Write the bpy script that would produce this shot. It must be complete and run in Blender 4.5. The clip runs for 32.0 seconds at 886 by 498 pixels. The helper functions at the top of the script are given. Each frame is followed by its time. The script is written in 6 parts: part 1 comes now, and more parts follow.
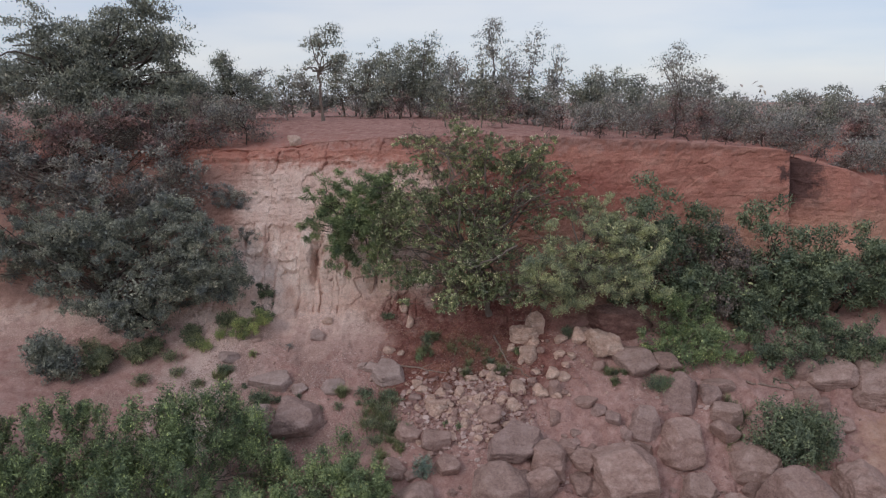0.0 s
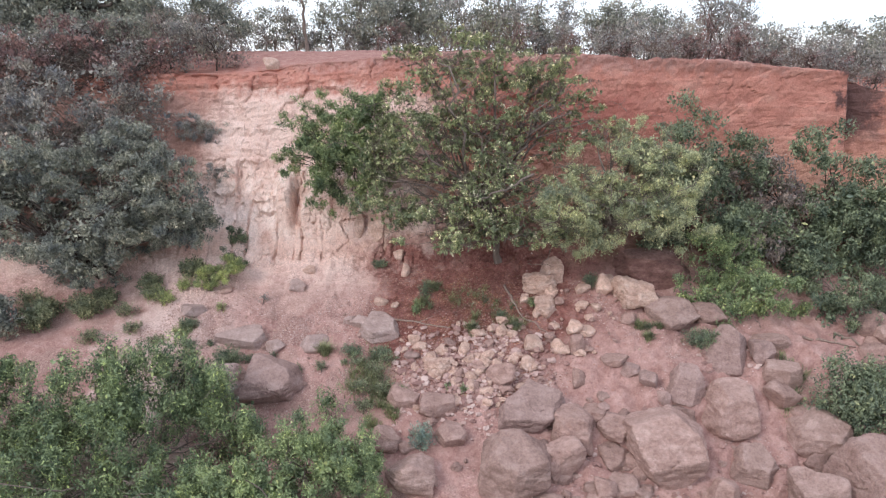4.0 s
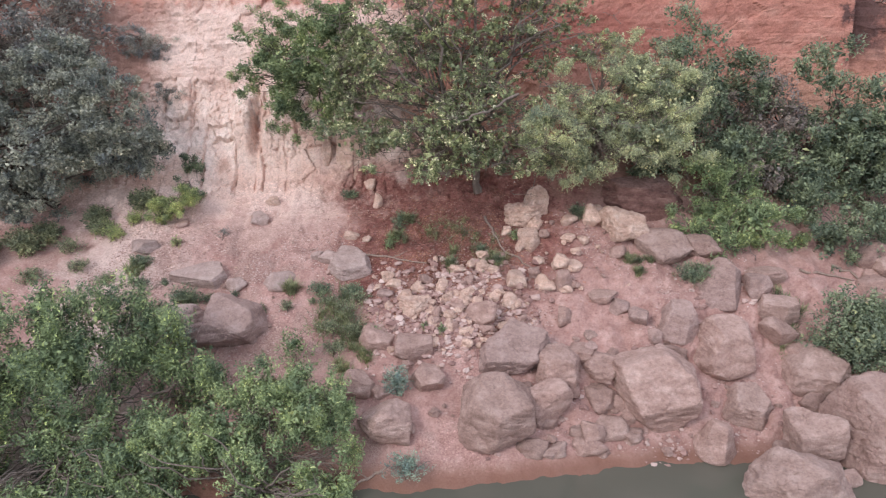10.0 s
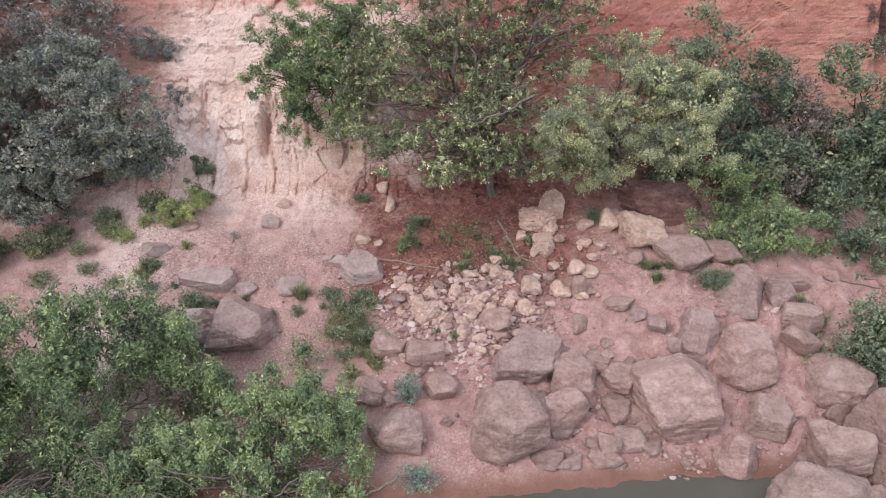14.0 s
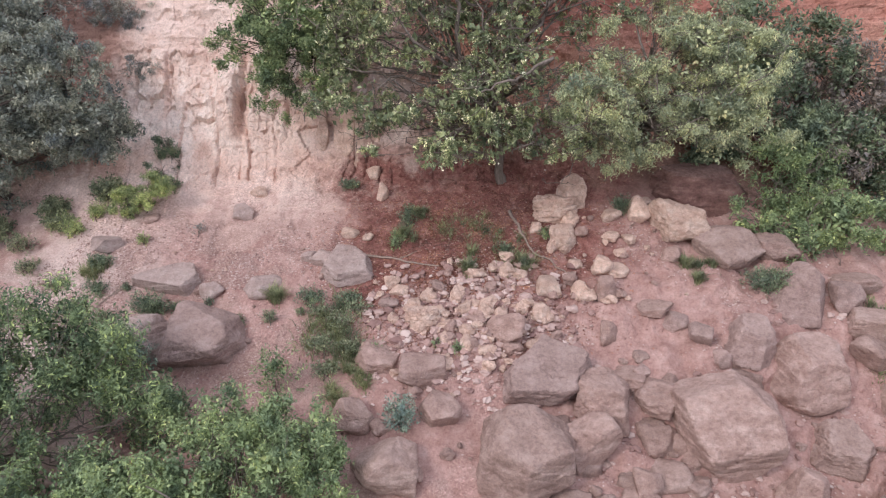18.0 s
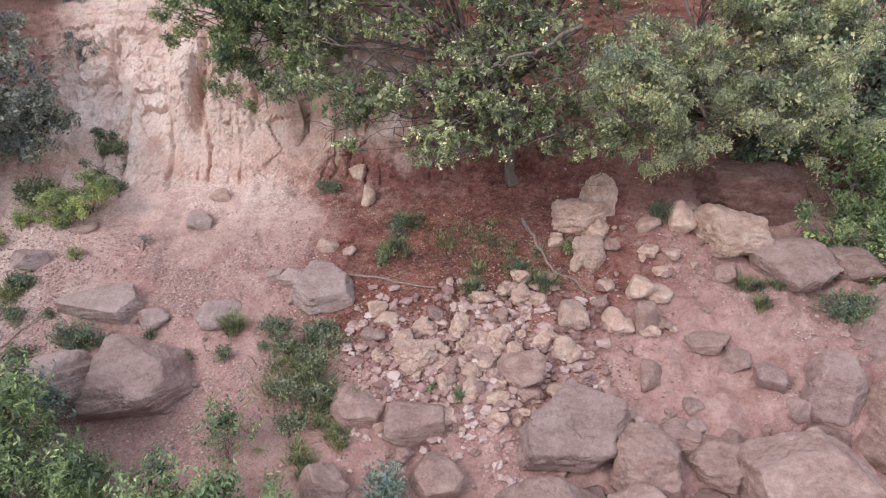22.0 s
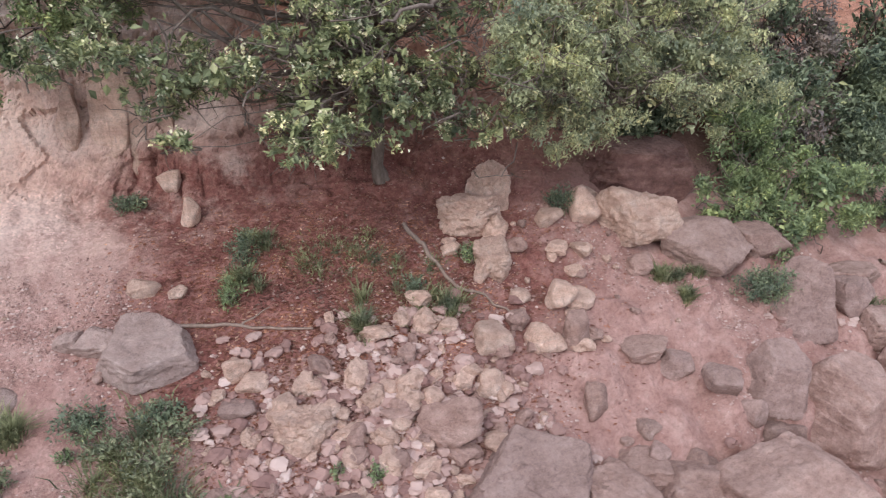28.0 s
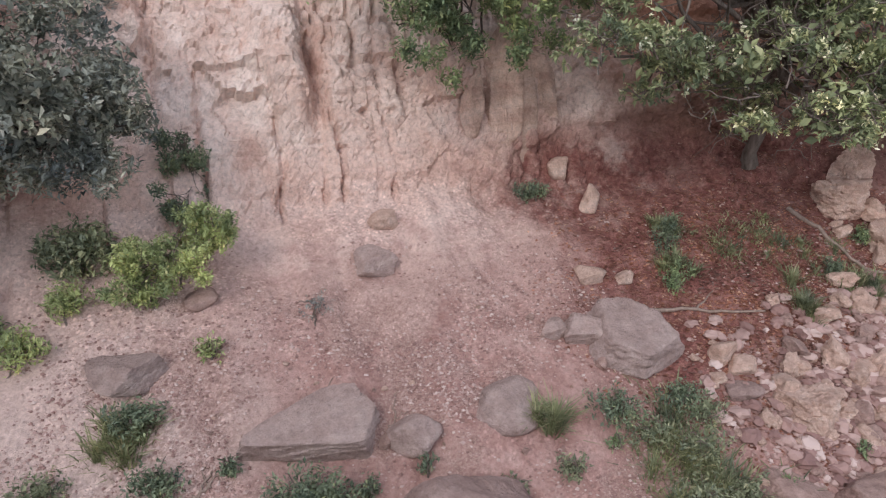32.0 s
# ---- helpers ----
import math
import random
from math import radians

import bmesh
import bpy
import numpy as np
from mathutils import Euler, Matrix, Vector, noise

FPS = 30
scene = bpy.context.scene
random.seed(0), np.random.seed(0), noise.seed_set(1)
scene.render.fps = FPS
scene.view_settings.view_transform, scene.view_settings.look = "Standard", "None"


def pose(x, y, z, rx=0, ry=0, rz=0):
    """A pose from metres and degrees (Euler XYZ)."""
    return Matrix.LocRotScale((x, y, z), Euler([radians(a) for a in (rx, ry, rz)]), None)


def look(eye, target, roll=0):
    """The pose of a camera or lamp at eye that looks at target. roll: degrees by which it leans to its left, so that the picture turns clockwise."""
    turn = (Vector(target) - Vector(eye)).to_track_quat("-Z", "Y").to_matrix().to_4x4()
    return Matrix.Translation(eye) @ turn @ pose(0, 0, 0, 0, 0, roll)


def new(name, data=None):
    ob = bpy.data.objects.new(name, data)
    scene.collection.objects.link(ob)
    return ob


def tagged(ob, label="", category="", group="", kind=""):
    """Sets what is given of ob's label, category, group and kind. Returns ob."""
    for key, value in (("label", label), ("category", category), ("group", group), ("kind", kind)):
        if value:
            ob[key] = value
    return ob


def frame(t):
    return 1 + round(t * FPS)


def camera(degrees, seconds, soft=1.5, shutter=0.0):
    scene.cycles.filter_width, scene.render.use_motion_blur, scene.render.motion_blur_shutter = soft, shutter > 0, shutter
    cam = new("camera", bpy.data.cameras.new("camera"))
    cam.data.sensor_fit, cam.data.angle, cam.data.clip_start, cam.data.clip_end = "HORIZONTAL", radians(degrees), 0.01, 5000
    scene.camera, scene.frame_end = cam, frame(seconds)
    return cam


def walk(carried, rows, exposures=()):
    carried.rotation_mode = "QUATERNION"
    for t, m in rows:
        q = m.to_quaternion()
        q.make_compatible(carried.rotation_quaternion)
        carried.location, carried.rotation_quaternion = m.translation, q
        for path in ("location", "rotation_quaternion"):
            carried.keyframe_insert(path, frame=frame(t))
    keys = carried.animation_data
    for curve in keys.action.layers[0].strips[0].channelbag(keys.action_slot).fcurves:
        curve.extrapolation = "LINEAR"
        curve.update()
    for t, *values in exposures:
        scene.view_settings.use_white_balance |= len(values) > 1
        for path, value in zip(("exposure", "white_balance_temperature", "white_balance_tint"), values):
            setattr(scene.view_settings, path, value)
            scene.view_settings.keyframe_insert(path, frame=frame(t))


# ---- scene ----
cam = camera(66.5, 32.0, soft=1.2, shutter=0.5)
METRES, EYE, TILT, LEAN, TURN = 30.0, 17.0, -12.0, 0.0, 0.0
ROWS = [
    (0.0, 0.0, 0.0, 0.0, 0.0, 0.0, -0.0),
    (0.5, -0.0002, 0.0148, -0.0075, -0.0, -0.01, 0.02),
    (1.0, -0.0003, 0.0342, -0.0139, -0.01, 0.0, 0.03),
    (1.5, -0.0002, 0.0561, -0.0194, -0.03, 0.01, 0.05),
    (2.0, -0.0001, 0.0791, -0.0231, -0.04, 0.03, 0.07),
    (2.5, -0.0001, 0.1023, -0.0287, -0.05, 0.04, 0.07),
    (4.5, -0.0072, 0.1829, -0.0655, -0.54, -2.77, -0.06),
    (5.0, -0.0063, 0.2012, -0.0643, -3.71, -3.54, 0.41),
    (5.5, -0.0058, 0.218, -0.0597, -9.0, -4.46, 1.33),
    (6.0, -0.0068, 0.2305, -0.0609, -10.17, -4.82, 1.63),
    (6.5, -0.0032, 0.233, -0.0641, -12.45, -5.38, 2.02),
    (7.0, -0.005, 0.2338, -0.063, -14.56, -6.14, 2.39),
    (7.5, -0.0065, 0.2331, -0.0629, -10.94, -6.5, 1.75),
    (8.0, -0.0079, 0.2318, -0.0635, -6.51, -6.8, 0.92),
    (8.5, -0.0065, 0.2343, -0.0639, -3.17, -7.17, 0.35),
    (9.0, -0.0074, 0.2348, -0.0641, 0.31, -7.57, -0.32),
    (9.5, -0.0066, 0.2352, -0.0642, -0.89, -7.76, -0.14),
    (10.0, -0.0062, 0.2355, -0.0642, -2.37, -7.79, 0.14),
    (10.5, -0.0064, 0.2357, -0.0643, -3.55, -7.8, 0.37),
    (11.0, -0.0067, 0.2357, -0.0646, -3.07, -7.77, 0.32),
    (11.5, -0.0066, 0.2359, -0.0645, -1.38, -7.76, -0.01),
    (12.0, -0.0067, 0.236, -0.0645, 0.03, -7.75, -0.26),
    (12.5, -0.0066, 0.2365, -0.0645, 0.52, -7.77, -0.4),
    (13.0, -0.0066, 0.2392, -0.0648, -1.31, -7.71, -0.03),
    (13.5, -0.0064, 0.2442, -0.0638, -1.3, -7.67, -0.03),
    (14.0, -0.0064, 0.2518, -0.063, -1.29, -7.63, -0.02),
    (14.5, -0.006, 0.262, -0.065, -1.26, -7.66, -0.01),
    (16.5, -0.0023, 0.322, -0.0809, -1.03, -7.61, 0.01),
    (17.0, -0.0021, 0.3397, -0.0829, -1.04, -7.65, 0.01),
    (17.5, -0.0015, 0.3574, -0.0839, -1.01, -7.69, -0.01),
    (18.0, -0.0007, 0.375, -0.0842, -0.99, -7.69, -0.0),
    (18.5, -0.0006, 0.3925, -0.0843, -1.01, -7.68, 0.02),
    (19.0, -0.0, 0.4097, -0.0845, -1.0, -7.69, 0.0),
    (19.5, 0.001, 0.4268, -0.085, -0.96, -7.7, 0.02),
    (20.0, 0.0016, 0.4439, -0.0857, -0.96, -7.7, 0.02),
    (20.5, 0.0023, 0.4606, -0.0861, -0.94, -7.7, 0.02),
    (21.0, 0.0024, 0.4769, -0.0859, -0.97, -7.72, 0.02),
    (21.5, 0.0029, 0.4925, -0.0861, -0.96, -7.72, 0.02),
    (22.0, 0.0033, 0.5079, -0.0876, -0.95, -7.69, 0.01),
    (22.5, 0.0035, 0.5231, -0.089, -0.97, -7.68, -0.01),
    (23.0, 0.0035, 0.5378, -0.0904, -0.99, -7.63, -0.03),
    (23.5, 0.0037, 0.552, -0.0914, -1.01, -7.62, -0.04),
    (24.0, 0.0041, 0.5659, -0.0927, -1.0, -7.58, -0.07),
    (24.5, 0.0047, 0.5795, -0.0934, -0.97, -7.6, -0.08),
    (25.0, 0.005, 0.5927, -0.0941, -0.98, -7.59, -0.1),
    (25.5, 0.0067, 0.6052, -0.0943, -4.81, -7.72, 0.42),
    (26.0, 0.003, 0.6145, -0.0941, -10.33, -7.84, 1.49),
    (26.5, -0.0012, 0.6223, -0.0931, -13.03, -7.86, 1.98),
    (28.5, -0.0797, 0.6574, -0.0836, -21.62, -9.25, 3.86),
    (29.0, -0.1178, 0.6723, -0.0828, -22.32, -9.34, 4.02),
    (29.5, -0.1611, 0.6888, -0.0817, -22.76, -9.38, 4.13),
    (30.0, -0.2096, 0.7077, -0.0807, -22.74, -9.27, 4.12),
    (30.5, -0.2591, 0.7274, -0.0784, -22.84, -9.29, 4.25),
    (31.0, -0.2943, 0.7413, -0.0765, -22.94, -9.32, 4.14),
    (31.5, -0.3147, 0.7491, -0.075, -22.91, -9.38, 4.09),
    (32.0, -0.3223, 0.7517, -0.0747, -22.87, -9.36, 3.98),
]
walk(cam, [(t, pose(0, 0, EYE, TILT, LEAN, TURN) @ pose(METRES * x, METRES * y, METRES * z, 90 + pitch, roll, yaw)) for t, x, y, z, yaw, pitch, roll in ROWS],
     exposures=[(0.0, -0.76), (2.5, -0.62), (4.3, 0.30), (20.0, 0.28), (25.0, 0.20), (28.0, 0.22), (30.5, 0.08), (32.0, -0.06)])

# ---- sky, sun and exposure ----
world = bpy.data.worlds.new("overcast_sky")
scene.world = world
world.use_nodes = True
wn, wl = world.node_tree.nodes, world.node_tree.links
wn.clear()
SUN_ELEV, SUN_ROT = 38.0, 224.0
w_out = wn.new("ShaderNodeOutputWorld")
w_sky = wn.new("ShaderNodeTexSky")
w_sky.sky_type, w_sky.sun_disc = "NISHITA", False
w_sky.sun_elevation, w_sky.sun_rotation = radians(SUN_ELEV), radians(SUN_ROT)
w_bg = wn.new("ShaderNodeBackground")
w_bg.inputs["Strength"].default_value = 0.05
w_cloud = wn.new("ShaderNodeBackground")
w_cloud.inputs["Strength"].default_value = 1.12
w_tc = wn.new("ShaderNodeTexCoord")
w_map = wn.new("ShaderNodeMapping")
w_map.inputs["Scale"].default_value = (1.0, 1.0, 6.0)
w_noise = wn.new("ShaderNodeTexNoise")
w_noise.inputs["Scale"].default_value = 2.2
w_noise.inputs["Detail"].default_value = 5.0
w_ramp = wn.new("ShaderNodeValToRGB")
w_ramp.color_ramp.elements[0].position, w_ramp.color_ramp.elements[0].color = 0.30, (0.62, 0.715, 0.91, 1)
w_ramp.color_ramp.elements[1].position, w_ramp.color_ramp.elements[1].color = 0.62, (0.875, 0.885, 0.955, 1)
w_add = wn.new("ShaderNodeAddShader")
wl.new(w_tc.outputs["Generated"], w_map.inputs["Vector"])
wl.new(w_map.outputs["Vector"], w_noise.inputs["Vector"])
wl.new(w_noise.outputs["Fac"], w_ramp.inputs["Fac"])
wl.new(w_ramp.outputs["Color"], w_cloud.inputs["Color"])
wl.new(w_sky.outputs["Color"], w_bg.inputs["Color"])
wl.new(w_bg.outputs[0], w_add.inputs[0])
wl.new(w_cloud.outputs[0], w_add.inputs[1])
wl.new(w_add.outputs[0], w_out.inputs["Surface"])

sun = new("sun", bpy.data.lights.new("sun", "SUN"))
sun.data.energy, sun.data.angle, sun.data.color = 1.15, radians(16), (1.0, 0.955, 0.92)
sun.matrix_world = look((-38, -11, 49), (2, 30, 4))


# ---- materials ----
def ramp(nt, stops):
    node = nt.nodes.new("ShaderNodeValToRGB")
    els = node.color_ramp.elements
    while len(els) < len(stops):
        els.new(0.5)
    for el, (p, c) in zip(els, stops):
        el.position, el.color = p, (*c, 1)
    return node


def mixc(nt, a, b, fac, mode="MIX"):
    node = nt.nodes.new("ShaderNodeMix")
    node.data_type, node.blend_type = "RGBA", mode
    for sock, val in ((node.inputs[0], fac), (node.inputs[6], a), (node.inputs[7], b)):
        if isinstance(val, (int, float)):
            sock.default_value = val
        elif isinstance(val, tuple):
            sock.default_value = (*val, 1)
        else:
            nt.links.new(val, sock)
    return node.outputs[2]


def tex(nt, scale, detail=6.0, rough=0.6, kind="noise", stretch=None):
    tc = nt.nodes.new("ShaderNodeTexCoord")
    if kind == "noise":
        node = nt.nodes.new("ShaderNodeTexNoise")
        node.inputs["Detail"].default_value, node.inputs["Roughness"].default_value = detail, rough
        out = node.outputs["Fac"]
    else:
        node = nt.nodes.new("ShaderNodeTexVoronoi")
        out = node.outputs["Distance"]
    node.inputs["Scale"].default_value = scale
    if stretch:
        mp = nt.nodes.new("ShaderNodeMapping")
        mp.inputs["Scale"].default_value = stretch
        nt.links.new(tc.outputs["Object"], mp.inputs["Vector"])
        nt.links.new(mp.outputs["Vector"], node.inputs["Vector"])
    else:
        nt.links.new(tc.outputs["Object"], node.inputs["Vector"])
    return out


def base_mat(name, rough=0.9):
    m = bpy.data.materials.new(name)
    m.use_nodes = True
    b = m.node_tree.nodes["Principled BSDF"]
    b.inputs["Roughness"].default_value = rough
    b.inputs["Specular IOR Level"].default_value = 0.25
    return m, m.node_tree, b


def bump(nt, b, height, strength, dist):
    node = nt.nodes.new("ShaderNodeBump")
    node.inputs["Strength"].default_value, node.inputs["Distance"].default_value = strength, dist
    nt.links.new(height, node.inputs["Height"])
    nt.links.new(node.outputs[0], b.inputs["Normal"])


def ramp_fac(nt, v, lo, hi):
    node = nt.nodes.new("ShaderNodeMapRange")
    nt.links.new(v, node.inputs[0])
    node.inputs[1].default_value, node.inputs[2].default_value = lo, hi
    return node.outputs[0]


def rock_mat(name, dark, mid, light, vary=0.15):
    """Weathered stone: bedding streaks, lichen-grey patches and fine grain."""
    m, nt, b = base_mat(name, 0.92)
    fine, speck = tex(nt, 9.0, 8, 0.75), tex(nt, 34.0, 5, 0.8)
    bed = tex(nt, 1.6, 6, 0.65, stretch=(1.0, 1.0, 2.2))
    c = ramp(nt, [(0.30, dark), (0.50, mid), (0.68, light)])
    nt.links.new(bed, c.inputs["Fac"])
    g = ramp(nt, [(0.35, (0.66, 0.65, 0.65)), (0.65, (1.18, 1.18, 1.18))])
    nt.links.new(fine, g.inputs["Fac"])
    col = mixc(nt, c.outputs[0], g.outputs[0], 0.75, "MULTIPLY")
    sp = ramp(nt, [(0.34, (0.62, 0.60, 0.59)), (0.45, (1.0, 1.0, 1.0)), (0.57, (1.06, 1.06, 1.06)), (0.68, (1.34, 1.34, 1.34))])
    nt.links.new(speck, sp.inputs["Fac"])
    col = mixc(nt, col, sp.outputs[0], 0.8, "MULTIPLY")
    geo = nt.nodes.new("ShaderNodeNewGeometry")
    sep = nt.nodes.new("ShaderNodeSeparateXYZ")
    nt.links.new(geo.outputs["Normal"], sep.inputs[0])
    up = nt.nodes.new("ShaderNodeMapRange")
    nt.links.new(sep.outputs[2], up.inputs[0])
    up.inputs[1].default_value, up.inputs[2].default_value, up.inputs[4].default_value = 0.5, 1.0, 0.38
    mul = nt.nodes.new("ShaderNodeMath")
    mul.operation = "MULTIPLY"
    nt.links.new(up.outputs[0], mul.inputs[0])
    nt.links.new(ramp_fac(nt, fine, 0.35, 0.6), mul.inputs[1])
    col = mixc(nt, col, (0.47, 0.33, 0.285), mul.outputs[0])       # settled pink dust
    info = nt.nodes.new("ShaderNodeObjectInfo")
    rr = ramp(nt, [(0.0, (1 - vary, 1 - vary, 1 - vary)), (1.0, (1 + vary * 0.5, 1 + vary * 0.45, 1 + vary * 0.4))])
    nt.links.new(info.outputs["Random"], rr.inputs["Fac"])
    col = mixc(nt, col, rr.outputs[0], 1.0, "MULTIPLY")
    nt.links.new(col, b.inputs["Base Color"])
    mixh = nt.nodes.new("ShaderNodeMath")
    mixh.operation = "ADD"
    nt.links.new(fine, mixh.inputs[0])
    nt.links.new(bed, mixh.inputs[1])
    mix2 = nt.nodes.new("ShaderNodeMath")
    mix2.operation = "MULTIPLY_ADD"
    nt.links.new(speck, mix2.inputs[0])
    mix2.inputs[1].default_value = 0.5
    nt.links.new(mixh.outputs[0], mix2.inputs[2])
    bump(nt, b, mix2.outputs[0], 0.9, 0.045)
    return m


def leaf_mat(name, dark, light, dry, dry_share=0.06, clump=1.3):
    """Leaves: each leaf its own tint, clumps lighter and darker, a few dry ones."""
    m, nt, b = base_mat(name, 0.6)
    geo = nt.nodes.new("ShaderNodeNewGeometry")
    c = ramp(nt, [(0.0, dark), (0.75, light), (1.0 - dry_share, light), (1.0, dry)])
    nt.links.new(geo.outputs["Random Per Island"], c.inputs["Fac"])
    n = ramp(nt, [(0.32, (0.55, 0.60, 0.66)), (0.68, (1.4, 1.33, 1.12))])
    nt.links.new(tex(nt, clump, 3), n.inputs["Fac"])
    col = mixc(nt, c.outputs[0], n.outputs[0], 1.0, "MULTIPLY")
    nt.links.new(col, b.inputs["Base Color"])
    tr = nt.nodes.new("ShaderNodeBsdfTranslucent")
    nt.links.new(col, tr.inputs["Color"])
    mx = nt.nodes.new("ShaderNodeMixShader")
    mx.inputs[0].default_value = 0.22
    nt.links.new(b.outputs[0], mx.inputs[1])
    nt.links.new(tr.outputs[0], mx.inputs[2])
    nt.links.new(mx.outputs[0], nt.nodes["Material Output"].inputs["Surface"])
    return m


def bark_mat(name, dark, light):
    m, nt, b = base_mat(name, 0.95)
    t1 = tex(nt, 6.0, 6, 0.7, stretch=(2.0, 2.0, 0.5))
    c = ramp(nt, [(0.3, dark), (0.7, light)])
    nt.links.new(t1, c.inputs["Fac"])
    nt.links.new(c.outputs[0], b.inputs["Base Color"])
    bump(nt, b, t1, 0.8, 0.03)
    return m


# ---- the ground: one sheet from the river bed up the cliff and over the plateau ----
SECTIONS = []


def section(x, *profile):
    """The bank at x: (y, z) at the shore, low bank, rubble, foot of the cliff, two heights on it, its lip, the plateau behind."""
    SECTIONS.append((x, [(-90.0, -1.6), (profile[0][0] - 4.0, -0.5), *profile, (620.0, 19.5)]))


section(-400, (20, 0.7), (24, 2.0), (28, 3.6), (33, 5.2), (35, 8.0), (38, 11.5), (40, 14.0), (48, 15.5))
section(-30, (20, 0.7), (24, 2.0), (28, 3.6), (33, 5.2), (35, 8.0), (38, 11.5), (40, 14.0), (48, 15.5))
section(-20, (20, 0.7), (24, 2.0), (28.5, 3.8), (33, 5.0), (36, 8.0), (38.5, 12.0), (40, 14.3), (48, 15.8))
section(-14, (21, 0.7), (25, 1.9), (29, 3.5), (32.5, 5.0), (35.5, 8.0), (37.5, 12.0), (38.5, 14.6), (47, 16.0))
section(-10, (21.5, 0.7), (24.5, 1.5), (29, 3.6), (32.8, 5.8), (35.5, 8.6), (37.0, 11.5), (38.2, 14.6), (46, 16.0))
section(-7, (22.0, 0.7), (25.0, 1.6), (29.3, 3.9), (33.8, 6.4), (34.8, 8.8), (36.5, 11.8), (38.0, 15.0), (46, 16.0))
section(-4, (22.3, 0.7), (25.0, 1.8), (29.0, 4.1), (33.4, 6.4), (34.2, 8.6), (35.8, 12.0), (37.5, 15.2), (46, 16.0))
section(-1, (22.3, 0.7), (25.0, 2.0), (29.0, 4.4), (33.0, 6.5), (34.2, 9.0), (35.0, 12.5), (36.8, 15.4), (46, 16.0))
section(2, (22.4, 0.7), (25.0, 2.0), (28.5, 4.3), (32.0, 6.5), (33.5, 9.0), (34.5, 12.0), (36.2, 15.5), (46, 16.0))
section(6, (23.1, 0.7), (25.0, 2.1), (28.5, 4.6), (31.0, 6.0), (33.5, 8.3), (35.0, 11.5), (35.8, 15.4), (46, 15.6))
section(9, (23.2, 0.7), (25.3, 2.1), (28.5, 4.6), (31.2, 6.2), (34.6, 8.5), (35.4, 11.5), (35.9, 15.2), (46, 15.3))
section(13, (23.3, 0.7), (25.5, 2.2), (28.5, 4.3), (32.0, 6.2), (35.4, 9.2), (35.8, 12.0), (36.1, 15.1), (46, 15.2))
section(18.4, (24.0, 0.7), (26.0, 2.0), (29.0, 4.2), (33.0, 6.7), (35.6, 9.6), (36.1, 12.2), (36.4, 14.6), (46, 14.8))
section(18.9, (24.1, 0.7), (26.0, 2.0), (29.0, 4.2), (33.2, 6.8), (36.8, 9.8), (37.3, 12.2), (37.5, 14.3), (46, 14.7))
section(22, (24.6, 0.7), (26.0, 1.8), (29.0, 4.2), (33.0, 7.0), (36.0, 9.8), (36.6, 12.0), (37.0, 13.5), (46, 14.3))
section(25, (25.0, 0.7), (26.5, 2.0), (29.5, 4.3), (34.0, 7.5), (37.0, 10.0), (37.4, 11.5), (38.0, 12.6), (46, 13.9))
section(30, (25.0, 0.7), (27.0, 2.4), (30.0, 4.5), (36.0, 8.0), (40.0, 10.0), (43.0, 12.0), (46, 13.5), (54, 15.0))
section(400, (25.0, 0.7), (27.0, 2.4), (30.0, 4.5), (36.0, 8.0), (40.0, 10.0), (43.0, 12.0), (46, 13.5), (54, 15.0))

SEG = (8, 10, 26, 44, 46, 44, 46, 40, 34, 26)          # samples on each stretch of a profile


def vnoise(p, scale, seed=0, octaves=4, rough=0.5):
    """Fractal value noise of an (n, 3) array, about -1 to 1."""
    q = np.asarray(p, float) * scale + seed * 17.31
    total, amp, norm = np.zeros(len(q)), 1.0, 0.0
    for o in range(octaves):
        i = np.floor(q).astype(np.int64)
        f = q - i
        f = f * f * (3 - 2 * f)
        acc = np.zeros(len(q))
        for dx in (0, 1):
            for dy in (0, 1):
                for dz in (0, 1):
                    h = ((i[:, 0] + dx) * 374761393 + (i[:, 1] + dy) * 668265263 + (i[:, 2] + dz) * 2147483647 + seed * 1013 + o * 7919) & 0x7FFFFFFF
                    h = (h ^ (h >> 13)) * 1274126177 & 0x7FFFFFFF
                    v = ((h ^ (h >> 16)) & 0xFFFF) / 32767.5 - 1
                    acc += v * (f[:, 0] if dx else 1 - f[:, 0]) * (f[:, 1] if dy else 1 - f[:, 1]) * (f[:, 2] if dz else 1 - f[:, 2])
        total += acc * amp
        norm += amp
        amp *= rough
        q = q * 2.03 + 5.2
    return total / norm


def cracks(a, width, seed):
    """Uneven joints along one axis: the block's own offset and the depth of the joint."""
    rs = np.random.RandomState(seed)
    edges = np.cumsum(rs.uniform(0.45, 1.5, 200) * width) - 100 * width
    k = np.searchsorted(edges, a)
    off = rs.uniform(-1, 1, 202)[k]
    near = np.minimum(np.abs(a - edges[np.clip(k - 1, 0, 199)]), np.abs(a - edges[np.clip(k, 0, 199)]))
    return off, near


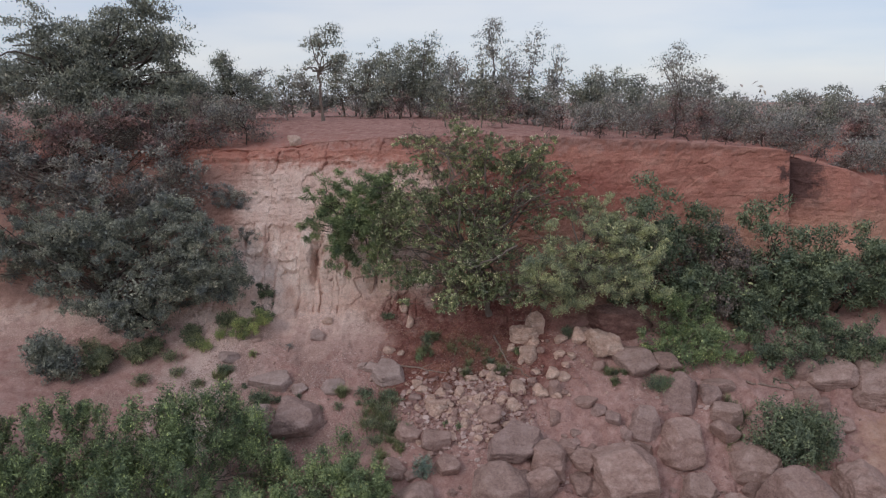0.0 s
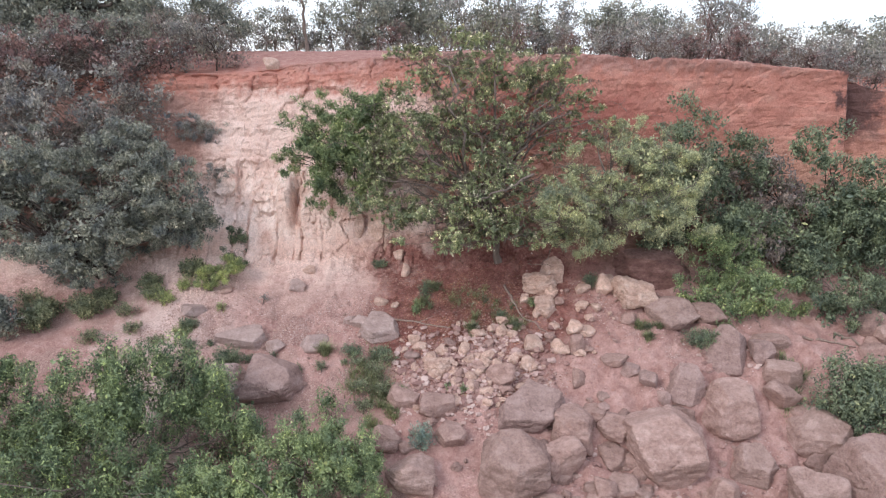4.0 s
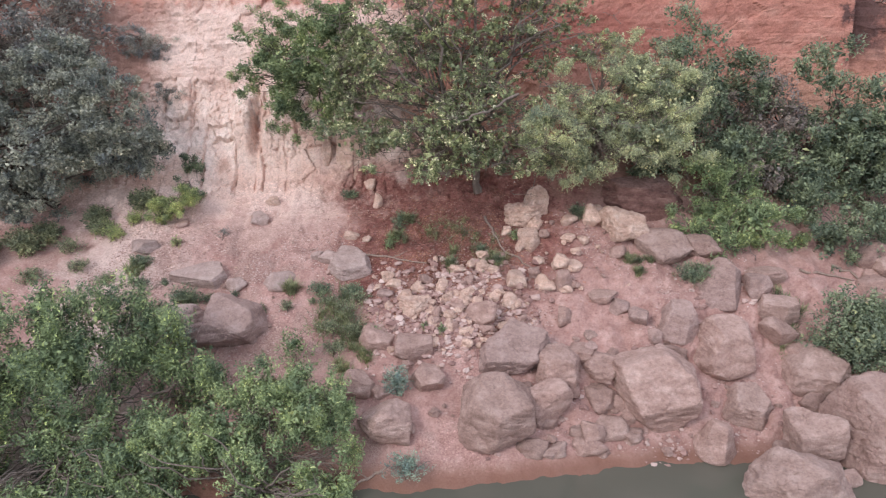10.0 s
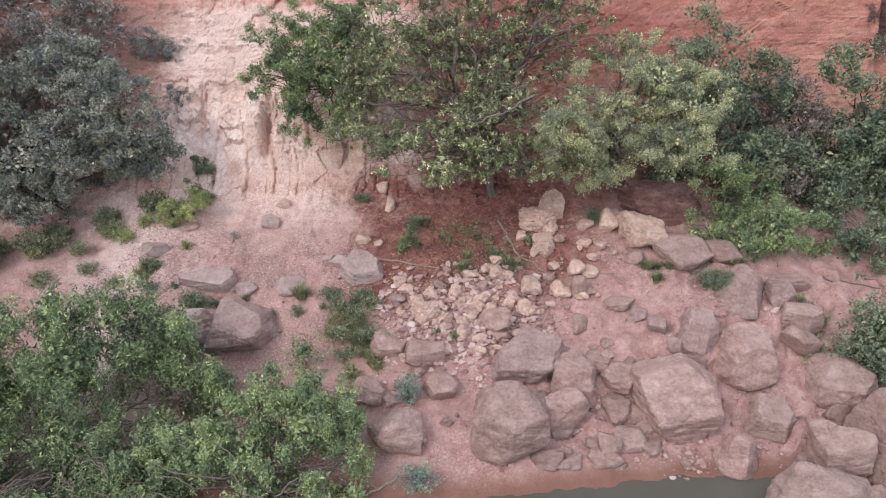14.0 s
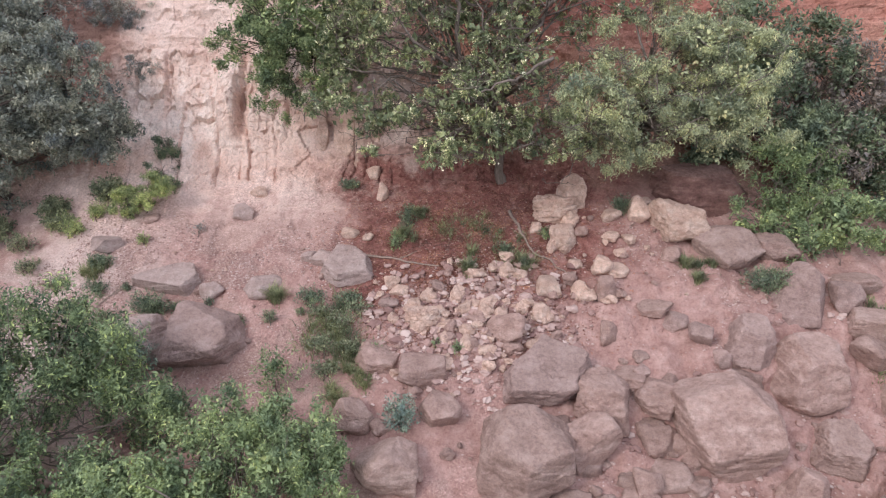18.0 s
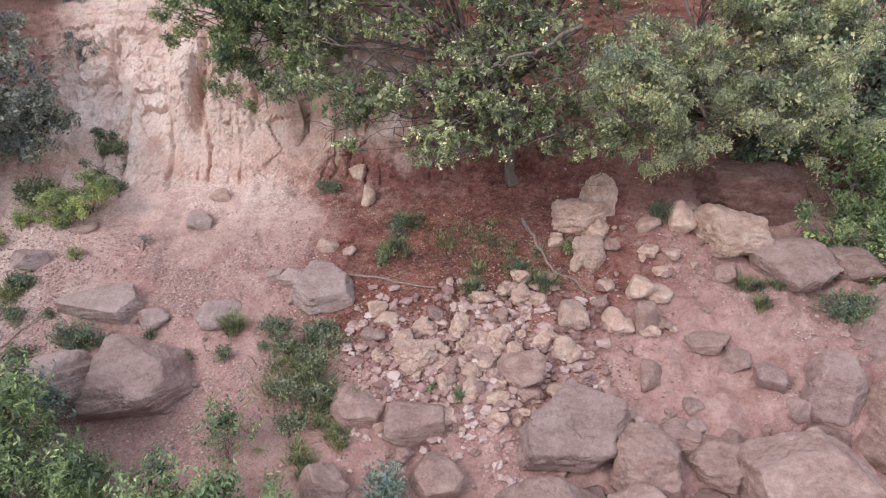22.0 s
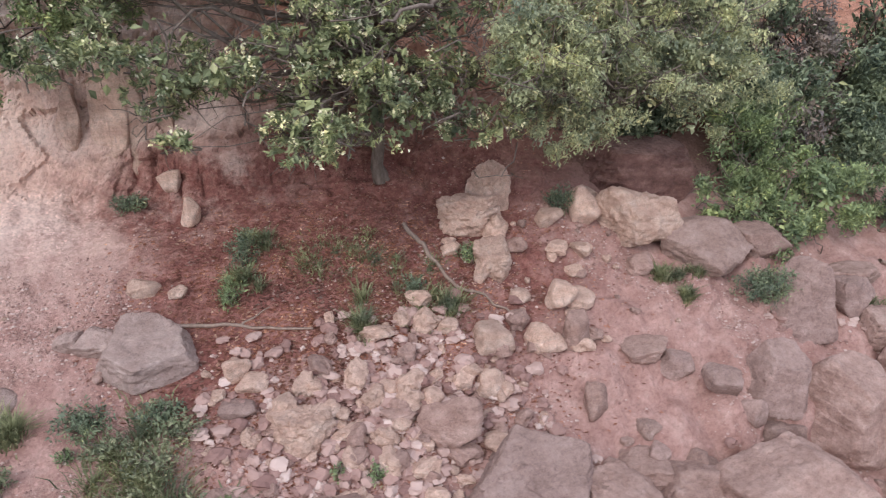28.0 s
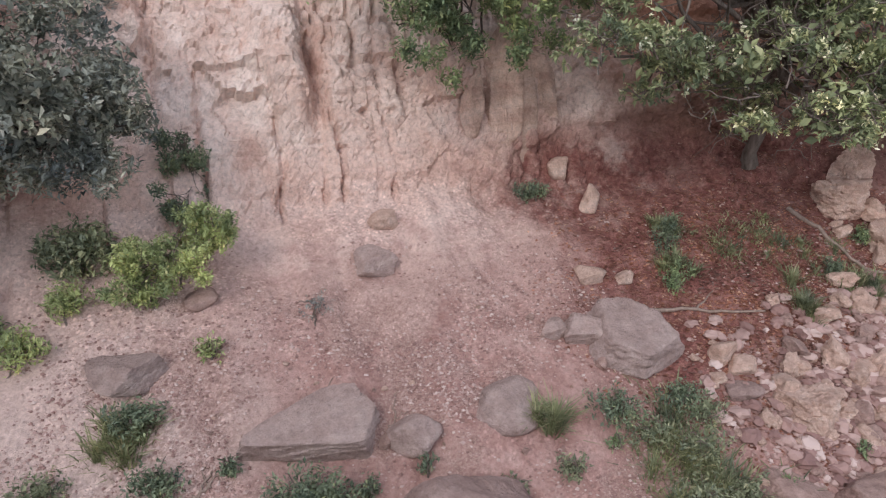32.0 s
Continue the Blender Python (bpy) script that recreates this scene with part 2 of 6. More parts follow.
def cells(a, b, seed):
    """Uneven cells over a plane: each one's own offset (-1 to 1) and the nearness of its edge."""
    ia, ib = np.floor(a).astype(np.int64), np.floor(b).astype(np.int64)
    best, second, own = np.full(len(a), 9.0), np.full(len(a), 9.0), np.zeros(len(a))

    def rnd(i, j, k):
        h = (i * 374761393 + j * 668265263 + (seed * 31 + k) * 69069 + 12345) & 0x7FFFFFFF
        h = ((h ^ (h >> 13)) * 1274126177) & 0x7FFFFFFF
        return ((h ^ (h >> 16)) & 0xFFFF) / 65535.0
    for da in (-1, 0, 1):
        for db in (-1, 0, 1):
            i, j = ia + da, ib + db
            d = (np.abs(i + 0.1 + 0.8 * rnd(i, j, 1) - a) ** 4 + np.abs(j + 0.1 + 0.8 * rnd(i, j, 2) - b) ** 4) ** 0.25
            o = rnd(i, j, 3) * 2 - 1
            closer = d < best
            second = np.where(closer, best, np.minimum(second, d))
            own = np.where(closer, o, own)
            best = np.where(closer, d, best)
    return own, second - best


def smooth(a, lo, hi):
    s = np.clip((a - lo) / (hi - lo), 0, 1)
    return s * s * (3 - 2 * s)


def ground_points(xs):
    """Rows of the sheet for the columns xs: (columns, samples, 3)."""
    sx = np.array([s[0] for s in SECTIONS], float)
    knots = np.array([s[1] for s in SECTIONS])
    soft_x = xs + 0.5 * vnoise(np.stack([xs, xs * 0, xs * 0], 1), 0.5, 3)
    prof = np.stack([[np.interp(soft_x, sx, knots[:, k, c]) for c in (0, 1)] for k in range(knots.shape[1])])   # knots, 2, columns
    rows = []
    for k, n in enumerate(SEG):
        f = np.linspace(0, 1, n, endpoint=False)
        if k == 9:
            f = f ** 2.6
        if k == 8:
            f = f ** 2.0
        if k == 0:
            f = 1 - (1 - f) ** 2.2
        a, b = prof[k], prof[k + 1]
        for v in f:
            rows.append(a + (b - a) * v)
    rows.append(prof[-1])
    arr = np.array(rows)                                   # samples, 2, columns
    ker = np.array([0, 1, 3, 4, 3, 1, 0]) / 12.0           # round the knots a little
    lo, hi = SEG[0] + SEG[1] - 2, sum(SEG[:9]) + 6
    sm = arr.copy()
    for s in range(lo, hi):
        sm[s] = sum(ker[j] * arr[s + j - 3] for j in range(7))
    P = np.empty((len(xs), sm.shape[0], 3))
    P[:, :, 0], P[:, :, 1], P[:, :, 2] = xs[:, None], sm[:, 0, :].T, sm[:, 1, :].T
    d = np.gradient(P[:, :, 1:], axis=1)
    d /= np.maximum(np.linalg.norm(d, axis=2, keepdims=True), 1e-6)
    ny, nz = -d[:, :, 1], d[:, :, 0]                       # outward in the profile's plane
    flat = P.reshape(-1, 3)
    x, y, z = flat.T
    steep = smooth(d[:, :, 1].reshape(-1), 0.55, 0.85)
    near = smooth(y, 18, 24) * (1 - smooth(y, 60, 90)) * (1 - smooth(np.abs(x), 60, 90))
    off = near * (0.16 * (1 - 0.8 * smooth(x, 4, 7) * smooth(z, 8.5, 10)) * vnoise(flat, 0.45, 1, 3) + 0.10 * vnoise(flat, 1.6, 2, 4) + 0.03 * vnoise(flat, 7, 4, 2))
    # the pale cliff: blocks between upright joints and ledges
    wob = np.stack([x, z * 0.5, y * 0.5], 1)
    o1, c1 = cracks(x + 0.45 * vnoise(wob, 0.8, 5, 3), 1.0, 11)
    wx_, wz_ = x + 0.34 * vnoise(flat, 0.9, 21, 5, 0.62), z + 0.38 * vnoise(flat, 0.8, 22, 5, 0.62)
    col_o, col_e = cracks(wx_ + 0.25 * vnoise(flat * (1, 1, 0.35), 0.7, 27, 2), 0.85, 12)
    zz = wz_ * (0.85 + 0.3 * (col_o + 1) / 2) + 3.0 * col_o
    row_o, row_e = cracks(zz, 0.75, 13)
    own = np.sin((np.round(col_o * 997) * 12.9898 + np.round(row_o * 991) * 78.233)) * 43758.5453
    own = (own - np.floor(own)) * 2 - 1                    # each block's own set-back
    o2, e2 = cells(wx_ / 0.95, wz_ / 0.75, 5)
    o3, e3 = cells(wx_ / 0.42, wz_ / 0.30, 6)
    some = smooth(vnoise(flat, 0.55, 24, 2), -0.15, 0.25)
    some2 = smooth(vnoise(flat, 0.6, 28, 2), -0.1, 0.3)
    low = 1 - 0.72 * (1 - smooth(z, 7.6, 8.8))
    high = smooth(z, 9.9, 11.2)
    body = low * (1 - 0.85 * high)
    block = 0.05 * o1 + body * (0.06 * own + 0.20 * o2 + 0.06 * o3)
    block -= (1 - high) * (0.18 * some * np.exp(-(c1 / 0.045) ** 2) + 0.20 * some2 * np.exp(-(col_e / 0.05) ** 2))
    block -= body * (0.09 * np.exp(-(row_e / 0.05) ** 2) * some2 + 0.15 * some * np.exp(-(e2 / 0.05) ** 2) + 0.05 * np.exp(-(e3 / 0.08) ** 2))
    block += high * (0.16 * vnoise(flat * (0.7, 0.7, 3.4), 1.0, 29, 4, 0.6) + 0.05 * vnoise(flat, 3.0, 30, 3))
    block += 0.045 * vnoise(flat, 3.0, 23, 5, 0.65) + 0.022 * vnoise(flat, 17.0, 25, 2)
    block += 0.45 * np.exp(-((x + 7.3) / 0.42) ** 4 - ((z - 9.0) / 1.1) ** 4) - 0.32 * np.exp(-((x + 6.7) / 0.14) ** 2 - ((z - 9.2) / 1.6) ** 4)
    for hx, hz in ((-5.85, 8.05), (-5.35, 8.03), (-6.35, 7.4)):                     # small hollows in the face
        block -= 0.25 * np.exp(-((x - hx) / 0.07) ** 2 - ((z - hz) / 0.05) ** 2)
    pale = (1 - smooth(x, -2.0, -0.5)) * smooth(x, -14, -11) * (1 - smooth(z, 12.0, 14))
    o4, e4 = cells(wx_ / 1.6, wz_ / 1.1, 8)
    rough_face = 0.22 * vnoise(flat * (1, 1, 1.8), 0.9, 9, 5, 0.6) + 0.13 * o4 - 0.05 * np.exp(-(e4 / 0.06) ** 2) + 0.03 * vnoise(flat, 9.0, 35, 3) + 0.05 * vnoise(flat * (4, 1, 0.5), 1.2, 31, 3)
    wall = smooth(x, 4, 7) * smooth(z, 8.5, 9.5)
    strata = 0.05 * vnoise(flat * (0.4, 0.4, 4.5), 1.0, 36, 4, 0.6) + 0.07 * vnoise(flat * (1.6, 1.6, 0.3), 1.0, 37, 3) + 0.05 * vnoise(flat, 2.6, 38, 4, 0.65) + 0.05 * o4
    off += steep * near * (pale * block + (1 - pale) * (rough_face * (1 - wall) + strata * wall))
    # crumbling ledges under the lip on the left, a hard crust on the red wall
    shelf = smooth(z, 13.3, 13.9) * (1 - smooth(z, 15.2, 15.8)) * (1 - smooth(x, -1, 1)) * smooth(d[:, :, 1].reshape(-1), 0.2, 0.5)
    off += near * shelf * 0.35 * (np.abs(vnoise(flat * (0.35, 0.35, 2.4), 1.0, 10, 4)) - 0.2)
    crust = smooth(x, 4, 7) * np.exp(-((z - (15.35 - 0.045 * np.maximum(x - 6, 0))) / 0.22) ** 2) * smooth(d[:, :, 1].reshape(-1), 0.2, 0.6)
    off += near * crust * (0.10 + 0.10 * vnoise(flat, 2.5, 33, 3))
    # lumps of hard earth and half-buried rock on the bank by the boulders
    lumpy = smooth(x, 1.0, 4.0) * smooth(y, 23.2, 24.4) * (1 - smooth(y, 29.0, 31.0)) * (1 - smooth(z, 6.5, 7.5))
    oL, eL = cells(x / 1.15 + 0.3 * vnoise(flat, 1.1, 41, 2), y / 1.0 + 0.3 * vnoise(flat, 1.1, 42, 2), 9)
    off += lumpy * 1.15 * (0.22 * np.abs(vnoise(flat, 0.75, 43, 4)) * 1.6 + 0.20 * np.maximum(oL, -0.2) * smooth(eL, 0.0, 0.35) + 0.09 * vnoise(flat, 3.2, 44, 4, 0.65) + 0.05 * np.abs(vnoise(flat, 6.5, 46, 3, 0.7)) - 0.16)
    # runnels down the pink slope below the pale cliff
    run = (1 - smooth(x, -3, -1.5)) * smooth(x, -13, -10) * smooth(y, 28.5, 30) * (1 - smooth(z, 6.3, 7.0))
    off += run * 0.16 * vnoise(flat * (1.6, 0.5, 0.5), 1.0, 45, 3)
    P[:, :, 1] += ny * off.reshape(ny.shape)
    P[:, :, 2] += nz * off.reshape(nz.shape)
    far = smooth(y, 60, 200).reshape(ny.shape)
    P[:, :, 2] += far * 1.5 * vnoise(flat, 0.012, 7, 2).reshape(ny.shape)
    return P


def sheet(name, xs):
    P = ground_points(xs)
    n, m = P.shape[:2]
    me = bpy.data.meshes.new(name)
    i = (np.arange(n - 1)[:, None] * m + np.arange(m - 1)[None, :]).reshape(-1)
    quads = np.stack([i, i + m, i + m + 1, i + 1], 1)
    me.vertices.add(n * m)
    me.vertices.foreach_set("co", P.reshape(-1).astype(np.float32))
    me.loops.add(len(quads) * 4)
    me.loops.foreach_set("vertex_index", quads.reshape(-1).astype(np.int32))
    me.polygons.add(len(quads))
    me.polygons.foreach_set("loop_start", (np.arange(len(quads)) * 4).astype(np.int32))
    steep = np.gradient(P[:, :, 2], axis=1) / np.maximum(np.abs(np.gradient(P[:, :, 1], axis=1)), 1e-4)
    crisp = (steep[:-1, :-1] > 1.0) & (P[:-1, :-1, 1] < 50)
    me.polygons.foreach_set("use_smooth", ~crisp.reshape(-1))
    me.update(calc_edges=True)
    me.validate()
    return new(name, me), P


XS = np.concatenate([-np.geomspace(400, 46, 14), np.arange(-44, -24, 1.0), np.arange(-24, -14, 0.25), np.arange(-14, -11, 0.085), np.arange(-11, 0.5, 0.05), np.arange(0.5, 14, 0.085),
                     np.arange(14, 26, 0.13), np.arange(26, 44, 0.8), np.geomspace(45, 400, 14)])
ground, GROUND = sheet("ground", XS)
tagged(ground, "pink sandy bank rising to a pale and red earth cliff under a dusty plateau", "ground", kind="structure")


def ground_mat():
    """Pink sand with gravel, pale rock on the cliff's left, orange-red laterite on its right, leaf litter, dusty red plateau."""
    m, nt, b = base_mat("earth", 0.95)
    geo = nt.nodes.new("ShaderNodeNewGeometry")
    sep = nt.nodes.new("ShaderNodeSeparateXYZ")
    nt.links.new(geo.outputs["Position"], sep.inputs[0])
    X, Y, Z = sep.outputs

    def math_(op, a, c, d=None):
        node = nt.nodes.new("ShaderNodeMath")
        node.operation = op
        for s, v in zip(node.inputs, (a, c, d)):
            if v is None:
                continue
            if isinstance(v, (int, float)):
                s.default_value = v
            else:
                nt.links.new(v, s)
        return node.outputs[0]

    def step(v, lo, hi):
        node = nt.nodes.new("ShaderNodeMapRange")
        node.interpolation_type = "SMOOTHSTEP"
        nt.links.new(v, node.inputs[0])
        node.inputs[1].default_value, node.inputs[2].default_value = lo, hi
        return node.outputs[0]

    n1, n2, n3 = tex(nt, 0.35, 5), tex(nt, 2.2, 6, 0.65), tex(nt, 14, 8, 0.75)
    wx = math_("MULTIPLY_ADD", math_("SUBTRACT", n2, 0.5), 3.0, math_("MULTIPLY_ADD", math_("SUBTRACT", n1, 0.5), 7.0, X))
    wz = math_("MULTIPLY_ADD", math_("SUBTRACT", n2, 0.5), 2.4, Z)
    wx2 = math_("MULTIPLY_ADD", math_("SUBTRACT", n2, 0.5), 4.0, math_("MULTIPLY_ADD", math_("SUBTRACT", n1, 0.5), 5.0, X))
    wy2 = math_("MULTIPLY_ADD", math_("SUBTRACT", n2, 0.5), 3.5, math_("MULTIPLY_ADD", math_("SUBTRACT", n1, 0.5), 5.0, Y))
    sand = ramp(nt, [(0.30, (0.32, 0.176, 0.152)), (0.52, (0.43, 0.260, 0.230)), (0.72, (0.54, 0.365, 0.325))])
    nt.links.new(n2, sand.inputs["Fac"])
    pale = ramp(nt, [(0.28, (0.52, 0.305, 0.245)), (0.40, (0.71, 0.505, 0.43)), (0.58, (0.84, 0.68, 0.61))])
    nt.links.new(tex(nt, 0.9, 6, 0.6, stretch=(1, 1, 0.6)), pale.inputs["Fac"])
    red = ramp(nt, [(0.22, (0.33, 0.132, 0.102)), (0.5, (0.455, 0.203, 0.157)), (0.80, (0.57, 0.31, 0.245))])
    nt.links.new(tex(nt, 0.8, 7, 0.6, stretch=(1.0, 1.0, 1.9)), red.inputs["Fac"])
    dust = ramp(nt, [(0.35, (0.29, 0.140, 0.118)), (0.65, (0.46, 0.265, 0.228))])
    nt.links.new(n2, dust.inputs["Fac"])
    litter = ramp(nt, [(0.36, (0.13, 0.048, 0.042)), (0.50, (0.235, 0.095, 0.080)), (0.66, (0.40, 0.215, 0.18))])
    nt.links.new(tex(nt, 5, 9, 0.85), litter.inputs["Fac"])
    gravelly = mixc(nt, (0.30, 0.175, 0.15), (0.50, 0.355, 0.31), step(tex(nt, 30, 4, 0.9), 0.42, 0.62))
    sandy = mixc(nt, sand.outputs[0], gravelly, math_("MULTIPLY", step(tex(nt, 0.55, 5, 0.6), 0.47, 0.60), math_("SUBTRACT", 0.85, step(wx, -1.0, 3.0))))
    is_red = step(wx, -1.4, 1.0)
    sandy = mixc(nt, sandy, (0.66, 0.52, 0.47), math_("MULTIPLY", math_("MULTIPLY", step(wx, -14.5, -12.0), math_("SUBTRACT", 1.0, step(wx, -10.5, -8.0))), 0.7))
    sandy = mixc(nt, sandy, (0.60, 0.418, 0.368), math_("MULTIPLY", math_("MULTIPLY", step(wz, 4.4, 6.2), math_("SUBTRACT", 1.0, step(wx, -3.4, -1.0))), 0.75))
    stain = ramp(nt, [(0.56, (0, 0, 0)), (0.70, (1, 1, 1))])
    nt.links.new(tex(nt, 0.7, 6, 0.7), stain.inputs["Fac"])
    peach = mixc(nt, pale.outputs[0], (0.62, 0.42, 0.36), math_("MULTIPLY_ADD", step(wz, 9.6, 11.0), 0.5, math_("MULTIPLY", step(wx, -7.2, -5.6), 0.25)))
    peach = mixc(nt, peach, (0.40, 0.275, 0.235), math_("MULTIPLY", stain.outputs[0], 0.55))
    col = mixc(nt, sandy, peach, math_("MULTIPLY", step(wz, 5.5, 7.0), math_("SUBTRACT", 1.0, is_red)))
    col = mixc(nt, col, (0.40, 0.235, 0.195), math_("MULTIPLY", step(wz, 6.0, 7.2), math_("SUBTRACT", 1.0, step(wx, -12.2, -10.0))))
    wall_red = mixc(nt, red.outputs[0], (0.34, 0.118, 0.095), math_("MULTIPLY", math_("SUBTRACT", 1.0, step(wx, 8.5, 13.0)), 0.6))
    col = mixc(nt, col, wall_red, math_("MULTIPLY", is_red, step(wz, 8.0, 9.4)))
    col = mixc(nt, col, (0.25, 0.135, 0.105), math_("MULTIPLY", math_("MULTIPLY", is_red, step(wz, 6.0, 7.2)), math_("SUBTRACT", 1.0, step(wz, 8.0, 9.4))))
    # rusty streaks at the pale cliff's foot
    col = mixc(nt, col, (0.62, 0.37, 0.30), math_("MULTIPLY", math_("MULTIPLY", step(wz, 6.2, 6.8), math_("SUBTRACT", 1.0, step(wz, 7.0, 8.2))), math_("MULTIPLY", step(n1, 0.46, 0.6), 0.4)))
    # pale foot of the red wall
    col = mixc(nt, col, (0.60, 0.36, 0.26), math_("MULTIPLY", math_("MULTIPLY", is_red, step(wz, 8.0, 9.4)), math_("MULTIPLY", math_("SUBTRACT", 1.0, step(wz, 9.8, 12.4)), 0.55)))
    # leaf litter below the big tree
    lx = math_("MULTIPLY", step(wx2, -4.0, -1.6), math_("SUBTRACT", 1.0, step(wx2, 4.6, 7.0)))
    ly = math_("MULTIPLY", step(wy2, 28.2, 29.4), math_("SUBTRACT", 1.0, step(Z, 7.0, 8.2)))
    col = mixc(nt, col, litter.outputs[0], math_("MULTIPLY", math_("MULTIPLY", lx, ly), math_("MULTIPLY_ADD", step(tex(nt, 1.3, 6, 0.7), 0.48, 0.66), -0.5, 1.0)))
    top = step(wz, 13.2, 14.4)
    left_red = mixc(nt, red.outputs[0], dust.outputs[0], step(wz, 14.3, 15.4))
    col = mixc(nt, col, left_red, top)
    # near-black brown over the upper face of the second wall
    wall_dark = math_("MULTIPLY", math_("MULTIPLY", step(wx2, 18.2, 18.9), math_("SUBTRACT", 1.0, step(wx2, 20.4, 22.0))), math_("MULTIPLY", step(wz, 10.8, 12.4), math_("SUBTRACT", 1.0, step(Y, 37.9, 38.6))))
    col = mixc(nt, col, (0.085, 0.05, 0.048), math_("MULTIPLY", wall_dark, 0.9))
    g = ramp(nt, [(0.32, (0.64, 0.62, 0.62)), (0.5, (1.0, 0.99, 0.98)), (0.68, (1.20, 1.21, 1.21))])
    nt.links.new(n3, g.inputs["Fac"])
    col = mixc(nt, col, g.outputs[0], 0.85, "MULTIPLY")
    # gravel specks
    vor = nt.nodes.new("ShaderNodeTexVoronoi")
    vor.inputs["Scale"].default_value = 24.0
    nt.links.new(nt.nodes.new("ShaderNodeTexCoord").outputs["Object"], vor.inputs["Vector"])
    sepc = nt.nodes.new("ShaderNodeSeparateColor")
    nt.links.new(vor.outputs["Color"], sepc.inputs[0])
    speck = ramp(nt, [(0.0, (0.74, 0.70, 0.70)), (0.5, (1.0, 1.0, 1.0)), (0.86, (1.06, 1.06, 1.06)), (1.0, (1.42, 1.45, 1.46))])
    nt.links.new(sepc.outputs[0], speck.inputs["Fac"])
    col = mixc(nt, col, speck.outputs[0], math_("MULTIPLY", math_("MULTIPLY", step(n1, 0.38, 0.58), math_("SUBTRACT", 1.0, step(wx2, 1.5, 4.5))), math_("SUBTRACT", 0.85, step(wz, 6.2, 7.4))), "MULTIPLY")
    # yellowish soil on the far bank
    yel = math_("MULTIPLY", math_("MULTIPLY", step(wx2, 17.6, 19.2), math_("SUBTRACT", 1.0, step(wx2, 21.0, 22.6))), math_("MULTIPLY", step(wy2, 25.6, 26.6), math_("SUBTRACT", 1.0, step(wy2, 27.6, 28.6))))
    col = mixc(nt, col, (0.60, 0.40, 0.22), math_("MULTIPLY", yel, 0.22))
    # damp edge by the water
    wet = math_("SUBTRACT", 1.0, step(Z, 0.75, 1.15))
    col = mixc(nt, col, (0.20, 0.095, 0.065), math_("MULTIPLY", wet, 0.85))
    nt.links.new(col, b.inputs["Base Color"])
    crk = nt.nodes.new("ShaderNodeTexVoronoi")
    crk.feature = "DISTANCE_TO_EDGE"
    crk.inputs["Scale"].default_value = 2.6
    warp = nt.nodes.new("ShaderNodeVectorMath")
    warp.operation = "ADD"
    wcol = nt.nodes.new("ShaderNodeTexNoise")
    wcol.inputs["Scale"].default_value = 1.8
    tco = nt.nodes.new("ShaderNodeTexCoord").outputs["Object"]
    nt.links.new(tco, wcol.inputs["Vector"])
    nt.links.new(tco, warp.inputs[0])
    nt.links.new(wcol.outputs["Color"], warp.inputs[1])
    nt.links.new(warp.outputs[0], crk.inputs["Vector"])
    crack = math_("MULTIPLY", step(crk.outputs["Distance"], 0.0, 0.035), step(wz, 6.2, 7.0))
    h = math_("ADD", math_("ADD", math_("MULTIPLY", n3, 0.9), n2), math_("MULTIPLY", crack, 0.45))
    bump(nt, b, h, 0.7, 0.06)
    return m


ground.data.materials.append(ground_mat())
GY = GROUND[:, :, 1]
GZ = GROUND[:, :, 2]


def height(x, y):
    """The ground's height at (x, y)."""
    c = int(np.clip(np.searchsorted(XS, x), 1, len(XS) - 1))
    f = (x - XS[c - 1]) / (XS[c] - XS[c - 1])
    vals = [np.interp(y, np.maximum.accumulate(GY[k]), GZ[k]) for k in (c - 1, c)]
    return float(vals[0] + (vals[1] - vals[0]) * f)


# ---- the river ----
def water_mat():
    m, nt, b = base_mat("river_water", 0.08)
    b.inputs["Base Color"].default_value = (0.105, 0.100, 0.080, 1)
    b.inputs["Specular IOR Level"].default_value = 0.5
    bump(nt, b, tex(nt, 2.5, 3, 0.5), 0.08, 0.05)
    return m


me = bpy.data.meshes.new("water")
me.from_pydata([(-400, -90, 0.7), (400, -90, 0.7), (400, 27, 0.7), (-400, 27, 0.7)], [], [(0, 1, 2, 3)])
water = tagged(new("water", me), "still grey-green river water at the foot of the bank", "water", kind="structure")
me.materials.append(water_mat())


# ---- shared builders ----
def mesh_of(name, verts, faces, mat, smooth_shade=False):
    me = bpy.data.meshes.new(name)
    verts = np.asarray(verts, np.float32)
    faces = np.asarray(faces, np.int32)
    k = faces.shape[1]
    me.vertices.add(len(verts))
    me.vertices.foreach_set("co", verts.reshape(-1))
    me.loops.add(faces.size)
    me.loops.foreach_set("vertex_index", faces.reshape(-1))
    me.polygons.add(len(faces))
    me.polygons.foreach_set("loop_start", (np.arange(len(faces)) * k).astype(np.int32))
    me.polygons.foreach_set("use_smooth", np.full(len(faces), smooth_shade, bool))
    me.update(calc_edges=True)
    me.materials.append(mat)
    return me


def part(name, me, parent, label=""):
    ob = new(name, me)
    ob.parent = parent
    return tagged(ob, label)


SPHERES = {}


def sphere(level):
    if level not in SPHERES:
        bm = bmesh.new()
        bmesh.ops.create_icosphere(bm, subdivisions=level, radius=1.0)
        v = np.array([p.co[:] for p in bm.verts])
        f = np.array([[q.index for q in t.verts] for t in bm.faces])
        bm.free()
        SPHERES[level] = (v, f)
    return SPHERES[level]


